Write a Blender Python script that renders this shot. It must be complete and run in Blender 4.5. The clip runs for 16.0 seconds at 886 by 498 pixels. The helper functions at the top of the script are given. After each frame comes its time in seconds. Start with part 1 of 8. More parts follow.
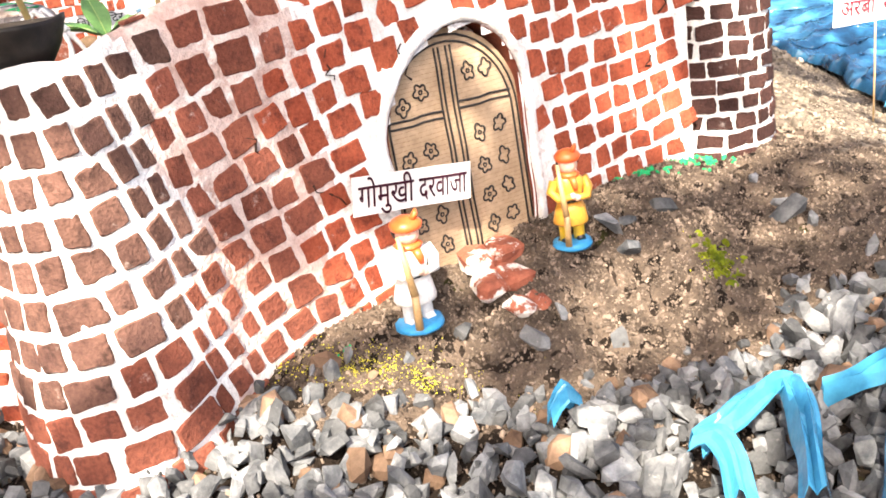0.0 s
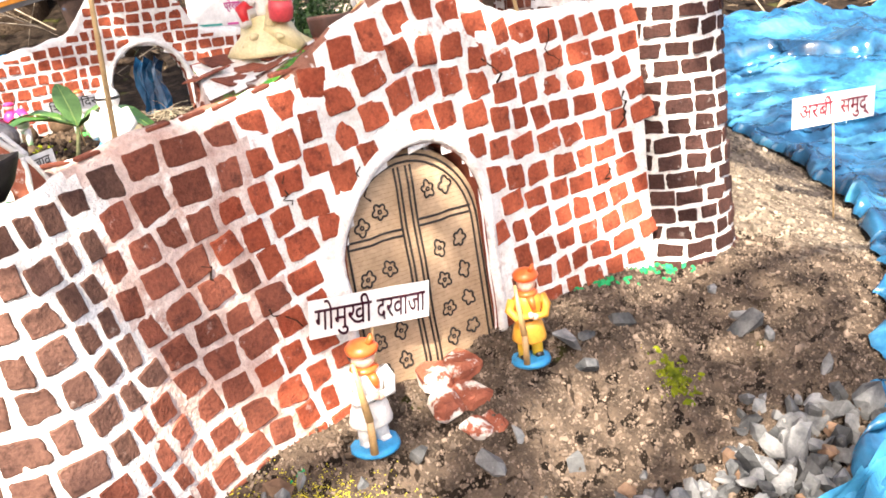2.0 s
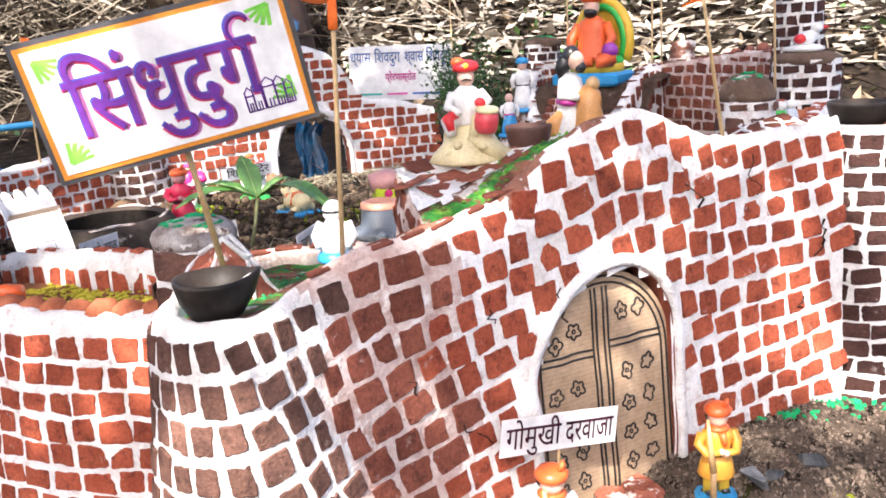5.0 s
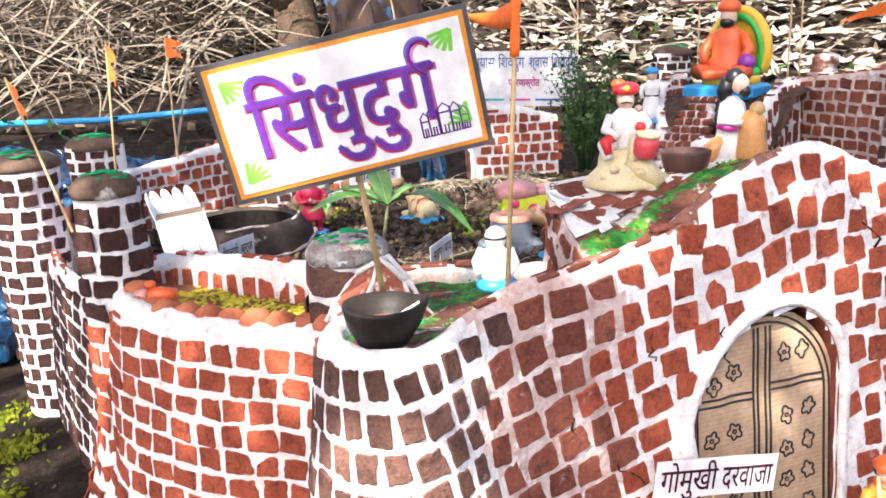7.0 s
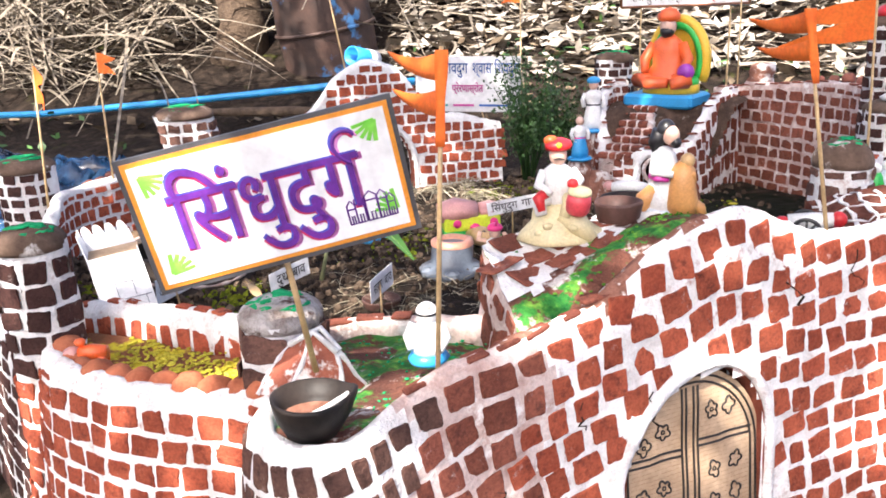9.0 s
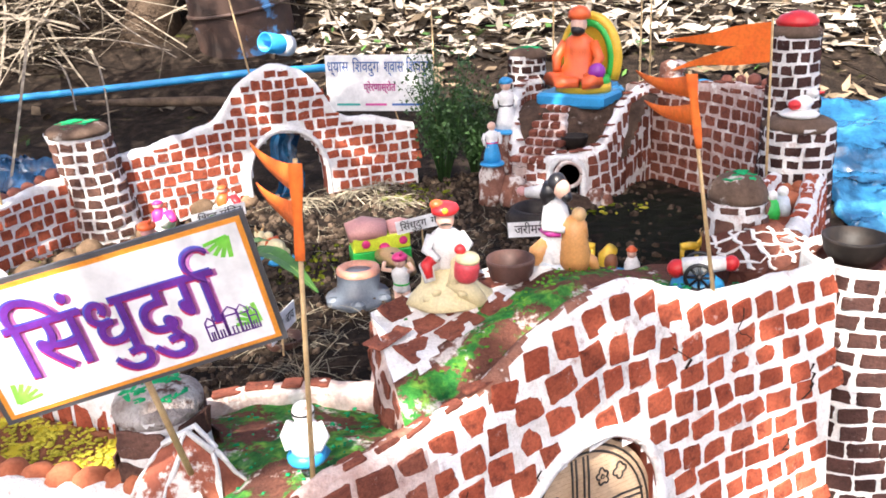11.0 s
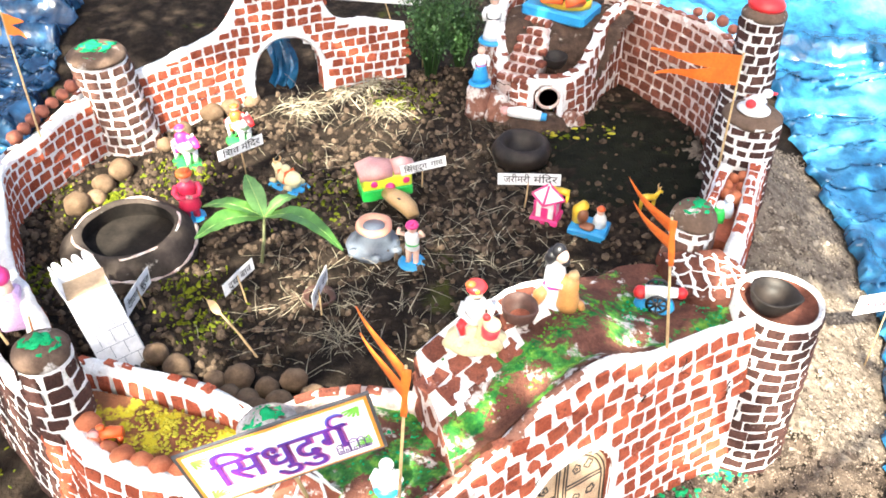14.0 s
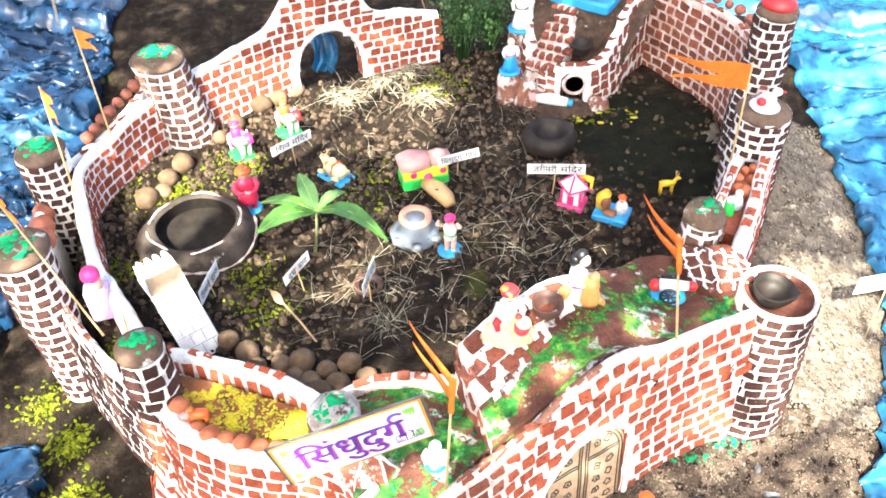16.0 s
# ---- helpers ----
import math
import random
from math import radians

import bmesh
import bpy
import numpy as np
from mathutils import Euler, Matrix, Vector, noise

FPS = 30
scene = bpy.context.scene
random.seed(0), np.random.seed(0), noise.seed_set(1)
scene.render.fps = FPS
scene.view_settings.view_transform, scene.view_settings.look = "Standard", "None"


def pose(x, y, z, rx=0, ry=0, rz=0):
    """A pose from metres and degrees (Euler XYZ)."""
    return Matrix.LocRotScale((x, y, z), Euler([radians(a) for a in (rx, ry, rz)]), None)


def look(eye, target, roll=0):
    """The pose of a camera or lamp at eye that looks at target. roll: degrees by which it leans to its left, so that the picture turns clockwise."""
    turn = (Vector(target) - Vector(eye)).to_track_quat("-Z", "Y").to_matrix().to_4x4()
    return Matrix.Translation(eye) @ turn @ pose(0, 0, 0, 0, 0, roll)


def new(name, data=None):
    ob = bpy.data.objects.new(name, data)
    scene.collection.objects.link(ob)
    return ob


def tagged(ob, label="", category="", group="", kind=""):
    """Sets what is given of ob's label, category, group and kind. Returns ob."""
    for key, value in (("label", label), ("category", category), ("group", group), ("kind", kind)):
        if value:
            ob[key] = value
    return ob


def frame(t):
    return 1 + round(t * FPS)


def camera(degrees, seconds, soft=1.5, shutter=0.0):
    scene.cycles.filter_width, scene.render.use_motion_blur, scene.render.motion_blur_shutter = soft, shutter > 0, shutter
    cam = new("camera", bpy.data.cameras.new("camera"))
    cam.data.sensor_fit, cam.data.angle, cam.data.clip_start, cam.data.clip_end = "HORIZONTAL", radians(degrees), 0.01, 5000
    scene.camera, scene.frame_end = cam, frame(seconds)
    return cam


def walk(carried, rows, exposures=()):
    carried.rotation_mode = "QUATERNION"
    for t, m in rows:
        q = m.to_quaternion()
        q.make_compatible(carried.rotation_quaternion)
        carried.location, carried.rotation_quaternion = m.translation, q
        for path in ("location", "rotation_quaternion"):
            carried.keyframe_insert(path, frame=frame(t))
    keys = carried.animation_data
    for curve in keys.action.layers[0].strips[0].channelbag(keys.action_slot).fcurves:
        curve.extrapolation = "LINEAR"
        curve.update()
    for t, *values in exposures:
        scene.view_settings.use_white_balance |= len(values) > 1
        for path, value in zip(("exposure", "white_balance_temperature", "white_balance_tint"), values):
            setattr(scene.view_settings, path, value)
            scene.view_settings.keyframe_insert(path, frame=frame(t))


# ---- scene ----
cam = camera(55.9, 16.0, 1.75)
METRES, EYE, TILT, LEAN, TURN = 1.0, 0.312, -22.0, 7.0, 0.0
ROWS = [
    (0.0, 0.0, 0.0, 0.0, 0.0, 0.0, -0.0),
    (0.5, 0.013, -0.0013, 0.015, -0.91, 0.75, 0.21),
    (1.0, 0.0179, 0.0007, 0.0226, -1.47, 1.7, 0.35),
    (1.5, 0.023, -0.002, 0.0364, -1.69, 2.54, 0.03),
    (2.0, 0.0162, -0.0033, 0.0509, -1.35, 3.43, -0.52),
    (2.5, 0.0086, -0.0042, 0.0649, -0.82, 4.09, -1.21),
    (3.0, 0.0002, -0.0076, 0.074, -0.0, 4.74, -1.95),
    (3.5, -0.0074, -0.0098, 0.0809, 0.77, 5.19, -2.74),
    (4.0, -0.0226, -0.0103, 0.0918, 2.21, 5.77, -3.85),
    (4.5, -0.04, -0.0096, 0.0936, 3.82, 6.13, -4.79),
    (5.0, -0.053, -0.0124, 0.0972, 5.4, 6.39, -5.81),
    (7.5, -0.1079, -0.0142, 0.1264, 11.79, 5.01, -9.44),
    (8.0, -0.0939, -0.0245, 0.1454, 10.94, 4.35, -9.11),
    (8.5, -0.0883, -0.0324, 0.1598, 9.81, 3.97, -8.86),
    (9.0, -0.098, -0.0137, 0.1819, 8.17, 3.9, -8.26),
    (9.5, -0.0782, -0.0179, 0.2064, 6.42, 3.97, -7.3),
    (10.0, -0.0646, -0.0143, 0.2226, 5.24, 3.86, -6.3),
    (12.5, -0.1044, -0.0069, 0.4102, 1.81, -7.3, -7.15),
    (13.0, -0.1392, -0.0326, 0.4652, 1.07, -11.27, -7.94),
    (13.5, -0.1765, -0.0776, 0.5222, 0.31, -14.44, -8.48),
    (14.0, -0.1958, -0.1552, 0.5927, -0.09, -16.78, -8.49),
    (14.5, -0.1911, -0.2111, 0.6294, 0.43, -18.7, -8.42),
    (15.0, -0.1631, -0.2342, 0.6517, 1.53, -19.62, -8.33),
    (15.5, -0.1888, -0.239, 0.6814, 1.68, -20.62, -7.73),
    (16.0, -0.2217, -0.2487, 0.711, 1.59, -21.57, -7.07),
]
EXPOSURES = [(0.0, 1.92, 7000, 11), (2.0, 1.76, 7050, 12), (5.0, 1.48, 6350, 13), (9.0, 1.62, 6350, 13), (10.0, 1.55, 6350, 13), (12.5, 1.9, 6600, 9), (14.0, 2.31, 6600, 4), (16.0, 2.57, 6550, 3)]
walk(cam, [(t, pose(0, 0, EYE, TILT, LEAN, TURN) @ pose(METRES * x, METRES * y, METRES * z, 90 + pitch, roll, yaw)) for t, x, y, z, yaw, pitch, roll in ROWS], EXPOSURES)

# ---- light ----
SUN_AZ, SUN_EL = radians(192), radians(50)   # azimuth from +y, clockwise
world = bpy.data.worlds.new("world")
scene.world = world
world.use_nodes = True
wn = world.node_tree.nodes
sky = wn.new("ShaderNodeTexSky")
sky.sky_type, sky.sun_disc = 'NISHITA', False
sky.sun_elevation, sky.sun_rotation = SUN_EL, SUN_AZ
sky.air_density, sky.dust_density, sky.ozone_density = 0.7, 5.0, 0.6
world.node_tree.links.new(sky.outputs[0], wn["Background"].inputs[0])
wn["Background"].inputs[1].default_value = 0.15
sun_to = Vector((math.sin(SUN_AZ) * math.cos(SUN_EL), math.cos(SUN_AZ) * math.cos(SUN_EL), math.sin(SUN_EL)))
sun = new("sun", bpy.data.lights.new("sun", 'SUN'))
sun.data.energy, sun.data.angle, sun.data.color = 4.8, radians(0.53), (1.0, 0.93, 0.82)
sun.matrix_world = look(sun_to * 6, (0, 0, 0))


# ---- materials ----
def material(name, rough=0.7, metal=0.0):
    m = bpy.data.materials.new(name)
    m.use_nodes = True
    p = m.node_tree.nodes["Principled BSDF"]
    p.inputs["Roughness"].default_value, p.inputs["Metallic"].default_value = rough, metal
    if rough >= 0.8:                                   # dusty, unglazed
        p.inputs["Specular IOR Level"].default_value = 0.12
    return m, m.node_tree.nodes, m.node_tree.links, p


def mapped(nodes, links, scale, detail=4.0, rough=0.6, kind="noise"):
    """A noise or cell texture over places in metres."""
    co = nodes.new("ShaderNodeNewGeometry")
    if kind == "noise":
        tex = nodes.new("ShaderNodeTexNoise")
        tex.inputs["Detail"].default_value, tex.inputs["Roughness"].default_value = detail, rough
    else:
        tex = nodes.new("ShaderNodeTexVoronoi")
    tex.inputs["Scale"].default_value = scale
    links.new(co.outputs["Position"], tex.inputs["Vector"])
    return tex


def ramp(nodes, links, source, stops):
    r = nodes.new("ShaderNodeValToRGB")
    el = r.color_ramp.elements
    while len(el) < len(stops):
        el.new(0.5)
    for e, (at, c) in zip(el, stops):
        e.position, e.color = at, (*c, 1) if len(c) == 3 else c
    links.new(source, r.inputs[0])
    return r


def mixed(nodes, links, a, b, fac, mode='MIX'):
    n = nodes.new("ShaderNodeMix")
    n.data_type, n.blend_type = 'RGBA', mode
    for sock, v in ((n.inputs[0], fac), (n.inputs[6], a), (n.inputs[7], b)):
        if isinstance(v, (int, float)):
            sock.default_value = v
        elif isinstance(v, tuple):
            sock.default_value = (*v, 1)
        else:
            links.new(v, sock)
    return n.outputs[2]


def bumped(nodes, links, p, height, strength=0.3, distance=0.002):
    b = nodes.new("ShaderNodeBump")
    b.inputs["Strength"].default_value, b.inputs["Distance"].default_value = strength, distance
    links.new(height, b.inputs["Height"])
    links.new(b.outputs[0], p.inputs["Normal"])


def surface(name, dark, light, scale, rough=0.75, bump=0.3, distance=0.001, spots=None, spot_scale=60, spot_at=(0.62, 0.68), vary=0.0, metal=0.0, island=False):
    """Two tones broken by noise at two scales, with spots of a third colour and a random shift of value for each piece."""
    m, n, l, p = material(name, rough, metal)
    big, fine = mapped(n, l, scale, 5), mapped(n, l, scale * 7, 3)
    c = ramp(n, l, big.outputs[0], [(0.3, dark), (0.7, light)]).outputs[0]
    c = mixed(n, l, c, ramp(n, l, fine.outputs[0], [(0.25, (0.72,) * 3), (0.75, (1.2,) * 3)]).outputs[0], 0.7, 'MULTIPLY')
    if spots:
        s = mapped(n, l, spot_scale, 6, 0.65)
        c = mixed(n, l, c, spots, ramp(n, l, s.outputs[0], [(spot_at[0], (0, 0, 0)), (spot_at[1], (1, 1, 1))]).outputs[0])
    if vary:
        if island:
            src = n.new("ShaderNodeNewGeometry").outputs["Random Per Island"]
        else:
            src = n.new("ShaderNodeObjectInfo").outputs["Random"]
        c = mixed(n, l, c, ramp(n, l, src, [(0, (1 - vary,) * 3), (1, (1 + vary,) * 3)]).outputs[0], 1.0, 'MULTIPLY')
    l.new(c, p.inputs["Base Color"])
    if bump:
        add = n.new("ShaderNodeMath")
        l.new(big.outputs[0], add.inputs[0]), l.new(fine.outputs[0], add.inputs[1])
        bumped(n, l, p, add.outputs[0], bump, distance)
    return m


def paint(name, colour, rough=0.35, vary=0.06):
    """Glossy or matt toy paint with faint unevenness."""
    dark = tuple(max(0, c * (1 - vary * 2)) for c in colour)
    return surface(name, dark, colour, 60, rough, 0.15, 0.0004)


def brick_paint(name, dark, light, smear, pale, vary=0.2):
    """Hand-brushed brick colour: blotches, dark smears, dry strokes of white over it, and a value of its own for each brick."""
    m, n, l, p = material(name, 0.85)
    big, mid, fine, dry = mapped(n, l, 32, 5), mapped(n, l, 120, 5, 0.7), mapped(n, l, 420, 3), mapped(n, l, 75, 7, 0.72)
    c = ramp(n, l, big.outputs[0], [(0.32, dark), (0.68, light)]).outputs[0]
    c = mixed(n, l, c, smear, ramp(n, l, mid.outputs[0], [(0.52, (0, 0, 0)), (0.68, (0.8,) * 3)]).outputs[0])
    c = mixed(n, l, c, ramp(n, l, fine.outputs[0], [(0.3, (0.7,) * 3), (0.7, (1.25,) * 3)]).outputs[0], 0.8, 'MULTIPLY')
    c = mixed(n, l, c, pale, ramp(n, l, dry.outputs[0], [(0.62, (0, 0, 0)), (0.74, (0.75,) * 3)]).outputs[0])
    src = n.new("ShaderNodeObjectInfo").outputs["Random"]
    c = mixed(n, l, c, ramp(n, l, src, [(0, (1 - vary,) * 3), (1, (1 + vary,) * 3)]).outputs[0], 1.0, 'MULTIPLY')
    l.new(c, p.inputs["Base Color"])
    add = n.new("ShaderNodeMath")
    l.new(mid.outputs[0], add.inputs[0]), l.new(fine.outputs[0], add.inputs[1])
    bumped(n, l, p, add.outputs[0], 0.7, 0.0018)
    return m


def lime_paint():
    """White brushwork over red clay: thick and clean in places, thin and pink where it has worn."""
    m, n, l, p = material("white lime paint", 0.88)
    wide, big, mid, fine = mapped(n, l, 7, 3), mapped(n, l, 60, 5), mapped(n, l, 95, 6, 0.7), mapped(n, l, 420, 3)
    c = ramp(n, l, big.outputs[0], [(0.3, (0.66, 0.62, 0.59)), (0.6, (0.86, 0.85, 0.84))]).outputs[0]
    c = mixed(n, l, c, ramp(n, l, fine.outputs[0], [(0.25, (0.78,) * 3), (0.75, (1.12,) * 3)]).outputs[0], 0.7, 'MULTIPLY')
    add = n.new("ShaderNodeMath")
    add.operation = 'MULTIPLY_ADD'
    add.inputs[1].default_value = 0.45
    l.new(wide.outputs[0], add.inputs[0]), l.new(mid.outputs[0], add.inputs[2])
    c = mixed(n, l, c, (0.36, 0.16, 0.12), ramp(n, l, add.outputs[0], [(0.81, (0, 0, 0)), (0.98, (0.8,) * 3)]).outputs[0])
    l.new(c, p.inputs["Base Color"])
    both = n.new("ShaderNodeMath")
    l.new(big.outputs[0], both.inputs[0]), l.new(fine.outputs[0], both.inputs[1])
    bumped(n, l, p, both.outputs[0], 0.8, 0.0025)
    return m


WHITE_LINE = lime_paint()
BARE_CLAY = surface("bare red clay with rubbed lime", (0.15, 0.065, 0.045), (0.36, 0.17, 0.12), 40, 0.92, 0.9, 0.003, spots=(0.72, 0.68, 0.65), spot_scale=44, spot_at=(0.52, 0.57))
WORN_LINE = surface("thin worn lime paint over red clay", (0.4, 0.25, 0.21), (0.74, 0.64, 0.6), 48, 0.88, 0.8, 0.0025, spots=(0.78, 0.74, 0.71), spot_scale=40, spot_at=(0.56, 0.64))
BRICK_RED = brick_paint("red oxide brick paint", (0.235, 0.05, 0.027), (0.39, 0.1, 0.052), (0.11, 0.03, 0.021), (0.62, 0.5, 0.46))
BRICK_DARK = brick_paint("dark brown brick paint", (0.04, 0.02, 0.018), (0.085, 0.04, 0.033), (0.025, 0.014, 0.013), (0.4, 0.35, 0.33), 0.25)
BRICK_UMBER = brick_paint("umber brick paint", (0.07, 0.036, 0.03), (0.17, 0.088, 0.066), (0.04, 0.022, 0.018), (0.42, 0.34, 0.3), 0.25)
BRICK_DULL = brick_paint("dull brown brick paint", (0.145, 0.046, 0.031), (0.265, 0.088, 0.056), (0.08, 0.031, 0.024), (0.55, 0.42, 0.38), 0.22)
CLAY = surface("raw brown clay", (0.085, 0.055, 0.04), (0.17, 0.115, 0.085), 40, 0.9, 0.6, 0.0015, spots=(0.6, 0.57, 0.54), spot_scale=32, spot_at=(0.6, 0.68))
RED_CLAY = surface("red ochre clay", (0.2, 0.055, 0.035), (0.33, 0.1, 0.06), 35, 0.85, 0.5, 0.0015, spots=(0.09, 0.035, 0.025), spot_scale=50)
RUST_CLAY = surface("dark rust clay", (0.07, 0.027, 0.02), (0.17, 0.062, 0.042), 40, 0.9, 0.7, 0.003, spots=(0.5, 0.44, 0.41), spot_scale=40, spot_at=(0.6, 0.66))

GREEN_PAINT = surface("green powder paint", (0.01, 0.24, 0.08), (0.02, 0.42, 0.16), 60, 0.8, 0.3, 0.001)


# ---- mesh helpers ----
class Shape:
    """One mesh, gathered from simple solids, with a material for each of them."""

    def __init__(self):
        self.bm, self.mats = bmesh.new(), []

    def _mark(self, before, mat, smooth):
        if mat not in self.mats:
            self.mats.append(mat)
        k = self.mats.index(mat)
        for f in self.bm.faces:
            if f.index == -1 or f not in before:
                f.material_index, f.smooth = k, smooth

    def add(self, verts, faces, mat, m=Matrix(), smooth=True):
        if mat not in self.mats:
            self.mats.append(mat)
        k = self.mats.index(mat)
        vs = [self.bm.verts.new(m @ Vector(v)) for v in verts]
        for f in faces:
            try:
                face = self.bm.faces.new([vs[i] for i in f])
            except ValueError:
                continue
            face.material_index, face.smooth = k, smooth
        return vs

    def lathe(self, profile, mat, m=Matrix(), seg=16, smooth=True, squash=1.0, wobble=0.0, closed=True):
        """profile: (radius, height) from bottom to top."""
        verts, faces, n = [], [], len(profile)
        for r, z in profile:
            for i in range(seg):
                a = 2 * math.pi * i / seg
                k = 1 + wobble * noise.noise((math.cos(a) * 1.3 + m.translation.x * 40, math.sin(a) * 1.3 + m.translation.y * 40, z * 40))
                verts.append((r * k * math.cos(a), r * k * squash * math.sin(a), z))
        for j in range(n - 1):
            for i in range(seg):
                faces.append((j * seg + i, j * seg + (i + 1) % seg, (j + 1) * seg + (i + 1) % seg, (j + 1) * seg + i))
        if closed:
            faces.append(tuple(range(seg - 1, -1, -1)))
            faces.append(tuple((n - 1) * seg + i for i in range(seg)))
        self.add(verts, faces, mat, m, smooth)
        return self

    def ball(self, at, size, mat, m=Matrix(), seg=12, rings=8, lump=0.0, seed=0.0):
        sx, sy, sz = (size,) * 3 if isinstance(size, (int, float)) else size
        verts, faces = [(0, 0, -1)], []
        for j in range(1, rings):
            b = -math.pi / 2 + math.pi * j / rings
            verts += [(math.cos(b) * math.cos(2 * math.pi * i / seg), math.cos(b) * math.sin(2 * math.pi * i / seg), math.sin(b)) for i in range(seg)]
        verts.append((0, 0, 1))
        if lump:
            verts = [tuple(Vector(v) * (1 + lump * noise.noise(Vector(v) * 1.7 + Vector((seed, seed * 2, seed * 3))))) for v in verts]
        verts = [(at[0] + x * sx, at[1] + y * sy, at[2] + z * sz) for x, y, z in verts]
        top = len(verts) - 1
        for i in range(seg):
            k = (i + 1) % seg
            faces.append((0, 1 + k, 1 + i))
            faces.append((top, 1 + (rings - 2) * seg + i, 1 + (rings - 2) * seg + k))
            for j in range(rings - 2):
                faces.append((1 + j * seg + i, 1 + j * seg + k, 1 + (j + 1) * seg + k, 1 + (j + 1) * seg + i))
        self.add(verts, faces, mat, m)
        return self

    def tube(self, path, radii, mat, m=Matrix(), seg=8, flat=1.0):
        """A tube along points, capped; radii: one, or one for each point."""
        pts = [Vector(p) for p in path]
        radii = [radii] * len(pts) if isinstance(radii, (int, float)) else radii
        verts, faces, side = [], [], None
        for k, p in enumerate(pts):
            d = (pts[min(k + 1, len(pts) - 1)] - pts[max(k - 1, 0)]).normalized()
            ref = side if side is not None else (Vector((1, 0, 0)) if abs(d.x) < 0.9 else Vector((0, 1, 0)))
            side = (ref - d * ref.dot(d)).normalized()
            up = d.cross(side)
            verts += [tuple(p + (side * math.cos(2 * math.pi * i / seg) + up * (flat * math.sin(2 * math.pi * i / seg))) * radii[k]) for i in range(seg)]
        for j in range(len(pts) - 1):
            for i in range(seg):
                faces.append((j * seg + i, j * seg + (i + 1) % seg, (j + 1) * seg + (i + 1) % seg, (j + 1) * seg + i))
        faces.append(tuple(range(seg - 1, -1, -1)))
        faces.append(tuple((len(pts) - 1) * seg + i for i in range(seg)))
        self.add(verts, faces, mat, m)
        return self

    def box(self, at, size, mat, m=Matrix(), bevel=0.0):
        """A box about its centre, with its edges cut off."""
        hx, hy, hz = (s / 2 for s in size)
        b = min(bevel, hx * 0.9, hy * 0.9, hz * 0.9)
        if b <= 0:
            v = [(x, y, z) for z in (-hz, hz) for y in (-hy, hy) for x in (-hx, hx)]
            f = [(0, 2, 3, 1), (4, 5, 7, 6), (0, 1, 5, 4), (2, 6, 7, 3), (0, 4, 6, 2), (1, 3, 7, 5)]
        else:
            v, f = [], []
            rings = [(-hz, b), (-hz + b, 0), (hz - b, 0), (hz, b)]
            for z, inset in rings:
                x, y = hx - inset, hy - inset
                c = b
                v += [(x - c, y, z), (-x + c, y, z), (-x, y - c, z), (-x, -y + c, z), (-x + c, -y, z), (x - c, -y, z), (x, -y + c, z), (x, y - c, z)]
            for j in range(3):
                f += [(j * 8 + i, j * 8 + (i + 1) % 8, j * 8 + 8 + (i + 1) % 8, j * 8 + 8 + i) for i in range(8)]
            f += [tuple(range(7, -1, -1)), tuple(range(24, 32))]
        self.add([(at[0] + x, at[1] + y, at[2] + z) for x, y, z in v], f, mat, m, smooth=False)
        return self

    def mesh(self, name, flip=True):
        if flip:
            bmesh.ops.recalc_face_normals(self.bm, faces=self.bm.faces)
        me = bpy.data.meshes.new(name)
        self.bm.to_mesh(me)
        self.bm.free()
        for m in self.mats:
            me.materials.append(m)
        return me


def thing(name, at=(0, 0, 0), turn=0.0, label="", category="", group="", kind=""):
    ob = new(name)
    ob.empty_display_size = 0.02
    ob.matrix_basis = pose(*at, 0, 0, turn)
    return tagged(ob, label, category, group, kind)


def part(name, shape, parent, label=""):
    """Links a shape as one mesh object under a thing or a part."""
    ob = new(name, shape.mesh(name))
    ob.parent = parent
    if label:
        ob["label"] = label
    return ob


def solid(name, shape, at=(0, 0, 0), turn=0.0, label="", category="", group="", kind="", tilt=(0, 0)):
    """A thing of one mesh."""
    ob = new(name, shape.mesh(name))
    ob.matrix_basis = pose(*at, tilt[0], tilt[1], turn)
    return tagged(ob, label, category, group, kind)


def raw_mesh(name, verts, faces, mat, smooth=False):
    me = bpy.data.meshes.new(name)
    me.from_pydata(verts, [], faces)
    me.materials.append(mat)
    me.polygons.foreach_set("use_smooth", [smooth] * len(me.polygons))
    me.update()
    return me


def spline(points, step=0.006):
    """Points (of any length) joined by a smooth line, at even steps along x and y."""
    p = [np.array(q, float) for q in points]
    p = [2 * p[0] - p[1], *p, 2 * p[-1] - p[-2]]
    fine = []
    for a, b, c, d in zip(p, p[1:], p[2:], p[3:]):
        for s in np.linspace(0, 1, 24, endpoint=False):
            fine.append(0.5 * (2 * b + (c - a) * s + (2 * a - 5 * b + 4 * c - d) * s * s + (3 * b - a - 3 * c + d) * s ** 3))
    fine.append(p[-2])
    fine = np.array(fine)
    run = np.r_[0, np.cumsum(np.hypot(*np.diff(fine[:, :2], axis=0).T))]
    at = np.linspace(0, run[-1], max(2, int(run[-1] / step) + 1))
    return at, np.stack([np.interp(at, run, fine[:, k]) for k in range(fine.shape[1])], 1)


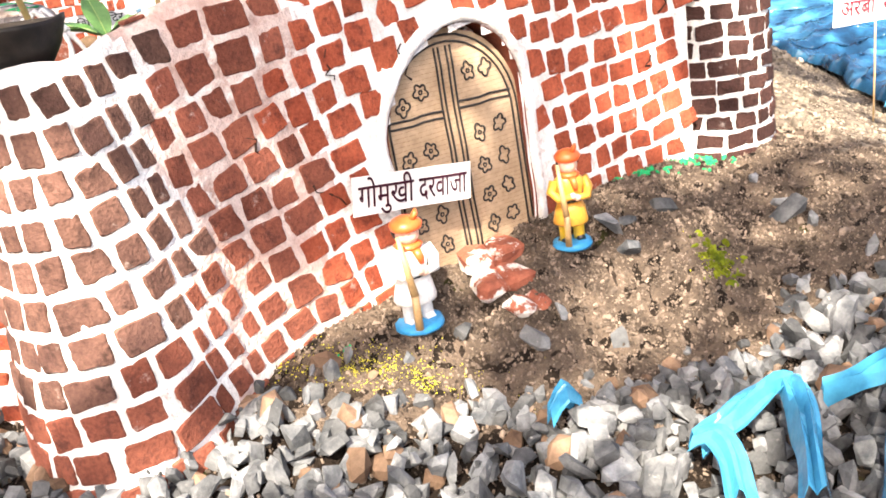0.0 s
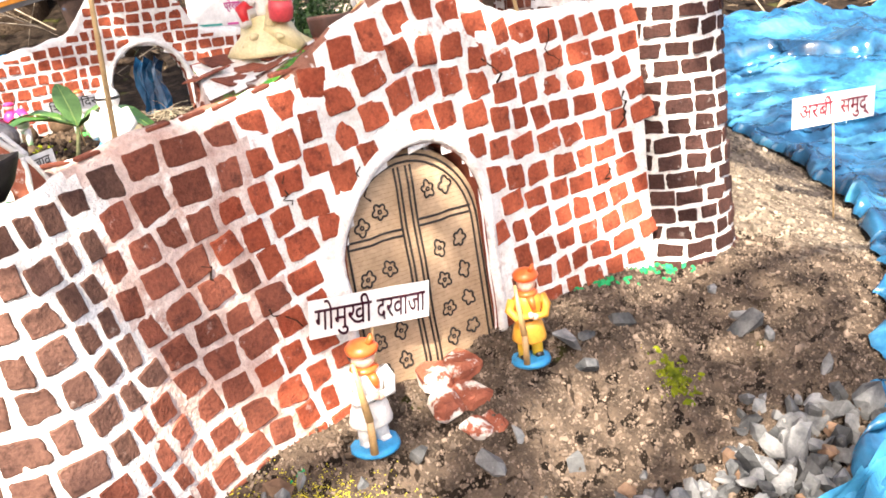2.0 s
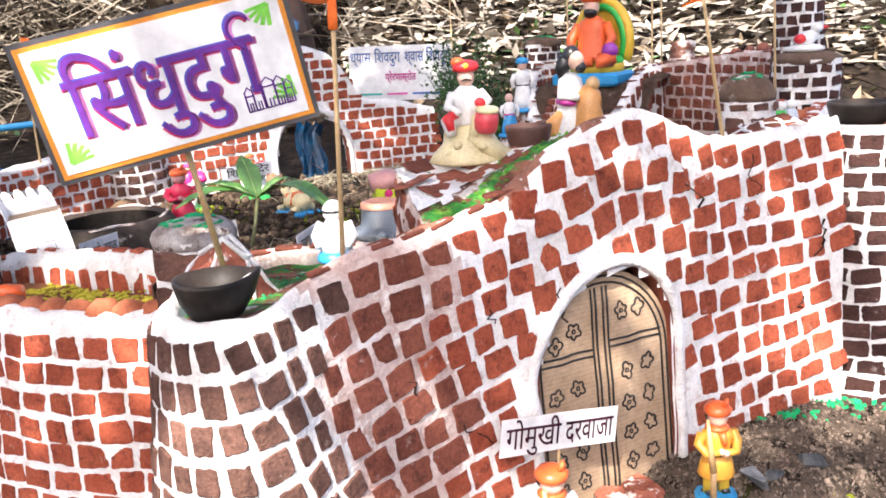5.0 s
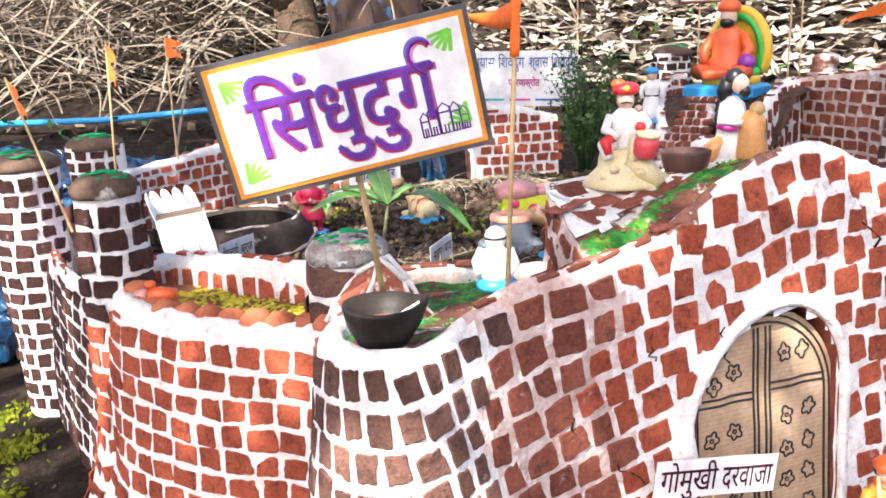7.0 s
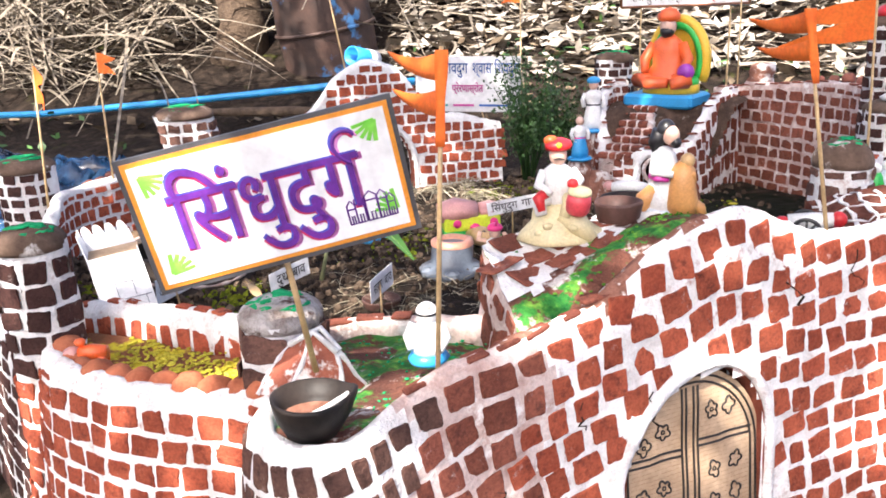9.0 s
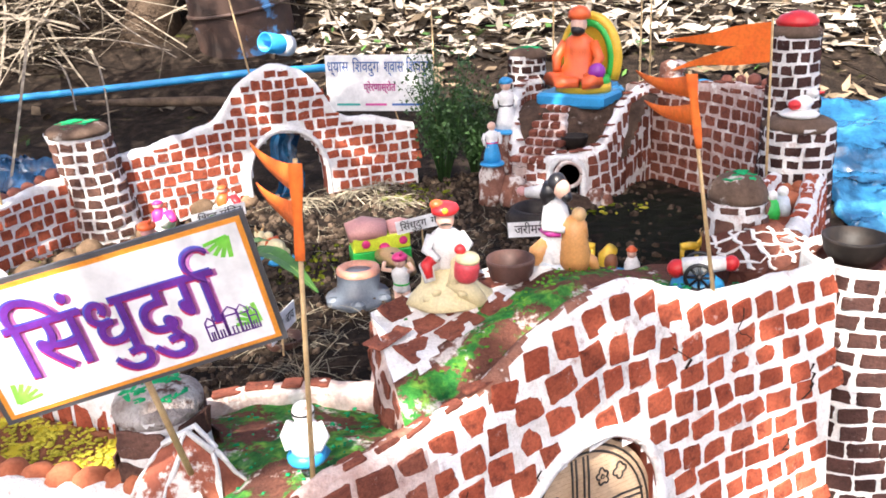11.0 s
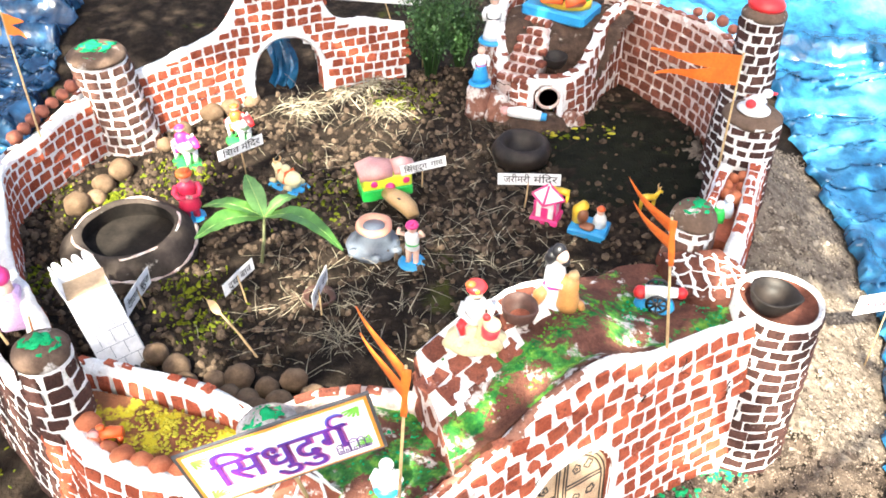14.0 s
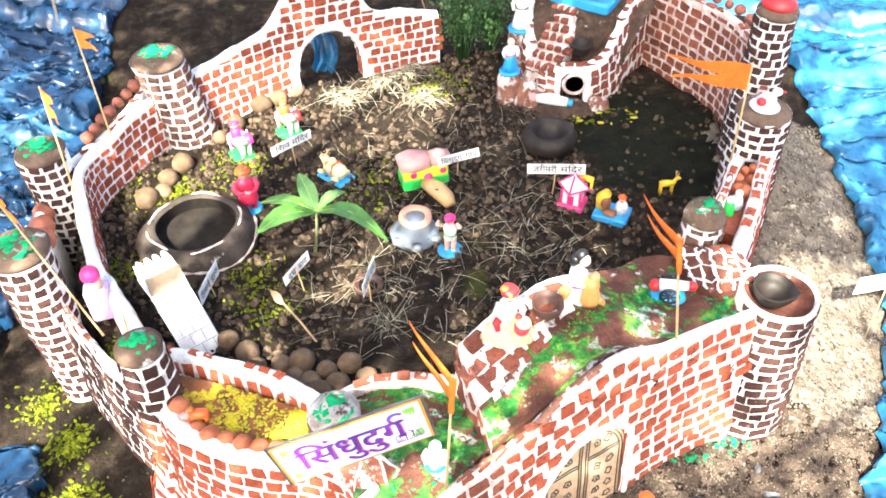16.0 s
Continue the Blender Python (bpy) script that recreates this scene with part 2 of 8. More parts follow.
# ---- bricks ----
def brick_forms(count=26):
    """Unit bricks of uneven outline, with a rounded face."""
    out, rng = [], random.Random(5)
    for _ in range(count):
        ring = []
        cut = 0.06
        for x, y in ((-.5, -.5), (.5, -.5), (.5, .5), (-.5, .5)):
            sx, sy = math.copysign(1, x), math.copysign(1, y)
            jx, jy = rng.uniform(-.085, .085), rng.uniform(-.09, .09)
            a, b = (x + jx, y + jy - sy * cut * rng.uniform(.5, 1.4)), (x + jx - sx * cut * rng.uniform(.5, 1.4), y + jy)
            ring += [a, b] if sx * sy > 0 else [b, a]
        mids = []
        for k, q in enumerate(ring):
            mids.append((q[0] + rng.uniform(-.02, .02), q[1] + rng.uniform(-.02, .02)))
            if k % 2 == 1:
                nx = ring[(k + 1) % 8]
                for f in (.28, .52, .77):
                    mids.append((q[0] + (nx[0] - q[0]) * f + rng.gauss(0, .02), q[1] + (nx[1] - q[1]) * f + rng.gauss(0, .024)))
        n = len(mids)
        verts = [(x, y, -1.0) for x, y in mids] + [(x, y, 0.2) for x, y in mids] + [(x * .93, y * .92, .8 + rng.uniform(-.2, .2)) for x, y in mids]
        faces = [(j * n + i, j * n + (i + 1) % n, (j + 1) * n + (i + 1) % n, (j + 1) * n + i) for j in range(2) for i in range(n)] + [tuple(2 * n + i for i in range(n))]
        out.append((verts, faces))
    return out


FORMS = brick_forms()
BRICK_MESHES = {}
PENDING = []   # (parent, material, [matrices]); the bricks are linked at the end of the file


def brick_mesh(k, mat):
    if (k, mat.name) not in BRICK_MESHES:
        BRICK_MESHES[k, mat.name] = raw_mesh("brick", *FORMS[k], mat, False)
    return BRICK_MESHES[k, mat.name]


def lay(parent, surf, length, height, width, course, joint, depth, mat, keep=None, seed=0, slope=0.0, narrow=None, drape=0):
    """Bricks over surf(u, v) -> place, normal; u along, v up, in metres. keep(u, v): whether a brick stands there.
    mat: a material, or a choice of one by (u, v). drape: that many courses, which rise and sink with the top."""
    rng, out, row = random.Random(seed), {}, 0
    v = course * 0.55
    while v < height(length / 2) * 1.6 + course:
        u = -width * rng.uniform(0, 1) * 0.5 + (width * 0.5 if row % 2 else 0)
        while u < length:
            w = width * rng.uniform(0.82, 1.2) * (narrow(u) if narrow else 1)
            c = u + w / 2
            vv = v + slope * (c - length / 2) + rng.uniform(-.05, .05) * course
            if drape:
                step = (height(min(max(c, 0), length)) - .003) / drape
                vv = (row + .5 + rng.uniform(-.05, .05)) * step
                lo, hi = vv - step / 2, vv + step / 2 if row < drape else vv - step / 2
            else:
                lo, hi = max(vv - course / 2, 0.0), min(vv + course / 2, height(c) - 0.004)
            full, vv = hi - lo, (lo + hi) / 2
            if 0 < c < length and full > 0.4 * course and (keep is None or keep(c, vv)):
                e = 0.002
                (p, nrm), (px, _), (py, _) = surf(c, vv), surf(min(c + e, length), vv), surf(c, vv + e)
                tx = (px - p).normalized() if (px - p).length > 1e-7 else Vector((1, 0, 0))
                ty = nrm.cross(tx).normalized()
                bw, bh = w * max(.8, (px - p).length / e if c + e < length else 1.0) - joint * rng.uniform(0.7, 1.2), full - joint * rng.uniform(0.6, 1.15)
                tw = rng.uniform(-.05, .05)
                tx, ty = tx * math.cos(tw) + ty * math.sin(tw), ty * math.cos(tw) - tx * math.sin(tw)
                m = Matrix.Translation(p) @ Matrix(((tx.x * bw, ty.x * bh, nrm.x * depth, 0), (tx.y * bw, ty.y * bh, nrm.y * depth, 0), (tx.z * bw, ty.z * bh, nrm.z * depth, 0), (0, 0, 0, 1)))
                k = mat(c, vv) if callable(mat) else mat
                out.setdefault(k.name, (k, []))[1].append(m)
            u += w
        v += course
        row += 1
    for k, ms in out.values():
        PENDING.append((parent, k, ms))


def lump(p, amount, scale=18.0):
    return amount * noise.noise((p[0] * scale, p[1] * scale, p[2] * scale)) + amount * 0.5 * noise.noise((p[0] * scale * 3, p[1] * scale * 3, p[2] * scale * 3))


def mud_wall(name, points, thick, batter, body, label, brick=None, inner=None, arch=None, width=0.026, course=0.022, joint=0.006, depth=0.0012, seed=0, side=1, rough=0.003, slope=0.0, keep=None, foot=0.0, coping=None, clear=(), worn=None, bare=None, coping_over=None, narrow=None, drape=0):
    """A hand-modelled wall. points: x, y of the outer upper edge, base height, top height. side: 1 when the outer face lies to the right of the way.
    batter: how far the foot stands out, or a choice of it by the way along; worn: a stretch whose white paint has rubbed thin; bare: one whose top shows the clay; arch: (along, half width, spring height, crown height) of an opening."""
    run, path = spline(points)
    n = len(run)
    tang = np.gradient(path[:, :2], axis=0)
    tang /= np.linalg.norm(tang, axis=1)[:, None]
    out = np.stack([tang[:, 1], -tang[:, 0]], 1) * side
    rows = 26
    swell = batter if callable(batter) else (lambda u: batter)

    def inside(u, z, grow=0.0):
        if not arch:
            return False
        c, half, spring, crown = arch
        if abs(u - c) > half + grow or z < 0:
            return False
        k = (u - c) / (half + grow)
        return z < spring + (crown + grow - spring) * math.sqrt(max(0, 1 - k * k))

    def outer(u, v):
        """A place on the outer face, v above its base."""
        k = min(max(u / run[-1] * (n - 1), 0), n - 1.001)
        i, f = int(k), k - int(k)
        x, y, z0, z1 = path[i] * (1 - f) + path[i + 1] * f
        o = out[i] * (1 - f) + out[i + 1] * f
        h = z1 - z0
        s = min(max(v / h, 0), 1)
        off = swell(u) * (1 - s) + foot * max(0, 1 - s * 3) ** 2 - 0.25 * thick * max(0, (s - 0.88) / 0.12) ** 2
        p = Vector((x + o[0] * off, y + o[1] * off, z0 + v))
        p += Vector((o[0], o[1], 0)) * lump(p, rough)
        return p, Vector((o[0], o[1], swell(u) / h)).normalized()

    def inward(u, v):
        k = min(max(u / run[-1] * (n - 1), 0), n - 1.001)
        i, f = int(k), k - int(k)
        x, y, z0, z1 = path[i] * (1 - f) + path[i + 1] * f
        o = out[i] * (1 - f) + out[i + 1] * f
        s = min(max(v / (z1 - z0), 0), 1)
        off = -thick - min(swell(u), .02) * 0.4 * (1 - s)
        p = Vector((x + o[0] * off, y + o[1] * off, z0 + v))
        p -= Vector((o[0], o[1], 0)) * lump(p, rough)
        return p, Vector((-o[0], -o[1], 0.05)).normalized()

    verts, faces = [], []
    cols = 2 * rows + 5
    for i in range(n):
        h = path[i, 3] - path[i, 2]
        for j in range(rows + 1):
            verts.append(outer(run[i], h * j / rows)[0] - (Vector((0, 0, 0.05)) if j == 0 else Vector()))
        a, b = outer(run[i], h)[0], inward(run[i], h)[0]
        for s in (0.25, 0.5, 0.75):
            q = a.lerp(b, s) + Vector((0, 0, 0.004 * math.sin(math.pi * s)))
            verts.append(q + Vector((0, 0, lump(q, rough * 1.3, 40))))
        for j in range(rows, -1, -1):
            verts.append(inward(run[i], h * j / rows)[0] - (Vector((0, 0, 0.05)) if j == 0 else Vector()))
    for i in range(n - 1):
        for j in range(cols - 1):
            q = (i * cols + j, (i + 1) * cols + j, (i + 1) * cols + j + 1, i * cols + j + 1)
            if arch:
                jj = j + 0.5 if j < rows else (cols - 1 - j - 0.5 if j >= rows + 4 else rows)
                h = (path[i, 3] - path[i, 2])
                if inside((run[i] + run[i + 1]) / 2, h * jj / rows):
                    continue
            faces.append(q if side < 0 else q[::-1])
    for i in (0, n - 1):
        ring = tuple(range(i * cols, (i + 1) * cols))
        faces.append(ring if (i == 0) == (side > 0) else ring[::-1])
    ob = tagged(new(name, raw_mesh(name, verts, faces, body, True)), label, "wall", kind="structure")
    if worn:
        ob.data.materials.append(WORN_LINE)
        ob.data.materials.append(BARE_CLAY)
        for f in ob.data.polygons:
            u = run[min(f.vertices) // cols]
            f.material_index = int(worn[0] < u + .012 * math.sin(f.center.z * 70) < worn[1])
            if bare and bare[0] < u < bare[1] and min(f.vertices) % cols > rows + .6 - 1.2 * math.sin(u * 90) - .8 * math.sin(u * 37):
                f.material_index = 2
    hgt = lambda u: float(np.interp(u, run, path[:, 3] - path[:, 2]))
    def ok(u, v):
        """Bricks keep off the opening and off the towers that the wall runs into."""
        p = outer(u, v)[0]
        for x, y, r0, r1, top in clear:
            if math.hypot(p.x - x, p.y - y) < r0 + (r1 - r0) * min(max(p.z / top, 0), 1) - width * .2:
                return False
        return not inside(u, v, 0.012) and (keep is None or keep(u, v))

    if brick:
        lay(ob, outer, run[-1], hgt, width, course, joint, depth, brick, ok, seed, slope, narrow, drape)
    if inner:
        lay(ob, inward, run[-1], hgt, width, course, joint, depth, inner, ok, seed + 50, slope)
    if coping:
        rng, u, ms = random.Random(seed + 7), coping_over[0] if coping_over else width * .6, []
        while u < (coping_over[1] if coping_over else run[-1]) - width:
            w = width * rng.uniform(.85, 1.2)
            if rng.random() < .8:
                h = hgt(u)
                (p0, o), (p1, _), (q, _) = outer(u, h), inward(u, h), outer(u + .004, h)
                d, t1 = p1 - p0, (q - p0).normalized()
                up = t1.cross(d).normalized()
                up = up if up.z > 0 else -up
                d = up.cross(t1)
                c0 = (p0 + p1) / 2 + Vector((0, 0, .0035))
                bw, bd = w - joint * 1.1, (p1 - p0).length * rng.uniform(.72, .9)
                ms.append(Matrix.Translation(c0) @ Matrix(((t1.x * bw, d.x * bd, up.x * depth, 0), (t1.y * bw, d.y * bd, up.y * depth, 0), (t1.z * bw, d.z * bd, up.z * depth, 0), (0, 0, 0, 1))))
            u += w
        PENDING.append((ob, coping, ms))
    if arch:
        c, half, spring, crown = arch
        line = [(c - half, v) for v in np.linspace(-0.01, spring, 8)] + [(c - half * math.cos(a), spring + (crown - spring) * math.sin(a)) for a in np.linspace(0.1, math.pi - 0.1, 24)] + [(c + half, v) for v in np.linspace(spring, -0.01, 8)]
        lv, lf = [], []
        for u, v in line:
            (a, _), (b, _) = outer(u, v), inward(u, v)
            lv += [a.lerp(b, s) for s in (-0.05, 0.3, 0.6, 1.05)]
        for i in range(len(line) - 1):
            for j in range(3):
                lf.append((i * 4 + j, i * 4 + j + 1, i * 4 + 5 + j, i * 4 + 4 + j))
        lining = new("arch_lining", raw_mesh("arch_lining", lv, lf, RED_CLAY, True))
        lining.parent = ob
        for face, nm in ((outer, "arch_band"), (inward, "arch_band")):
            band = Shape()
            pts = [face(u, v)[0] for u, v in [(c - half - .005, v) for v in np.linspace(-0.005, spring, 7)] + [(c - (half + .005) * math.cos(a), spring + (crown + .005 - spring) * math.sin(a)) for a in np.linspace(0.12, math.pi - 0.12, 22)] + [(c + half + .005, v) for v in np.linspace(spring, -0.005, 7)]]
            band.tube(pts, [0.005 + 0.002 * noise.noise(p * 70) for p in pts], WHITE_LINE, seg=8)
            part(nm, band, ob, "thick white-painted arch edging")
    return ob, outer, inward, run, path


def tower(name, at, r0, r1, z0, z1, cap, brick, label, width=0.022, course=0.0155, joint=0.0055, seed=0, lean=(0, 0), green=True, dome=0.014, flare=0.0, facing=None, seg=40):
    """A round brick-painted clay tower with a domed cap of bare clay."""
    ob = thing(name, (at[0], at[1], z0), 0, label, "toy tower", "fort towers")
    ax = Vector((lean[0], lean[1], 1)) * 1.0
    h = z1 - z0

    def radius(s):
        return r0 + (r1 - r0) * s + flare * max(0, 1 - s * 2.6) ** 2

    def surf(u, v):
        a = u / r1
        s = min(max(v / h, 0), 1)
        d = Vector((math.cos(a), math.sin(a), 0))
        p = ax * v + d * radius(s)
        p += d * lump(p + Vector((at[0], at[1], 0)), 0.0035)
        return p, (d + Vector((0, 0, (r0 - r1) / h))).normalized()

    verts, faces, rows = [], [], 24
    for j in range(rows + 1):
        for i in range(seg):
            verts.append(surf(2 * math.pi * r1 * i / seg, h * j / rows)[0] - (Vector((0, 0, 0.05)) if j == 0 else Vector()))
    for j in range(rows):
        for i in range(seg):
            faces.append((j * seg + i, j * seg + (i + 1) % seg, (j + 1) * seg + (i + 1) % seg, (j + 1) * seg + i))
    body = new("body", raw_mesh("body", verts, faces, WHITE_LINE, True))
    body.parent = ob
    lay(body, surf, 2 * math.pi * r1, lambda u: h, width, course, joint, 0.0011, brick, facing, seed)
    if not cap:                                        # a dished top within a white rim
        s = Shape()
        s.lathe([(r1 * .97, h - .018), (r1 * 1.0, h - .002), (r1 * .97, h + .002), (r1 * .92, h + .001), (r1 * .87, h - .005)], WHITE_LINE, Matrix(), 36, wobble=0.05, closed=False)
        # the hollow takes a darker clay, so its shading is partly in the colour
        s.lathe([(r1 * .89, h - .003), (r1 * .8, h - .010), (.001, h - .0125)], RUST_CLAY, Matrix(), 36, wobble=0.05, closed=False)
        part("top", s, ob, "dished clay top, shading in its dark red, with a white rim")
    if cap:
        s = Shape()
        top = ax * h
        prof = [(r1 * 1.03, -0.006), (r1 * 1.05, 0.0), (r1 * 0.97, dome * .35), (r1 * .75, dome * .75), (r1 * .4, dome * .96), (0.002, dome)]
        s.lathe(prof, cap, Matrix.Translation(top), 28, wobble=0.06)
        part("cap", s, ob, "bare brown clay cap")
        if green:
            rng, s = random.Random(seed + 9), Shape()
            for _ in range(22):
                a, r = rng.uniform(0, 6.28), r1 * .62 * math.sqrt(rng.random())
                zz = dome * (1 - (r / r1) ** 2) + 0.0006
                s.ball((top.x + r * math.cos(a), top.y + r * math.sin(a), top.z + zz), (r1 * rng.uniform(.1, .3), r1 * rng.uniform(.1, .3), 0.0012), GREEN_PAINT, seg=10, rings=5, lump=0.9, seed=rng.random() * 9)
            tagged(part("green_splash", s, ob, "bright green powder paint splash"), kind="stuff")
    return ob


# ---- ground ----
FORT = np.array([(-.207, .482), (-.18, .51), (-.06, .605), (.05, .685), (.2, .775), (.245, .79), (.255, .82), (.205, .865), (.235, .95), (.27, 1.06), (.298, 1.16), (.31, 1.3), (.28, 1.45), (.16, 1.60), (.0, 1.66), (-.2, 1.66), (-.35, 1.60), (-.5, 1.52), (-.6, 1.43), (-.70, 1.34), (-.78, 1.3), (-.835, 1.12), (-.85, 1.05), (-.77, .84), (-.68, .76), (-.57, .68), (-.50, .63), (-.40, .60), (-.30, .57), (-.268, .515), (-.266, .478), (-.25, .458), (-.228, .452)])


def fort_distance(x, y):
    """Metres outside the fort's outline; negative within."""
    a, b = FORT, np.roll(FORT, -1, axis=0)
    px, py = np.asarray(x, float)[..., None], np.asarray(y, float)[..., None]
    d = b - a
    s = np.clip(((px - a[:, 0]) * d[:, 0] + (py - a[:, 1]) * d[:, 1]) / (d ** 2).sum(1), 0, 1)
    far = np.hypot(px - a[:, 0] - s * d[:, 0], py - a[:, 1] - s * d[:, 1]).min(-1)
    cross = ((a[:, 1] > py) != (b[:, 1] > py)) & (px < (b[:, 0] - a[:, 0]) * (py - a[:, 1]) / (b[:, 1] - a[:, 1] + 1e-12) + a[:, 0])
    return np.where(cross.sum(-1) % 2 == 1, -far, far)


def smooth(a, b, x):
    s = np.clip((np.asarray(x, float) - a) / (b - a), 0, 1)
    return s * s * (3 - 2 * s)


def ground_height(x, y):
    x, y = np.asarray(x, float), np.asarray(y, float)
    d = fort_distance(x, y)
    foot = 0.058 + 0.022 * smooth(-0.05, 0.15, x) - 0.04 * smooth(-0.1, -0.22, x) + 0.08 * smooth(1.1, 1.5, y)
    low = 0.0 - 0.02 * smooth(0.3, 0.6, x) + 0.10 * smooth(1.4, 2.0, y) + 0.85 * smooth(2.0, 5.0, y)
    reach = 0.17 + 0.18 * smooth(0.1, 0.35, x)
    ease = smooth(-0.03, 0.05, x) * smooth(0.22, 0.14, x)
    outer = foot + (low - foot) * smooth(0.28 * ease, 1 + 0.12 * ease, d / reach)
    inside = 0.165 - 0.012 * smooth(-0.2, 0.1, x) * smooth(1.3, 1.0, y)
    return np.where(d < -0.008, inside, outer)


def rough_ground(x, y):
    z = float(ground_height(x, y))
    if x * x + y * y < 30:
        z += 0.006 * noise.noise((x * 14, y * 14, 0)) + 0.003 * noise.noise((x * 45, y * 45, 3)) + 0.0015 * noise.noise((x * 110, y * 110, 5))
    return z


def spread(lo, hi, step, far):
    mid = list(np.arange(lo, hi, step))
    up, down, s = [], [], step
    while (up[-1] if up else mid[-1]) < far:
        s *= 1.24
        up.append((up[-1] if up else mid[-1]) + s)
        down.append((down[-1] if down else mid[0]) - s)
    return down[::-1] + mid + up


def soil_material():
    m, n, l, p = material("dark garden soil", 0.95)
    big, mid, fine = mapped(n, l, 5, 6), mapped(n, l, 38, 6, 0.7), mapped(n, l, 220, 4, 0.7)
    c = ramp(n, l, mid.outputs[0], [(0.3, (0.006, 0.0045, 0.0035)), (0.5, (0.018, 0.0125, 0.009)), (0.74, (0.06, 0.043, 0.031))]).outputs[0]
    c = mixed(n, l, c, ramp(n, l, fine.outputs[0], [(0.3, (0.55,) * 3), (0.62, (1.1,) * 3), (0.75, (2.0, 1.9, 1.8))]).outputs[0], 0.8, 'MULTIPLY')
    c = mixed(n, l, c, (0.12, 0.088, 0.062), ramp(n, l, big.outputs[0], [(0.58, (0, 0, 0)), (0.8, (0.4,) * 3)]).outputs[0])
    moss = mapped(n, l, 8.5, 7, 0.65)
    c = mixed(n, l, c, (0.075, 0.09, 0.01), ramp(n, l, moss.outputs[0], [(0.62, (0, 0, 0)), (0.72, (0.5,) * 3)]).outputs[0])
    l.new(c, p.inputs["Base Color"])
    add = n.new("ShaderNodeMath")
    l.new(mid.outputs[0], add.inputs[0]), l.new(fine.outputs[0], add.inputs[1])
    bumped(n, l, p, add.outputs[0], 0.9, 0.004)
    return m


SOIL = soil_material()
gx, gy = spread(-1.15, 0.75, 0.009, 60), spread(0.3, 1.85, 0.009, 60)
gverts = [(x, y, rough_ground(x, y)) for y in gy for x in gx]
nx = len(gx)
gfaces = [(j * nx + i, j * nx + i + 1, (j + 1) * nx + i + 1, (j + 1) * nx + i) for j in range(len(gy) - 1) for i in range(nx - 1)]
tagged(new("ground", raw_mesh("ground", gverts, gfaces, SOIL, True)), "dark crumbly garden soil with mossy patches", "ground", kind="structure")

# ---- walls ----
DULL_OR_RED = lambda u, v: (BRICK_UMBER if v > .085 + .02 * math.sin(u * 40) else BRICK_DULL) if u < .215 + .02 * math.sin(v * 60) else BRICK_DULL if u < 0.302 + 0.02 * math.sin(v * 60) else BRICK_RED
FRONT = [(-.262, .535, .0, .252), (-.284, .498, .0, .257), (-.281, .464, .0, .259), (-.259, .441, .0, .260), (-.230, .432, .005, .261), (-.206, .443, .01, .262), (-.192, .468, .015, .265), (-.172, .496, .02, .276), (-.143, .522, .026, .282), (-.115, .545, .032, .286), (-.08, .574, .04, .296), (-.045, .601, .045, .322), (-.005, .63, .055, .342), (.03, .655, .06, .343), (.06, .676, .064, .325), (.09, .697, .068, .316), (.15, .731, .076, .314), (.195, .752, .085, .318)]
DOOR_AT, DOOR_HALF = 0.4375, 0.064
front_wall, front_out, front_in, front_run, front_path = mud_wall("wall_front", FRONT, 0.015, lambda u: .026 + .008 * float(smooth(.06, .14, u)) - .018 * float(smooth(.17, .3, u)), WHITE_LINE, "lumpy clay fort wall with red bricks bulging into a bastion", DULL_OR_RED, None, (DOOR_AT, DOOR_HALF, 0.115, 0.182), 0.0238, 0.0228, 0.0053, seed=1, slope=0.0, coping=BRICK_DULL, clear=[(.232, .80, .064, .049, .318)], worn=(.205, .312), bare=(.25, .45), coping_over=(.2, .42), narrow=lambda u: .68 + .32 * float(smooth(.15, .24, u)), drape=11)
COURT = [(-0.548, 0.632, 0, 0.223), (-0.52, 0.606, 0, 0.223), (-0.485, 0.588, 0, 0.222), (-0.44, 0.574, 0, 0.221), (-0.39, 0.567, 0, 0.221), (-0.345, 0.565, 0, 0.222), (-0.3, 0.555, 0, 0.2293), (-0.275, 0.53, 0, 0.24)]
court_wall, court_out, court_in, court_run, court_path = mud_wall("wall_court", COURT, 0.02, 0.02, WHITE_LINE, "curved low bastion wall painted with orange-red bricks", BRICK_RED, None, None, 0.024, 0.021, 0.0045, seed=2, foot=0.045, clear=[(-.238, .485, .075, .046, .258), (-.558, .664, .034, .0285, .312)])
mud_wall("wall_court_back", [(-.575, .722, .16, .225), (-.52, .708, .16, .236), (-.455, .69, .16, .24), (-.40, .673, .16, .242), (-.35, .645, .16, .245), (-.325, .62, .16, .25)], 0.016, 0.004, WHITE_LINE, "low red clay wall streaked with white paint", BRICK_RED, BRICK_DULL, None, 0.02, 0.034, seed=3, coping=BRICK_RED)
WEST = [(-.722, 1.345, .15, .288), (-.752, 1.29, .15, .275), (-.782, 1.23, .15, .268), (-.806, 1.155, .15, .262), (-.823, 1.10, .15, .26), (-.82, 1.05, .15, .258), (-.793, .99, .15, .245), (-.74, .89, .15, .225), (-.70, .845, .15, .222), (-.663, .80, .15, .225), (-.625, .755, .15, .225), (-.572, .705, .15, .235)]
mud_wall("wall_west", WEST, 0.02, 0.004, WHITE_LINE, "winding white clay wall painted with red bricks", None, BRICK_RED, None, 0.023, 0.019, 0.0042, seed=4, side=1)
PARAPET = [(-.80, 1.33, .08, .255), (-.83, 1.23, .08, .235), (-.872, 1.13, .06, .225), (-.888, 1.05, .05, .215), (-.86, .96, .04, .21), (-.80, .87, .03, .21), (-.74, .79, .02, .205), (-.69, .745, .01, .205), (-.64, .70, .01, .21), (-.58, .66, .0, .22)]
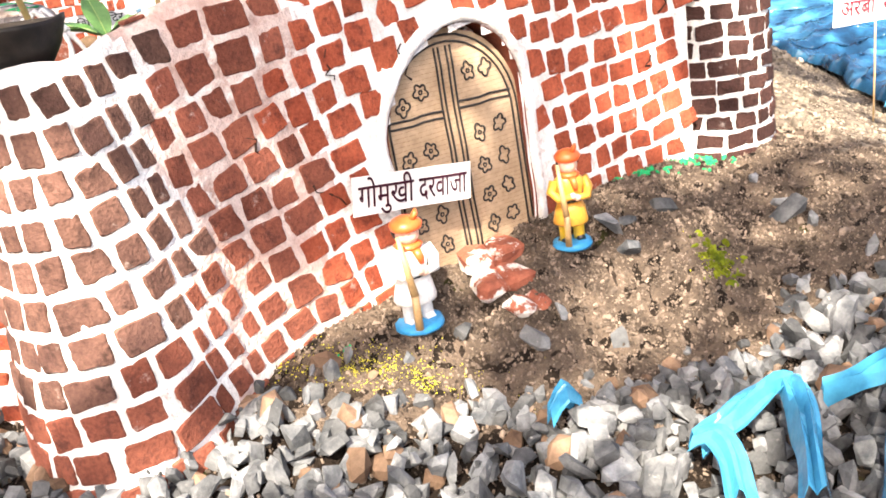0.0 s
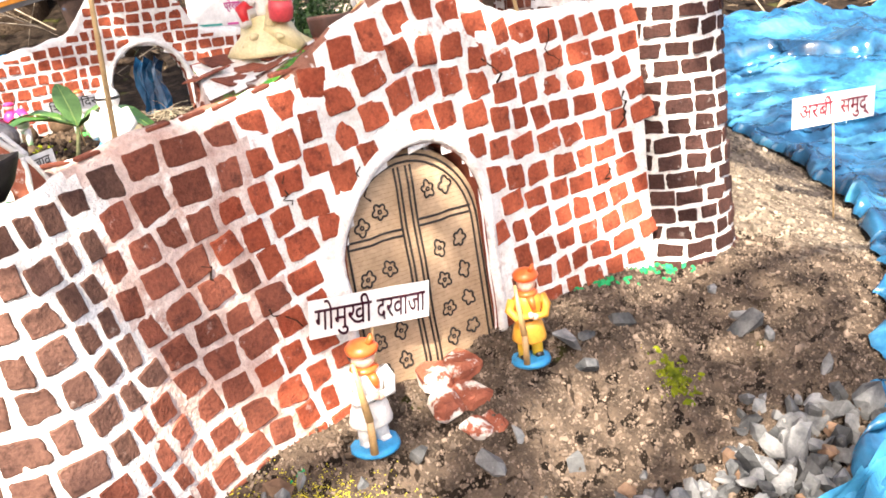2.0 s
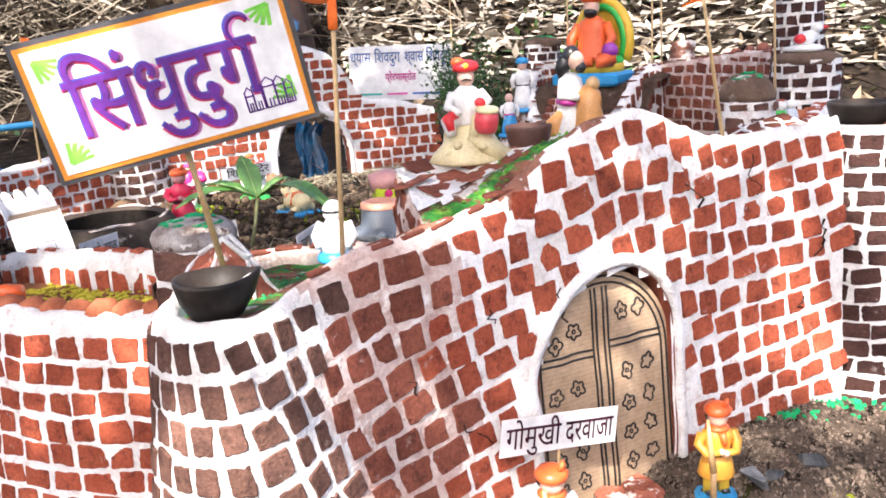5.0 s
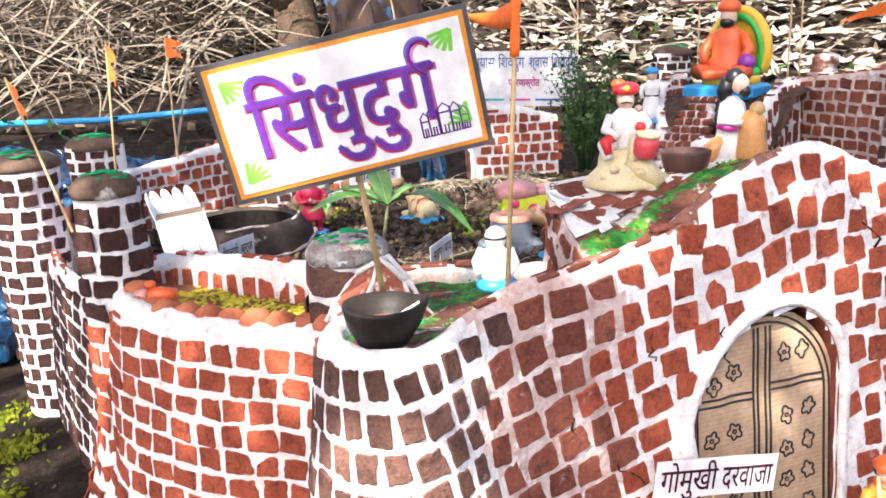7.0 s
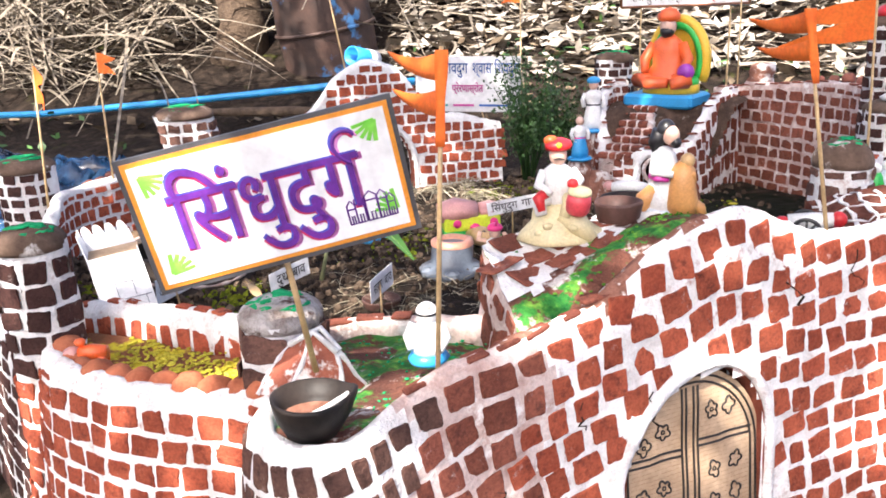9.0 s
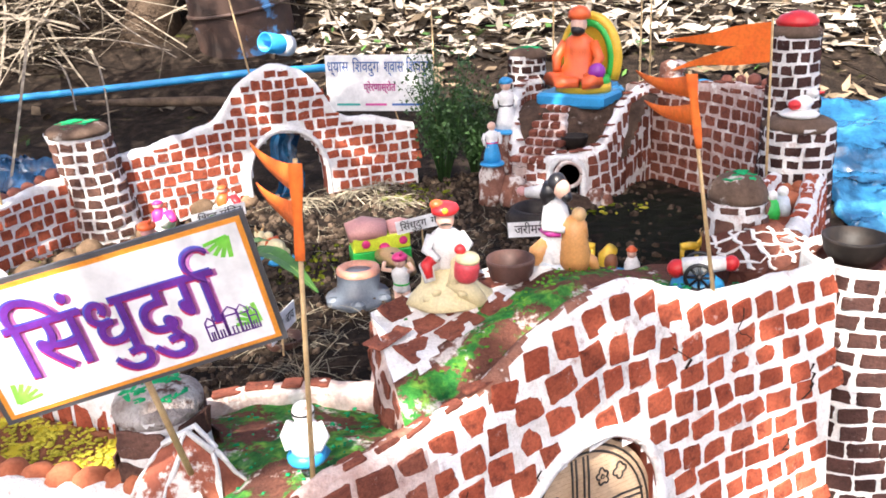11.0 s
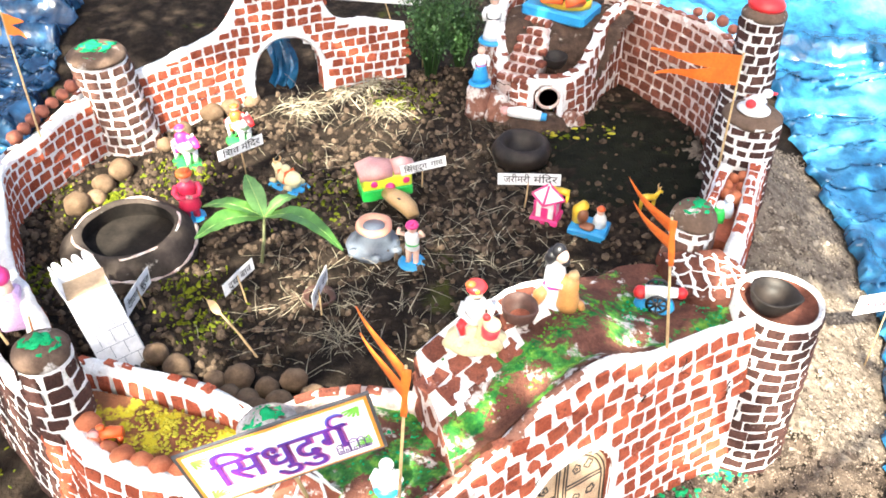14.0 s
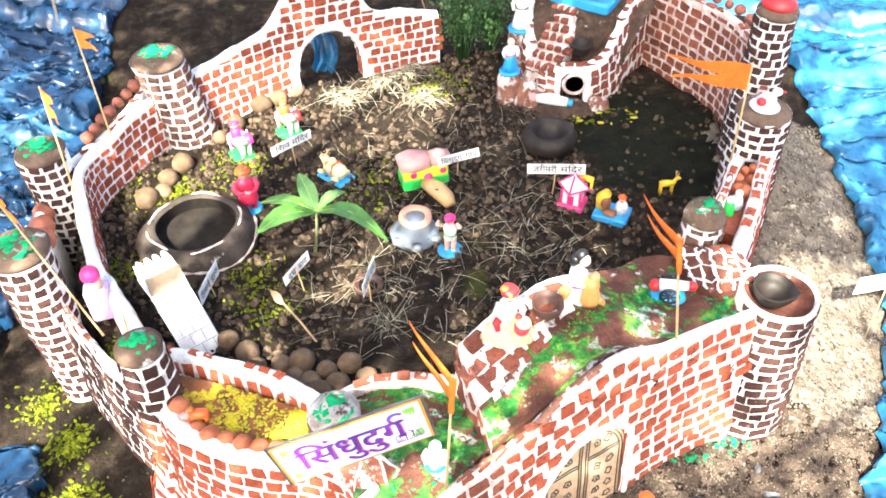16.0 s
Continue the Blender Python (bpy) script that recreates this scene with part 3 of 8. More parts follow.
mud_wall("wall_parapet", PARAPET, 0.016, 0.01, WHITE_LINE, "low outer parapet of clay with dark painted bricks", BRICK_DARK, None, None, 0.024, 0.02, 0.0045, seed=5, side=1, coping=BRICK_DULL)
BACK = [(-.715, 1.325, .13, .288), (-.66, 1.385, .13, .296), (-.60, 1.44, .13, .312), (-.575, 1.462, .13, .332), (-.545, 1.482, .13, .372), (-.50, 1.508, .13, .397), (-.455, 1.532, .13, .385), (-.425, 1.548, .13, .35), (-.395, 1.562, .13, .30), (-.34, 1.59, .13, .29), (-.275, 1.62, .13, .27)]
mud_wall("wall_back", BACK, 0.026, 0.004, WHITE_LINE, "clay fort wall with red bricks rising over an arched gate", BRICK_RED, BRICK_RED, (0.298, 0.067, 0.075, 0.156), 0.0225, 0.019, 0.0042, seed=6, side=-1)
# thin pinkish lime and dull bricks; the darker paint also stands in for shade
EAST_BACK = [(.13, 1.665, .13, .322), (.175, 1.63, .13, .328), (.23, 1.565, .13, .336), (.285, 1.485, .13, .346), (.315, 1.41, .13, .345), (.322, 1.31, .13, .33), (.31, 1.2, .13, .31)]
mud_wall("wall_east_back", EAST_BACK, 0.024, 0.004, WORN_LINE, "clay wall with thin lime and dull bricks, shade partly in the paint", None, BRICK_DULL, None, 0.026, 0.02, 0.005, seed=7, side=-1, coping=BRICK_DULL)
EAST = [(.200, .852, .06, .302), (.228, .92, .06, .296), (.255, .99, .06, .298), (.28, 1.06, .06, .295), (.305, 1.13, .06, .295), (.322, 1.2, .07, .292)]
mud_wall("wall_east", EAST, 0.024, 0.012, WHITE_LINE, "outer clay wall painted with pale red bricks", BRICK_RED, BRICK_RED, None, 0.021, 0.017, 0.0055, seed=8, side=1, coping=BRICK_RED)
mud_wall("wall_east_inner", [(.163, .95, .14, .318), (.182, .99, .14, .314), (.207, 1.05, .14, .306), (.226, 1.095, .14, .303)], 0.016, 0.003, WHITE_LINE, "short inner clay wall with red bricks", BRICK_DULL, BRICK_RED, None, 0.022, 0.018, seed=9, side=-1, coping=BRICK_RED)
mud_wall("wall_ledge", [(-.335, .67, .15, .232), (-.29, .695, .15, .238), (-.235, .705, .15, .24), (-.175, .70, .15, .242), (-.15, .69, .15, .245)], 0.018, 0.004, WORN_LINE, "low red clay ledge streaked with white", BRICK_DULL, BRICK_DULL, None, 0.026, 0.026, seed=10, side=-1, coping=BRICK_DULL)

# ---- towers ----
facing = lambda a0, a1, r: (lambda u, v: ((u / r - a0) % (2 * math.pi)) < (a1 - a0))
tower("tower", (.232, .800), .061, .049, .03, .313, None, BRICK_DARK, "tall round corner bastion with dark bricks and white mortar", 0.0215, 0.0165, 0.004, 21, flare=.012, facing=facing(math.radians(205), math.radians(395), .049))
tower("tower", (-.558, .664), .034, .0285, .0, .312, CLAY, lambda u, v: BRICK_RED if v < .2 else BRICK_DARK, "slim round tower with green-splashed clay cap", 0.025, 0.0215, 0.0054, 23, flare=0.03, facing=facing(math.radians(130), math.radians(400), .0285))
GREY_CLAY = surface("clay rubbed with white paint", (0.2, 0.15, 0.125), (0.62, 0.58, 0.55), 42, 0.9, 0.9, 0.004, spots=(0.1, 0.055, 0.042), spot_scale=38, spot_at=(0.58, 0.64))
tower("tower", (-.312, .607), .035, .031, .15, .276, GREY_CLAY, BRICK_UMBER, "short cracked clay tower with white and green cap", 0.034, 0.024, 0.005, 24, dome=0.013, flare=.01)
tower("tower", (-.778, .824), .034, .042, .02, .308, CLAY, BRICK_DARK, "dark-bricked clay tower leaning outwards", 0.022, 0.0185, 0.0054, 25, lean=(-.04, .02), facing=facing(math.radians(150), math.radians(390), .042))
tower("tower", (-.862, 1.066), .036, .038, .04, .298, CLAY, BRICK_DARK, "dark-bricked clay watch tower", 0.021, 0.017, 0.0054, 26, facing=facing(math.radians(170), math.radians(370), .038))
tower("tower", (-.703, 1.306), .047, .045, .1, .338, CLAY, BRICK_UMBER, "broad dark-bricked corner tower", 0.021, 0.0175, 0.0048, 27, lean=(-.13, -.07), facing=facing(math.radians(170), math.radians(430), .045))
tower("tower", (.276, 1.155), .049, .0405, .05, .350, CLAY, BRICK_DARK, "round tower with a worn clay top", 0.0205, 0.0165, 0.0055, 28, green=False, dome=.01, facing=facing(math.radians(130), math.radians(380), .0405))
tower("tower", (.305, 1.30), .042, .032, .1, .443, CLAY, BRICK_DARK, "tall narrow tower behind the wall", 0.0195, 0.016, 0.0045, 29, green=False, facing=facing(math.radians(150), math.radians(380), .032))
tower("tower", (.155, .925), .036, .0275, .15, .330, CLAY, lambda u, v: BRICK_UMBER if v > .13 else BRICK_DULL, "squat clay tower with green dome", 0.025, 0.02, 0.007, 30, dome=.021, flare=.024, facing=facing(math.radians(130), math.radians(400), .0275))
tower("tower", (-.06, 1.72), .034, .036, .15, .375, CLAY, BRICK_DARK, "small dark-bricked tower behind the shrine", 0.02, 0.016, 0.0045, 31, facing=facing(math.radians(180), math.radians(360), .036))


# ---- more materials ----
CARDBOARD = surface("corrugated cardboard", (0.33, 0.225, 0.14), (0.48, 0.35, 0.235), 30, 0.9, 0.25, 0.0006)
CARD_RIDGE = surface("cardboard ridge", (0.13, 0.08, 0.045), (0.22, 0.14, 0.085), 40, 0.9, 0)
INK = surface("black marker ink", (0.012, 0.01, 0.01), (0.03, 0.026, 0.024), 60, 0.6, 0)
PAPER = surface("white card", (0.74, 0.73, 0.72), (0.84, 0.84, 0.84), 12, 0.6, 0.05, 0.0003)
STICK = surface("pale bamboo stick", (0.42, 0.27, 0.12), (0.62, 0.44, 0.23), 70, 0.6, 0.2, 0.0004)
BLACK_CLAY = surface("oil-blackened clay", (0.007, 0.006, 0.0055), (0.034, 0.025, 0.02), 50, 0.52, 0.3, 0.0006)
BLACK_CLAY.node_tree.nodes["Principled BSDF"].inputs["Specular IOR Level"].default_value = 0.25
BROWN_CLAY = surface("fired brown clay", (0.055, 0.026, 0.02), (0.12, 0.055, 0.042), 50, 0.6, 0.3, 0.0006)
POT_CLAY = surface("sooty old clay pot", (0.03, 0.024, 0.02), (0.085, 0.066, 0.055), 25, 0.85, 0.5, 0.0015, spots=(0.4, 0.36, 0.32), spot_scale=30, spot_at=(0.64, 0.7))
BALL_ORANGE = surface("orange clay", (0.34, 0.10, 0.05), (0.48, 0.17, 0.09), 60, 0.85, 0.4, 0.0008, vary=0.15)
BALL_RED = surface("damp red clay", (0.17, 0.05, 0.032), (0.3, 0.095, 0.055), 60, 0.7, 0.4, 0.0008, vary=0.2)
INNER_CLAY = surface("matt near-black clay", (0.010, 0.009, 0.008), (0.03, 0.024, 0.02), 40, 0.95, 0.4, 0.001)
BALL_BROWN = surface("brown earth", (0.10, 0.065, 0.04), (0.21, 0.14, 0.09), 60, 0.95, 0.6, 0.001, vary=0.3)
SAFFRON = surface("saffron cloth", (0.78, 0.13, 0.012), (0.88, 0.19, 0.02), 40, 0.75, 0.2, 0.0004)
P_WHITE, P_RED, P_PINK = paint("white toy paint", (0.8, 0.79, 0.77)), paint("red toy paint", (0.66, 0.025, 0.03)), paint("pink toy paint", (0.75, 0.04, 0.22))
P_ORANGE, P_YELLOW, P_GREEN = paint("orange toy paint", (0.78, 0.13, 0.03)), paint("yellow toy paint", (0.78, 0.5, 0.04)), paint("green toy paint", (0.03, 0.5, 0.08))
P_BLUE, P_BLACK, P_SKIN = paint("sky blue toy paint", (0.03, 0.3, 0.62)), paint("black toy paint", (0.015, 0.014, 0.016)), paint("skin-toned toy paint", (0.74, 0.47, 0.36))
P_CREAM, P_BROWN, P_GREY = paint("cream toy paint", (0.72, 0.62, 0.36)), paint("brown toy paint", (0.24, 0.09, 0.04)), paint("grey toy paint", (0.14, 0.165, 0.2))
P_LILAC, P_LIME, P_PURPLE = paint("lilac toy paint", (0.62, 0.42, 0.68)), paint("lime toy paint", (0.66, 0.78, 0.05)), paint("purple toy paint", (0.26, 0.03, 0.33))
P_ROSE, P_TAN = paint("dusty rose toy paint", (0.56, 0.28, 0.26)), paint("tan toy paint", (0.55, 0.35, 0.16))
LEAF = surface("glossy green leaf", (0.035, 0.11, 0.018), (0.085, 0.2, 0.035), 30, 0.4, 0.2, 0.0005)
BUSH_LEAF = surface("dark herb leaf", (0.015, 0.05, 0.012), (0.05, 0.12, 0.025), 40, 0.6, 0.2, 0.0005, vary=0.35, island=True)
STRAW = surface("dry straw", (0.11, 0.09, 0.068), (0.31, 0.265, 0.205), 20, 0.8, 0, vary=0.35, island=True)
ROOTLET = surface("dry grass stalk", (0.2, 0.17, 0.12), (0.46, 0.41, 0.3), 20, 0.85, 0, vary=0.4, island=True)
GRAVEL = surface("crushed grey stone", (0.05, 0.055, 0.062), (0.22, 0.225, 0.23), 60, 0.8, 0.6, 0.0012, spots=(0.38, 0.37, 0.35), spot_scale=140, spot_at=(0.64, 0.74), vary=0.6, island=True)
GRAVEL_BROWN = surface("brown stone", (0.12, 0.075, 0.05), (0.27, 0.175, 0.12), 50, 0.85, 0.5, 0.0008, vary=0.35, island=True)
PEBBLE = surface("soil pebble", (0.05, 0.038, 0.03), (0.24, 0.185, 0.145), 90, 0.9, 0.4, 0.0006, vary=0.6, island=True)
MOSS = surface("yellow-green moss", (0.045, 0.07, 0.006), (0.19, 0.21, 0.014), 60, 0.95, 0.6, 0.002, vary=0.4, island=True)
YELLOW_POWDER = surface("yellow-green colour powder", (0.3, 0.26, 0.03), (0.6, 0.55, 0.06), 60, 0.95, 0.5, 0.001)


def Z(x, y, sink=0.002):
    return rough_ground(x, y) - sink


# ---- flat cards, flags and writing ----
def slab(grid, thick, mat, shape=None, soft=False):
    """A thin sheet through a grid of places, closed all round."""
    s = shape or Shape()
    r, c = len(grid), len(grid[0])
    g = [[Vector(p) for p in row] for row in grid]
    nrm = (g[0][-1] - g[0][0]).cross(g[-1][0] - g[0][0]).normalized() * thick / 2
    top = [g[j][i] + nrm for j in range(r) for i in range(c)]
    low = [g[j][i] - nrm for j in range(r) for i in range(c)]
    n = r * c
    faces = []
    for j in range(r - 1):
        for i in range(c - 1):
            q = (j * c + i, j * c + i + 1, (j + 1) * c + i + 1, (j + 1) * c + i)
            faces += [q, tuple(n + k for k in q[::-1])]
    rim = [i for i in range(c)] + [j * c + c - 1 for j in range(1, r)] + [(r - 1) * c + i for i in range(c - 2, -1, -1)] + [j * c for j in range(r - 2, 0, -1)]
    for a, b in zip(rim, rim[1:] + rim[:1]):
        faces.append((a, b, n + b, n + a))
    s.add(top + low, faces, mat, smooth=soft)
    return s


GLYPHS = {}


def glyph(text):
    """The outline of some characters, filled, at size 1: places, faces and its greatest x."""
    if text not in GLYPHS:
        cu = bpy.data.curves.new("words", 'FONT')
        cu.body, cu.resolution_u = text, 2
        tmp = bpy.data.objects.new("words", cu)
        me = tmp.to_mesh()
        vs = [tuple(v.co) for v in me.vertices]
        GLYPHS[text] = (vs, [tuple(f.vertices) for f in me.polygons], max((v[0] for v in vs), default=0.0))
        tmp.to_mesh_clear()
        bpy.data.objects.remove(tmp)
        bpy.data.curves.remove(cu)
    return GLYPHS[text]


def lettering(parent, text, size, mat, m, name="lettering", bold=0.0, extrude=0.0003, width=None, lift=0.0):
    """Words in the built-in font, each character laid by itself, in the plane of m; width: squeezes or spreads them to that length.
    bold: lays them again a little aside, for a broader brush."""
    verts, faces, x = [], [], 0.0
    for ch in text:
        vs, fs, _ = glyph(ch)
        for dx, dy in ((0, 0), (bold, 0), (-bold, 0), (0, bold), (0, -bold)) if bold else ((0, 0),):
            base = len(verts)
            verts += [(v[0] * size + x + dx, v[1] * size + dy, 0.0) for v in vs]
            faces += [tuple(base + i for i in f) for f in fs]
        x += (glyph(ch + "A")[2] - glyph("A")[2]) * size
    x0, x1 = min(v[0] for v in verts), max(v[0] for v in verts)
    k, mid = (width / (x1 - x0) if width else 1.0), (x0 + x1) / 2
    verts = [((v[0] - mid) * k, v[1] - size * .3, extrude) for v in verts]
    ob = new(name, raw_mesh(name, verts, faces, mat))
    ob.parent = parent
    ob.matrix_basis = m @ Matrix.Translation((0, 0, lift))
    return ob


def plane_of(tl, tr, bl):
    """A pose at the middle of a card: x along it, y up it, z out of its face; and its width and height."""
    tl, tr, bl = Vector(tl), Vector(tr), Vector(bl)
    x, y = tr - tl, tl - bl
    w, h = x.length, y.length
    x.normalize()
    z = x.cross(y).normalized()
    y = z.cross(x)
    c = (tr + bl) / 2
    return Matrix(((x.x, y.x, z.x, c.x), (x.y, y.y, z.y, c.y), (x.z, y.z, z.z, c.z), (0, 0, 0, 1))), w, h


def sign(name, label, left, right, height, foot, words, ink, size, parts=(), drop=0.0):
    """A paper card on a thin stick. left, right: the ends of its upper edge."""
    left, right = Vector(left), Vector(right)
    mid = (left + right) / 2
    ob = thing(name, (0, 0, 0), 0, label, "toy sign", "name signs")
    m, w, h = plane_of(left, right, left - Vector((0, 0, height)))
    bend = [[m @ Vector((w * (i / 6 - .5), h * (.5 - j / 2), 0.0004 * math.cos(i))) for i in range(7)] for j in range(3)]
    part("card", slab(bend, 0.0007, PAPER), ob)
    s = Shape()
    up = m @ Vector((0, h * .35, -0.0022))
    s.tube([foot, Vector(foot).lerp(up, .5) + Vector((0.0006, 0, 0)), up], [0.0013, 0.0012, 0.0011], STICK, seg=6)
    part("stick", s, ob, "thin bamboo stick")
    for i, (text, dx, wd) in enumerate(words):
        lettering(ob, text, size, ink, m @ Matrix.Translation((dx * w, drop, 0.0013)), width=wd * w, bold=size * .006)
    return ob


def pennant(name, foot, top, along, length, wide, droop, label, wave=0.006, seed=0.0, slim=False):
    """A forked saffron flag on a bamboo stick. along: the way in which the cloth flies; slim: it hangs folded, its two tails streaming."""
    ob = thing(name, (0, 0, 0), 0, label, "toy flag", "saffron flags")
    foot, top = Vector(foot), Vector(top)
    s = Shape()
    s.tube([foot, foot.lerp(top, .5), top + (top - foot).normalized() * 0.004], [0.0017, 0.0015, 0.0013], STICK, seg=7)
    part("stick", s, ob, "thin bamboo stick")
    d, up = Vector(along).normalized(), (top - foot).normalized()
    side = d.cross(up)
    s = Shape()
    if slim:
        hang = [[top - up * (wide * 1.6 * q) + Vector((.95, -.15, 0)) * e * .0072 * (1 - .35 * q + .12 * math.sin(q * 8 + seed)) + Vector((0, -.0022, 0)) for q in np.linspace(-.04, 1, 11)] for e in (-.45, .0, .6)]
        slab(hang, .0009, SAFFRON, s, True)
        for z0, l0, rise in ((.22, 1.0, .005), (.85, .9, .002)):
            tail_rows = [[top - up * (wide * z0 + e * (.0005 + .0155 * (1 - q) ** .8)) + d * (length * l0 * q) + up * (rise * q * q - .003 * math.sin(q * 3.1)) + side * (wave * .3 * math.sin(q * 5 + seed) * q) for q in np.linspace(0, 1, 13)] for e in (-.5, 0, .5)]
            slab(tail_rows, .0007, SAFFRON, s, True)
        part("cloth", s, ob, "folded saffron cloth with two tails")
        return ob
    for lo, hi, l0 in ((0.0, 0.5, 1.0), (0.5, 1.0, .92)):
        rows = []
        for j in range(4):
            v = lo + (hi - lo) * j / 3
            row = []
            for i in range(13):
                q = i / 12
                fork = max(0, (q - .35) / .65)
                mid = (lo + hi) / 2 + (0.16 if lo else -0.16) * fork
                vv = v + (mid - v) * fork ** 0.8 * .92
                row.append(top - up * (wide * vv) + d * (length * l0 * q) - up * (droop * q * q) + side * (wave * math.sin(q * 7 + seed + v) * q))
            rows.append(row)
        slab(rows, 0.0007, SAFFRON, s)
    part("cloth", s, ob, "forked saffron cloth")
    return ob


# ---- front gate ----
def door_point(x, z, out=0.0):
    """A place on the gate's cardboard: x from its middle, z above the sill, out of its face."""
    a, b = front_out(DOOR_AT - 0.05, 0.09)[0], front_out(DOOR_AT + 0.05, 0.09)[0]
    c = front_out(DOOR_AT, 0.0)[0]
    d = Vector((b.x - a.x, b.y - a.y, 0)).normalized()
    n = Vector((d.y, -d.x, 0))
    base = Vector((c.x, c.y, c.z)) - n * 0.006
    return base + d * x + (Vector((0, 0, 1)) - n * 0.09).normalized() * z + n * out


def gate_door():
    ob = thing("gate_door", (0, 0, 0), 0, "arched corrugated cardboard door with black inked panels and flowers", "toy door")
    half, spring, crown = DOOR_HALF + .002, 0.112, 0.180
    rows = []
    for j in range(33):
        z = -0.03 + (crown + 0.03) * j / 32
        w = half if z < spring else half * math.sqrt(max(0.0, 1 - ((z - spring) / (crown - spring + .0004)) ** 2))
        rows.append([door_point(w * (i / 8 - 1), z) for i in range(17)])
    part("panel", slab(rows, 0.004, CARDBOARD), ob, "corrugated brown cardboard panel")
    s = Shape()
    for j in range(52):
        z = -0.002 + j * 0.0034
        if z > crown - 0.008:
            continue
        w = (half if z < spring else half * math.sqrt(max(0, 1 - ((z - spring) / (crown - spring)) ** 2))) - .003
        s.tube([door_point(w * (k / 5 - 1), z + 0.0004 * math.sin(k * 2 + j), 0.0018) for k in range(11)], 0.0003, CARD_RIDGE, seg=4)
    part("corrugation", s, ob, "fine brown cardboard ridges")
    s = Shape()
    r = 0.0009
    for g in (0.004, 0.009):
        hw, cr = half - g, crown - g
        pts = [(-hw, 0.0), (-hw, .06), (-hw, spring)] + [(-hw * math.cos(a), spring + (cr - spring) * math.sin(a)) for a in np.linspace(.1, math.pi - .1, 20)] + [(hw, spring), (hw, .06), (hw, 0.0)]
        s.tube([door_point(x, z, .0026) for x, z in pts], r, INK, seg=5)
    for x in (-0.0078, -.004, .0028, .0068):
        s.tube([door_point(x + .0005 * math.sin(z * 90), z, .0026) for z in np.linspace(0.002, crown - .012, 12)], r, INK, seg=5)
    for z in (0.117, 0.122):
        s.tube([door_point(x, z + .0006 * math.sin(x * 200), .0026) for x in np.linspace(-half + .009, -.008, 6)], r, INK, seg=5)
        s.tube([door_point(x, z + .003 + .0006 * math.sin(x * 200), .0026) for x in np.linspace(.006, half - .009, 6)], r, INK, seg=5)
    part("ink_frame", s, ob, "hand-drawn black panel lines")
    spots = [(-.042, .131), (-.025, .139), (.020, .146), (.036, .146)]
    for z in (.018, .042, .066, .092):
        spots += [(-.045, z), (-.025, z + .003), (.022, z + .006), (.042, z + .009)]
    for k, (x, z) in enumerate(spots):
        s = Shape()
        pts = []
        for a in np.linspace(0, 2 * math.pi, 34):
            q = 0.0036 * (1 + .72 * abs(math.cos((2.5 if k % 3 else 2) * a + k))) * (1 + .12 * math.sin(2 * a + k * 2))
            pts.append(door_point(x + q * math.cos(a), z + q * 1.1 * math.sin(a), .0026))
        s.tube(pts, 0.0008, INK, seg=4)
        if k % 4 != 3:
            s.tube([door_point(x + .0015 * math.cos(a), z + .0015 * math.sin(a), .0026) for a in np.linspace(0, 6.0, 8)], 0.0006, INK, seg=4)
        part("flower", s, ob, "small inked flower")
    return ob


gate_door()
MAGENTA_INK = surface("dark maroon ink", (0.05, 0.008, 0.02), (0.1, 0.015, 0.04), 60, 0.6, 0)
sign("gate_sign", "white paper sign with dark magenta lettering at the gate", (-.0842, .5460, .1523), (-.0026, .5945, .1405), .028, (-.050, .565, .02), [("गोमुखी", -.23, .46), ("दरवाजा", .25, .42)], MAGENTA_INK, .024, drop=-.001)


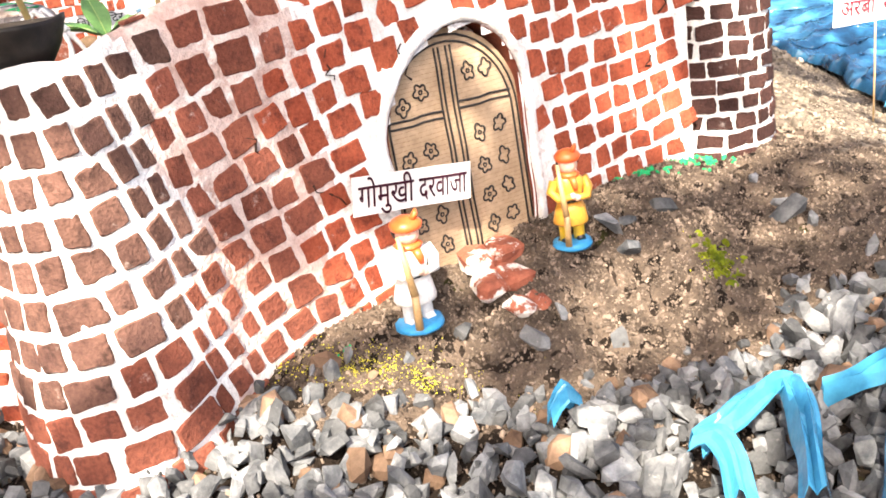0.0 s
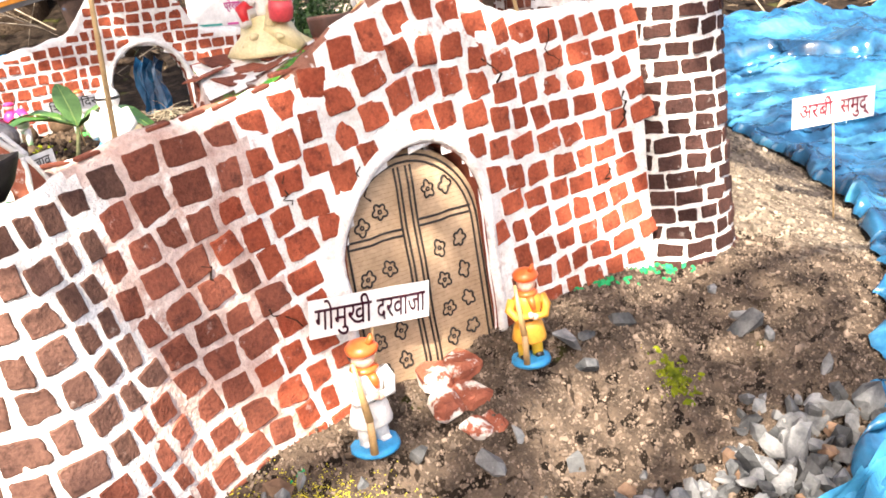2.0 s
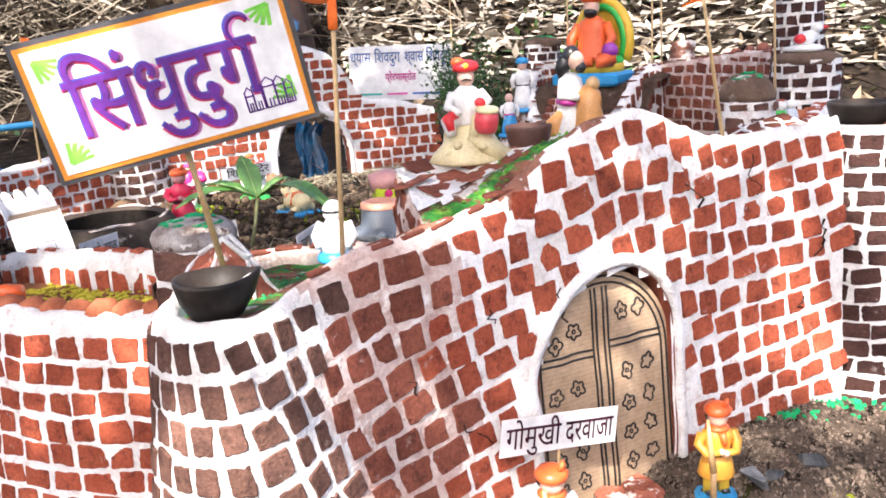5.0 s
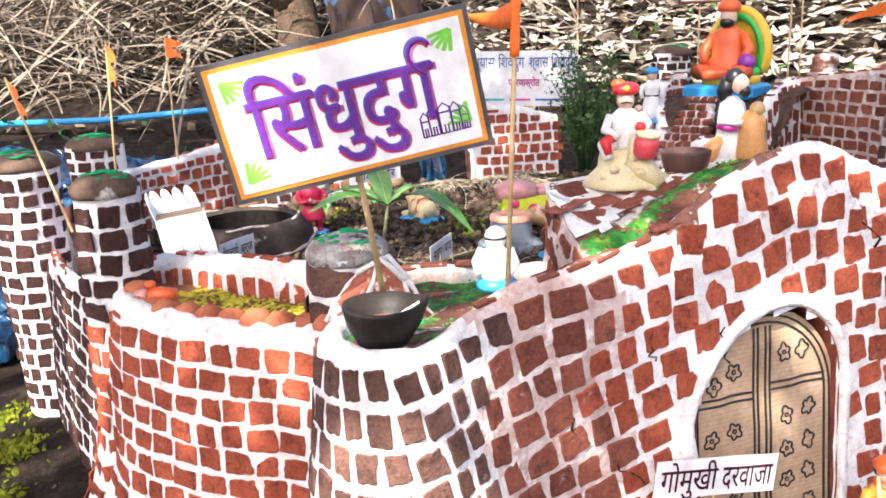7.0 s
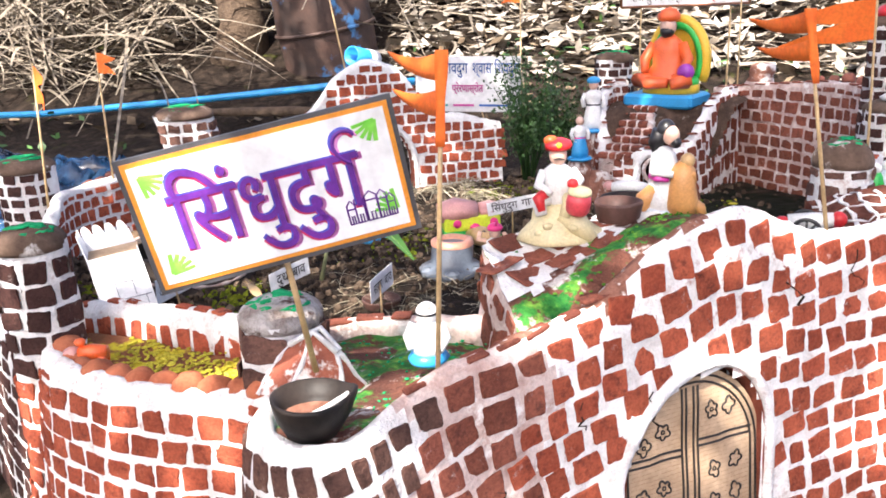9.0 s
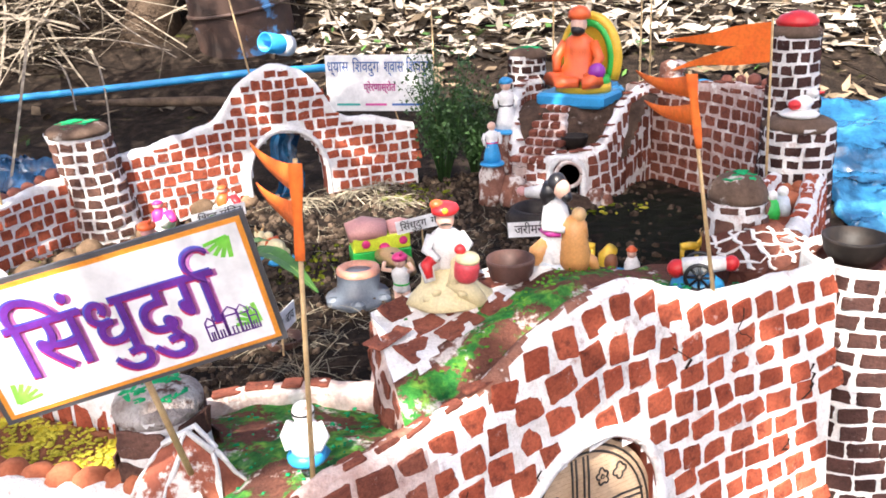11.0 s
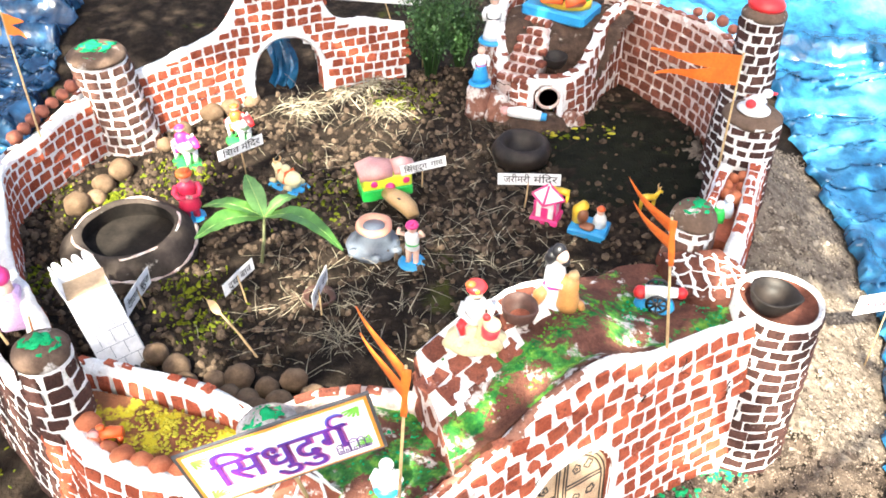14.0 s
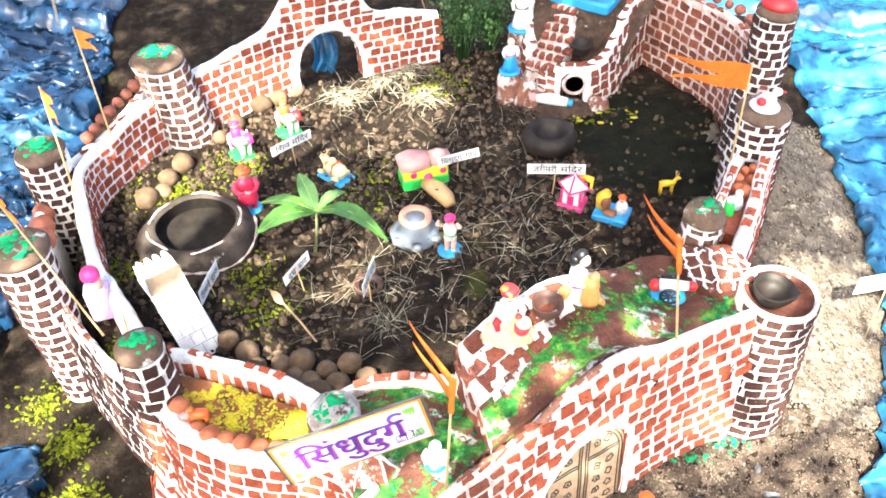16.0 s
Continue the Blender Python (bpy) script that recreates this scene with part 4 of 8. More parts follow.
# ---- dolls, each one plain mesh ----
def doll(height, coat, legs, hat, base=P_BLUE, gun=True, arms="hold", skirt=False, sash=None, base_r=.23, crest=True, skin=P_SKIN, boots=None, scarf=None, tunic=False, wide=1.15):
    s, h = Shape(), height
    M = Matrix.Diagonal((h * wide, h * wide, h, 1))
    s.lathe([(base_r, 0), (base_r * 1.06, .02), (base_r, .055), (base_r * .8, .07)], base, M, 20, wobble=.06)
    if skirt:
        s.lathe([(.17, .06), (.165, .2), (.12, .42), (.1, .52)], legs, M, 16, squash=.85, wobble=.1)
    else:
        for x in (-.062, .062):
            s.tube([(x * 1.05, -.01, .06), (x, 0, .2), (x * .95, .01, .42)], [.05, .052, .068], legs, M)
            s.tube([(x * 1.1, -.07, .075), (x * 1.05, -.01, .085), (x * 1.02, 0, .16)], [.035, .048, .05], boots or legs, M)
    s.lathe([(.10, .36), (.125, .40), (.105, .5), (.125, .62), (.13, .70), (.07, .755), (.045, .78)], coat, M, 16, squash=.78)
    if tunic:                                          # the coat flares to the knees
        s.lathe([(.15, .25), (.155, .27), (.13, .4), (.105, .5)], coat, M, 18, squash=.85, wobble=.08)
    s.lathe([(.113, .475), (.118, .49), (.113, .505)], sash or P_BLACK, M, 16, squash=.8)
    if arms == "hold":
        s.tube([(-.13, 0, .70), (-.17, -.03, .60), (-.13, -.12, .545), (-.03, -.15, .57)], [.042, .044, .038, .032], coat, M)
        s.tube([(.13, 0, .70), (.165, -.02, .6), (.12, -.1, .53), (.02, -.14, .55)], [.042, .044, .038, .032], coat, M)
        s.ball((-.02, -.155, .575), .034, skin, M, 8, 6)
        s.ball((.02, -.145, .55), .034, skin, M, 8, 6)
    elif arms == "raised":
        s.tube([(-.13, 0, .70), (-.24, -.03, .72), (-.2, -.06, .86)], [.042, .036, .03], skin, M)
        s.tube([(.13, 0, .70), (.2, -.04, .76), (.15, -.08, .88)], [.042, .036, .03], skin, M)
    else:
        for x in (-1, 1):
            s.tube([(x * .125, 0, .70), (x * .17, -.01, .58), (x * .15, -.04, .45)], [.04, .04, .032], coat, M)
    s.ball((0, -.005, .855), (.082, .085, .098), skin, M, 14, 10)
    if scarf:
        s.lathe([(.09, .73), (.1, .755), (.07, .78)], scarf, M, 14)
        s.tube([(0, -.1, .74), (.01, -.125, .68), (.02, -.125, .62)], [.035, .03, .018], scarf, M)
    if hat:
        s.lathe([(.082, .885), (.108, .90), (.112, .94), (.09, .975), (.05, 1.0), (.012, 1.005)], hat, M, 16, wobble=.12)
        if crest:
            s.tube([(.03, -.05, .98), (.05, -.06, 1.03), (.06, -.05, 1.06)], [.026, .022, .01], hat, M)
        s.ball((0, .05, .86), (.086, .07, .085), P_BLACK, M, 12, 8)
    if gun:
        s.tube([(-.09, -.17, .08), (-.1, -.19, .4)], [.03, .026], P_TAN, M)
        s.tube([(-.1, -.19, .4), (-.12, -.17, .62), (-.13, -.12, .9)], [.03, .024, .014], P_TAN, M)
    return s


P_AMBER_COAT = paint("amber toy paint", (0.74, 0.36, 0.05))
P_CRIMSON = paint("crimson toy paint", (0.7, 0.03, 0.09))
solid("soldier_figurine", doll(.083, P_WHITE, P_WHITE, P_ORANGE, scarf=P_ORANGE, wide=1.25, tunic=True, base_r=.17), (-.05, .536, Z(-.05, .536)), 32, "white-clad toy soldier with orange turban on blue base", "figurine", "gate guards")
solid("soldier_figurine", doll(.077, P_AMBER_COAT, P_YELLOW, P_ORANGE, scarf=P_ORANGE, boots=P_BLACK, wide=1.15, tunic=True, base_r=.17), (.071, .604, Z(.071, .604)), 12, "yellow-clad toy soldier with orange turban and black boots", "figurine", "gate guards")
solid("soldier_figurine", doll(.09, P_CRIMSON, P_CRIMSON, P_ORANGE, gun=False, skin=P_ROSE, base_r=.18, wide=1.25, tunic=True), (-.55, 1.095, Z(-.55, 1.095)), 25, "red-painted toy man on a round blue base", "figurine")
solid("dancer_figurine", doll(.075, P_WHITE, P_SKIN, P_PINK, gun=False, arms="raised", sash=P_GREEN), (-.203, 1.012, Z(-.203, 1.012)), -10, "toy man with pink turban raising his arms", "figurine")
solid("woman_figurine", doll(.075, P_WHITE, P_BLUE, None, gun=False, arms="down", skirt=True, sash=P_PINK), (-.116, 1.447, .232), 20, "toy woman in white and blue beside the brick shrine", "figurine")
solid("woman_figurine", doll(.095, P_WHITE, P_WHITE, P_BLUE, gun=False, arms="down", skirt=True, sash=P_BLACK, crest=False), (-.096, 1.56, .262), 5, "toy watchman in white with blue cap on a clay post", "figurine")


def drum_man():
    s, M = Shape(), Matrix.Scale(.083, 4)
    s.lathe([(.37, 0), (.40, .03), (.37, .1), (.29, .2), (.24, .27), (.2, .36), (.1, .4)], P_CREAM, M, 26, squash=.72, wobble=.3)
    s.tube([(.05, -.1, .3), (.2, -.16, .16), (.32, -.2, .05)], [.13, .1, .06], P_CREAM, M, 12)
    for x, y, z in ((-.12, -.24, .2), (.12, -.25, .18), (-.2, -.2, .12), (.24, -.2, .1)):
        s.ball((x, y, z), (.05, .03, .035), P_CREAM, M, 10, 6, .3, x * 9)
    s.tube([(-.1, -.03, .42), (-.2, -.14, .42), (-.17, -.2, .3)], [.085, .075, .055], P_WHITE, M, 12)
    s.tube([(.08, -.03, .42), (.1, -.15, .42), (.04, -.22, .28)], [.085, .07, .05], P_CREAM, M, 12)
    s.tube([(-.13, -.1, .49), (-.2, -.17, .45), (-.17, -.22, .34)], [.06, .06, .035], P_RED, M, 10)
    s.lathe([(.13, .36), (.15, .42), (.125, .52), (.14, .64), (.135, .70), (.06, .76)], P_WHITE, M, 20, squash=.85)
    s.tube([(-.13, 0, .68), (-.19, -.06, .56), (-.08, -.17, .5)], [.055, .05, .032], P_WHITE, M, 10)
    s.tube([(.13, 0, .68), (.2, -.07, .6), (.16, -.17, .57)], [.055, .05, .034], P_WHITE, M, 10)
    drum = M @ Matrix.Translation((.13, -.19, .04)) @ pose(0, 0, 0, 8, 6, 0)
    s.lathe([(.09, .28), (.112, .31), (.12, .4), (.108, .48)], P_CRIMSON_DRUM, drum, 18)
    s.lathe([(.112, .48), (.115, .5), (.105, .525), (.03, .53)], P_CREAM, drum, 18)
    s.ball((.12, -.2, .6), (.055, .05, .05), P_RED, M, 12, 8)
    s.ball((0, -.015, .84), (.085, .088, .1), P_SKIN, M, 16, 12)
    s.tube([(-.05, -.095, .81), (0, -.106, .822), (.05, -.095, .81)], [.006, .012, .006], P_BLACK, M, 6)
    s.ball((0, .04, .85), (.088, .075, .095), P_BLACK, M, 14, 8)
    s.lathe([(.09, .885), (.125, .90), (.135, .94), (.11, .98), (.06, 1.0), (.01, 1.005)], P_RED, M, 18, wobble=.12)
    s.ball((-.07, -.02, .985), (.07, .06, .05), P_ORANGE, M, 10, 7)
    s.ball((.0, -.125, .95), (.03, .02, .03), P_YELLOW, M, 8, 6)
    return s


P_CRIMSON_DRUM = paint("rosy drum paint", (0.68, 0.07, 0.09))
solid("drummer_figurine", drum_man(), (-.112, .716, .305), 8, "toy drummer with red turban seated on a cream rock", "figurine", "figures on the gate platform")


P_GOLD = paint("golden orange toy paint", (0.62, 0.3, 0.1))


def mother():
    s, M = Shape(), Matrix.Scale(.083, 4)
    s.lathe([(.3, 0), (.32, .04), (.26, .12), (.15, .2)], P_MIST, M, 20, squash=.75, wobble=.2)
    s.lathe([(.17, .05), (.19, .2), (.14, .4), (.15, .55), (.12, .68), (.05, .75)], P_WHITE, M @ Matrix.Translation((-.05, .02, 0)), 18, wobble=.12)
    s.tube([(-.12, .0, .3), (-.24, .02, .2), (-.3, .0, .06)], [.1, .1, .05], P_GOLD, M, 12)
    s.tube([(-.14, -.02, .64), (-.19, -.12, .52), (-.02, -.2, .5)], [.055, .05, .035], P_WHITE, M, 10)
    s.tube([(-.2, -.02, .46), (-.16, -.13, .45), (-.05, -.15, .44)], [.03, .034, .03], P_PURPLE_SASH, M, 8)
    s.lathe([(.15, .08), (.17, .2), (.13, .4), (.12, .54), (.05, .62)], P_GOLD, M @ Matrix.Translation((.1, -.13, 0)), 16, wobble=.16)
    s.tube([(.1, -.16, .54), (.17, -.2, .5), (.2, -.17, .4)], [.05, .045, .035], P_GOLD, M, 10)
    s.tube([(.16, -.16, .2), (.27, -.2, .14), (.3, -.2, .05)], [.08, .06, .05], P_GOLD, M, 10)
    s.ball((.14, -.15, .63), (.075, .075, .075), P_TAN, M, 14, 8)
    s.ball((.0, -.03, .87), (.085, .09, .1), P_SKIN, M, 16, 10)
    s.ball((.035, -.07, .80), (.06, .06, .06), P_BLACK, M, 12, 8)
    s.ball((-.03, .03, .91), (.1, .1, .12), P_BLACK, M, 14, 8)
    s.tube([(-.08, .04, .9), (-.12, .08, .78), (-.11, .07, .64)], [.09, .08, .03], P_BLACK, M, 10)
    return s


P_MIST, P_PURPLE_SASH = paint("pale blue-grey toy paint", (0.52, 0.58, 0.66)), paint("magenta toy paint", (0.42, 0.03, 0.24))
solid("mother_figurine", mother(), (-.022, .776, .308), 15, "toy figure with black hair and beard holding a golden child", "figurine", "figures on the gate platform")


def seated_king():
    s, M = Shape(), Matrix.Scale(.17, 4)
    s.box((0, 0, .07), (.76, .52, .14), P_BLUE, M, .03)
    s.lathe([(.3, .14), (.3, .22), (.26, .24)], P_YELLOW, M @ Matrix.Translation((.03, .03, 0)), 20, squash=.75)
    s.lathe([(.27, .2), (.29, .26), (.26, .3)], P_GREEN, M @ Matrix.Translation((.04, .03, 0)), 20, squash=.72)
    arch = [(.03 + .30 * math.cos(a), .2, .45 + .42 * math.sin(a)) for a in np.linspace(-.5, math.pi + .2, 22)]
    s.tube(arch, .055, P_YELLOW, M, 10)
    s.tube([(x * .84 + .005, .18, z * .88 + .05) for x, y, z in arch], .045, P_GREEN, M, 10)
    s.add([(x, .2, z) for x, y, z in arch] + [(.03, .2, .3)], [(i, i + 1, len(arch)) for i in range(len(arch) - 1)], P_YELLOW, M)
    s.lathe([(.25, .22), (.26, .3), (.16, .42), (.17, .56), (.15, .66), (.06, .73)], P_ORANGE, M, 18, squash=.75, wobble=.1)
    s.tube([(-.1, -.1, .28), (-.25, -.18, .27), (-.12, -.24, .26), (.1, -.22, .26)], [.07, .08, .07, .05], P_ORANGE, M)
    s.tube([(.1, -.1, .28), (.26, -.16, .27), (.14, -.24, .25)], [.07, .08, .06], P_ORANGE, M)
    s.tube([(-.15, 0, .63), (-.23, -.06, .48), (-.18, -.16, .36)], [.06, .055, .04], P_ORANGE, M)
    s.tube([(.15, 0, .63), (.24, -.04, .48), (.22, -.14, .38)], [.06, .055, .04], P_ORANGE, M)
    s.ball((.25, -.12, .36), (.09, .08, .09), P_PURPLE, M, 12, 8)
    s.ball((0, -.02, .81), (.085, .085, .1), P_SKIN, M, 14, 10)
    s.ball((0, -.04, .76), (.075, .075, .07), P_BLACK, M, 12, 8)
    s.lathe([(.085, .86), (.115, .88), (.115, .93), (.07, .98), (.01, 1.0)], P_ORANGE, M, 16, wobble=.15)
    return s


solid("king_statuette", seated_king(), (.032, 1.612, .298), -28, "painted plaster king in orange seated on a yellow throne", "statuette")


def horse_rider(coat, hair):
    s, M = Shape(), Matrix.Diagonal((.088, .105, .068, 1))
    s.lathe([(.34, 0), (.36, .03), (.32, .07), (.2, .1)], P_GREEN, M, 18, squash=.6, wobble=.12)
    s.tube([(.28, 0, .5), (.1, 0, .52), (-.12, 0, .52), (-.24, 0, .6)], [.1, .14, .14, .1], P_WHITE, M, 10)
    s.tube([(-.2, 0, .58), (-.3, 0, .76), (-.34, 0, .88)], [.12, .09, .07], P_WHITE, M, 10)
    s.tube([(-.3, 0, .9), (-.42, 0, .82), (-.5, 0, .74)], [.075, .065, .045], hair, M, 10)
    s.tube([(-.2, 0, .95), (-.18, 0, .8), (-.12, 0, .66)], [.03, .05, .03], hair, M, 8)
    for y in (-.03, .03):
        s.tube([(-.3, y, .92), (-.29, y * 1.4, 1.0)], [.03, .008], P_WHITE, M, 6)
    for x, y in ((-.18, -.07), (-.18, .07), (.22, -.07), (.22, .07)):
        s.tube([(x, y, .48), (x - .02, y, .3), (x, y, .08)], [.06, .045, .04], P_WHITE, M, 8)
    s.tube([(.3, 0, .52), (.4, 0, .42), (.42, 0, .25)], [.05, .05, .02], hair, M, 8)
    s.lathe([(.1, .55), (.11, .7), (.1, .82), (.04, .9)], coat, M @ Matrix.Translation((.05, 0, 0)), 12)
    s.ball((.05, 0, .97), .075, P_SKIN, M, 10, 8)
    s.lathe([(.07, 1.0), (.09, 1.02), (.05, 1.07), (.01, 1.08)], coat, M @ Matrix.Translation((.05, 0, 0)), 12)
    s.tube([(.05, -.1, .6), (.0, -.14, .42)], [.06, .04], coat, M, 8)
    s.tube([(.05, .1, .6), (.0, .14, .42)], [.06, .04], coat, M, 8)
    return s


solid("horse_figurine", horse_rider(P_PINK, P_PINK), (-.602, 1.245, Z(-.602, 1.245)), 140, "white toy horse with pink mane and pink rider on green base", "figurine", "toy horses")
solid("horse_figurine", horse_rider(P_ORANGE, P_RED), (-.53, 1.32, Z(-.53, 1.32)), 140, "white toy horse with orange rider on green base", "figurine", "toy horses")


def bull():
    s, M = Shape(), Matrix.Scale(.055, 4)
    s.box((0, 0, .07), (1.1, .75, .14), P_BLUE, M, .05)
    s.tube([(-.38, 0, .3), (-.1, 0, .36), (.25, 0, .34), (.4, 0, .28)], [.18, .27, .25, .15], P_CREAM, M, 12)
    s.ball((-.08, 0, .64), (.14, .12, .12), P_CREAM, M)
    s.tube([(-.32, 0, .4), (-.46, 0, .62), (-.58, 0, .6)], [.16, .13, .09], P_CREAM, M, 10)
    for y in (-1, 1):
        s.tube([(-.44, .06 * y, .7), (-.42, .14 * y, .8), (-.44, .1 * y, .9)], [.04, .03, .01], P_TAN, M, 6)
        s.tube([(-.35, .2 * y, .2), (-.55, .24 * y, .18)], [.09, .06], P_CREAM, M, 8)
        s.tube([(.3, .2 * y, .22), (.1, .3 * y, .18)], [.12, .07], P_CREAM, M, 8)
    s.tube([(.05, -.26, .3), (.05, -.15, .6), (.05, .15, .6), (.05, .26, .3)], .04, P_ORANGE, M, 8)
    s.tube([(-.25, -.2, .3), (-.28, -.1, .54), (-.28, .1, .54), (-.25, .2, .3)], .04, P_ORANGE, M, 8)
    return s


solid("bull_figurine", bull(), (-.418, 1.19, Z(-.418, 1.19)), -35, "cream toy bull with orange bands resting on blue base", "figurine")


P_SALMON = paint("salmon toy paint", (0.7, 0.33, 0.22))
# ---- small toys and buildings inside the fort ----
def toy_house():
    x, y = -.262, 1.19
    ob = thing("toy_house", (x, y, Z(x, y)), 20, "toy cottage with lime walls and dusty pink roof", "toy house")
    s = Shape()
    s.box((0, 0, .011), (.082, .044, .022), P_GREEN, bevel=.002)
    s.box((0, 0, .032), (.08, .043, .022), P_LIME, bevel=.002)
    part("body", s, ob)
    s = Shape()
    s.tube([(-.044, 0, .045), (-.02, 0, .049), (.008, 0, .045)], [.022, .027, .022], P_ROSE, seg=12, flat=.62)
    part("roof", s, ob, "dusty pink rounded roof")
    s = Shape()
    s.tube([(.012, 0, .045), (.03, 0, .047), (.046, 0, .044)], [.02, .022, .018], P_ROSE, seg=12, flat=.5)
    part("roof", s, ob, "dusty pink lower roof")
    for px in (-.022, .03):
        s = Shape()
        s.ball((px, -.022, .033), (.006, .0015, .006), P_PINK, seg=10, rings=6)
        part("window", s, ob, "round pink window")


toy_house()
s = Shape()
s.tube([(-.028, .01, .012), (-.005, 0, .018), (.02, -.008, .016), (.034, -.014, .008)], [.016, .02, .018, .012], P_TAN, seg=12, flat=.7)
s.ball((-.03, .014, .022), .008, P_PINK, seg=10, rings=8)
s.tube([(-.01, -.012, .026), (.008, -.014, .03), (.02, -.016, .02)], [.002, .002, .001], P_BLACK, seg=5)
solid("sleeper_figurine", s, (-.232, 1.142, Z(-.232, 1.142)), -30, "tan toy figure lying against the cottage", "figurine")

ob = thing("toy_well", (-.262, 1.045, Z(-.262, 1.045)), 10, "grey toy well with orange rim on a stepped base", "toy well")
s = Shape()
s.lathe([(.040, 0), (.041, .008), (.034, .012), (.027, .016), (.026, .036), (.024, .040)], P_GREY, seg=18, wobble=.12)
for a in (-.6, -1.6, -2.6):
    s.box((.036 * math.cos(a), .036 * math.sin(a), .007), (.018, .014, .014), P_GREY, bevel=.004)
part("body", s, ob)
s = Shape()
s.lathe([(.016, .028), (.0165, .041), (.021, .046), (.0265, .044), (.027, .038)], P_SALMON, seg=20, wobble=.06, closed=False)
part("rim", s, ob, "salmon-painted rim")
s = Shape()
s.lathe([(.017, .03), (.001, .029)], P_BLACK, seg=16, closed=False)
part("water", s, ob, "dark well mouth")

ob = thing("toy_temple", (-.003, 1.142, Z(-.003, 1.142)), -20, "white toy temple outlined in bright pink", "toy temple")
s = Shape()
s.box((0, 0, .006), (.044, .04, .012), P_PINK, bevel=.002)
part("plinth", s, ob, "pink plinth")
s = Shape()
s.box((0, 0, .026), (.032, .03, .03), P_WHITE, bevel=.0015)
part("body", s, ob)
s = Shape()
s.lathe([(.026, .040), (.026, .043), (.016, .053), (.004, .061), (.001, .066)], P_WHITE, seg=4, smooth=False)
part("roof", s, ob, "white pyramid roof")
for dx in (-.016, .016):
    for dy in (-.015, .015):
        s = Shape()
        s.tube([(dx, dy, .011), (dx, dy, .041)], .0022, P_PINK, seg=6)
        part("pillar", s, ob, "pink corner pillar")
s = Shape()
for k in range(4):
    a, b = math.pi / 2 * k, math.pi / 2 * (k + 1)
    s.tube([(.026 * math.cos(a), .026 * math.sin(a), .042), (.026 * math.cos(b), .026 * math.sin(b), .042)], .002, P_PINK, seg=5)
    s.tube([(.026 * math.cos(a), .026 * math.sin(a), .043), (.003 * math.cos(a), .003 * math.sin(a), .064)], .0018, P_PINK, seg=5)
part("roof_trim", s, ob, "pink roof edges")
s = Shape()
s.box((0, -.0155, .022), (.011, .0015, .018), P_PINK)
part("doorway", s, ob, "pink-framed doorway")

s = Shape()
s.box((0, 0, .007), (.058, .045, .014), P_BLUE, bevel=.002)
s.tube([(-.018, .006, .012), (-.02, .006, .034), (-.012, .004, .046)], [.012, .011, .008], P_YELLOW, seg=10)
s.ball((-.012, -.001, .028), (.009, .009, .013), P_BROWN)
s.tube([(.014, .004, .013), (.014, .004, .028), (.014, .002, .037)], [.011, .010, .006], P_WHITE, seg=10)
s.ball((.014, 0, .043), .006, P_SKIN, seg=10, rings=8)
s.lathe([(.006, .046), (.0075, .048), (.003, .053)], P_ORANGE, Matrix.Translation((.014, 0, 0)), 10)
s.ball((-.001, -.01, .017), (.013, .009, .005), P_BROWN, lump=.3)
solid("shrine_figurine", s, (.062, 1.118, Z(.062, 1.118)), -20, "toy couple at a yellow shrine on blue base", "figurine")


def deer():
    s = Shape()
    s.tube([(-.012, 0, .022), (.0, 0, .023), (.012, 0, .022)], [.0055, .006, .005], P_YELLOW, seg=8)
    s.tube([(.011, 0, .023), (.016, 0, .032)], [.004, .003], P_YELLOW, seg=8)
    s.tube([(.015, 0, .034), (.022, 0, .031)], [.0038, .0022], P_YELLOW, seg=8)
    for y in (-.002, .002):
        s.tube([(.015, y, .036), (.014, y * 2, .042), (.016, y * 2.5, .045)], [.0012, .001, .0006], P_TAN, seg=5)
    for x in (-.01, .01):
        for y in (-.003, .003):
            s.tube([(x, y, .02), (x, y, 0)], [.0022, .0016], P_YELLOW, seg=6)
    return s


solid("deer_figurine", deer(), (.158, 1.178, Z(.158, 1.178, 0)), 10, "small yellow toy deer standing on soil", "figurine")
solid("deer_figurine", deer(), (.022, 1.185, Z(.022, 1.185, 0)), 160, "small yellow toy deer behind the pink temple", "figurine")
s = Shape()
s.tube([(-.03, 0, .008), (-.005, 0, .011), (.03, 0, .008)], [.008, .012, .009], P_WHITE, seg=10)
s.ball((-.036, 0, .009), .009, P_ROSE, seg=10, rings=8)
s.tube([(.028, 0, .008), (.04, 0, .008)], [.008, .007], P_BLUE, seg=8)
solid("fallen_figurine", s, (-.033, 1.414, .183), -12, "white toy figure lying on its back", "figurine")

ob = thing("toy_cannon", (.102, .824, .2675), -10, "white toy cannon with black wheels on blue base", "toy cannon")
ob.matrix_basis = ob.matrix_basis @ Matrix.Diagonal((.88, .88, .88, 1))
s = Shape()
s.lathe([(.026, 0), (.028, .004), (.026, .012), (.018, .018)], P_BLUE, seg=18, squash=.75, wobble=.1)
part("base", s, ob, "sky blue oval base")
s = Shape()
s.tube([(-.016, 0, .026), (.006, 0, .030), (.026, 0, .033)], [.010, .009, .007], P_WHITE, seg=10)
part("barrel", s, ob)
for x, z, r in ((.030, .033, .0085), (-.022, .024, .010)):
    s = Shape()
    s.ball((x, 0, z), r, P_RED, seg=10, rings=8)
    part("barrel_end", s, ob, "red barrel end")
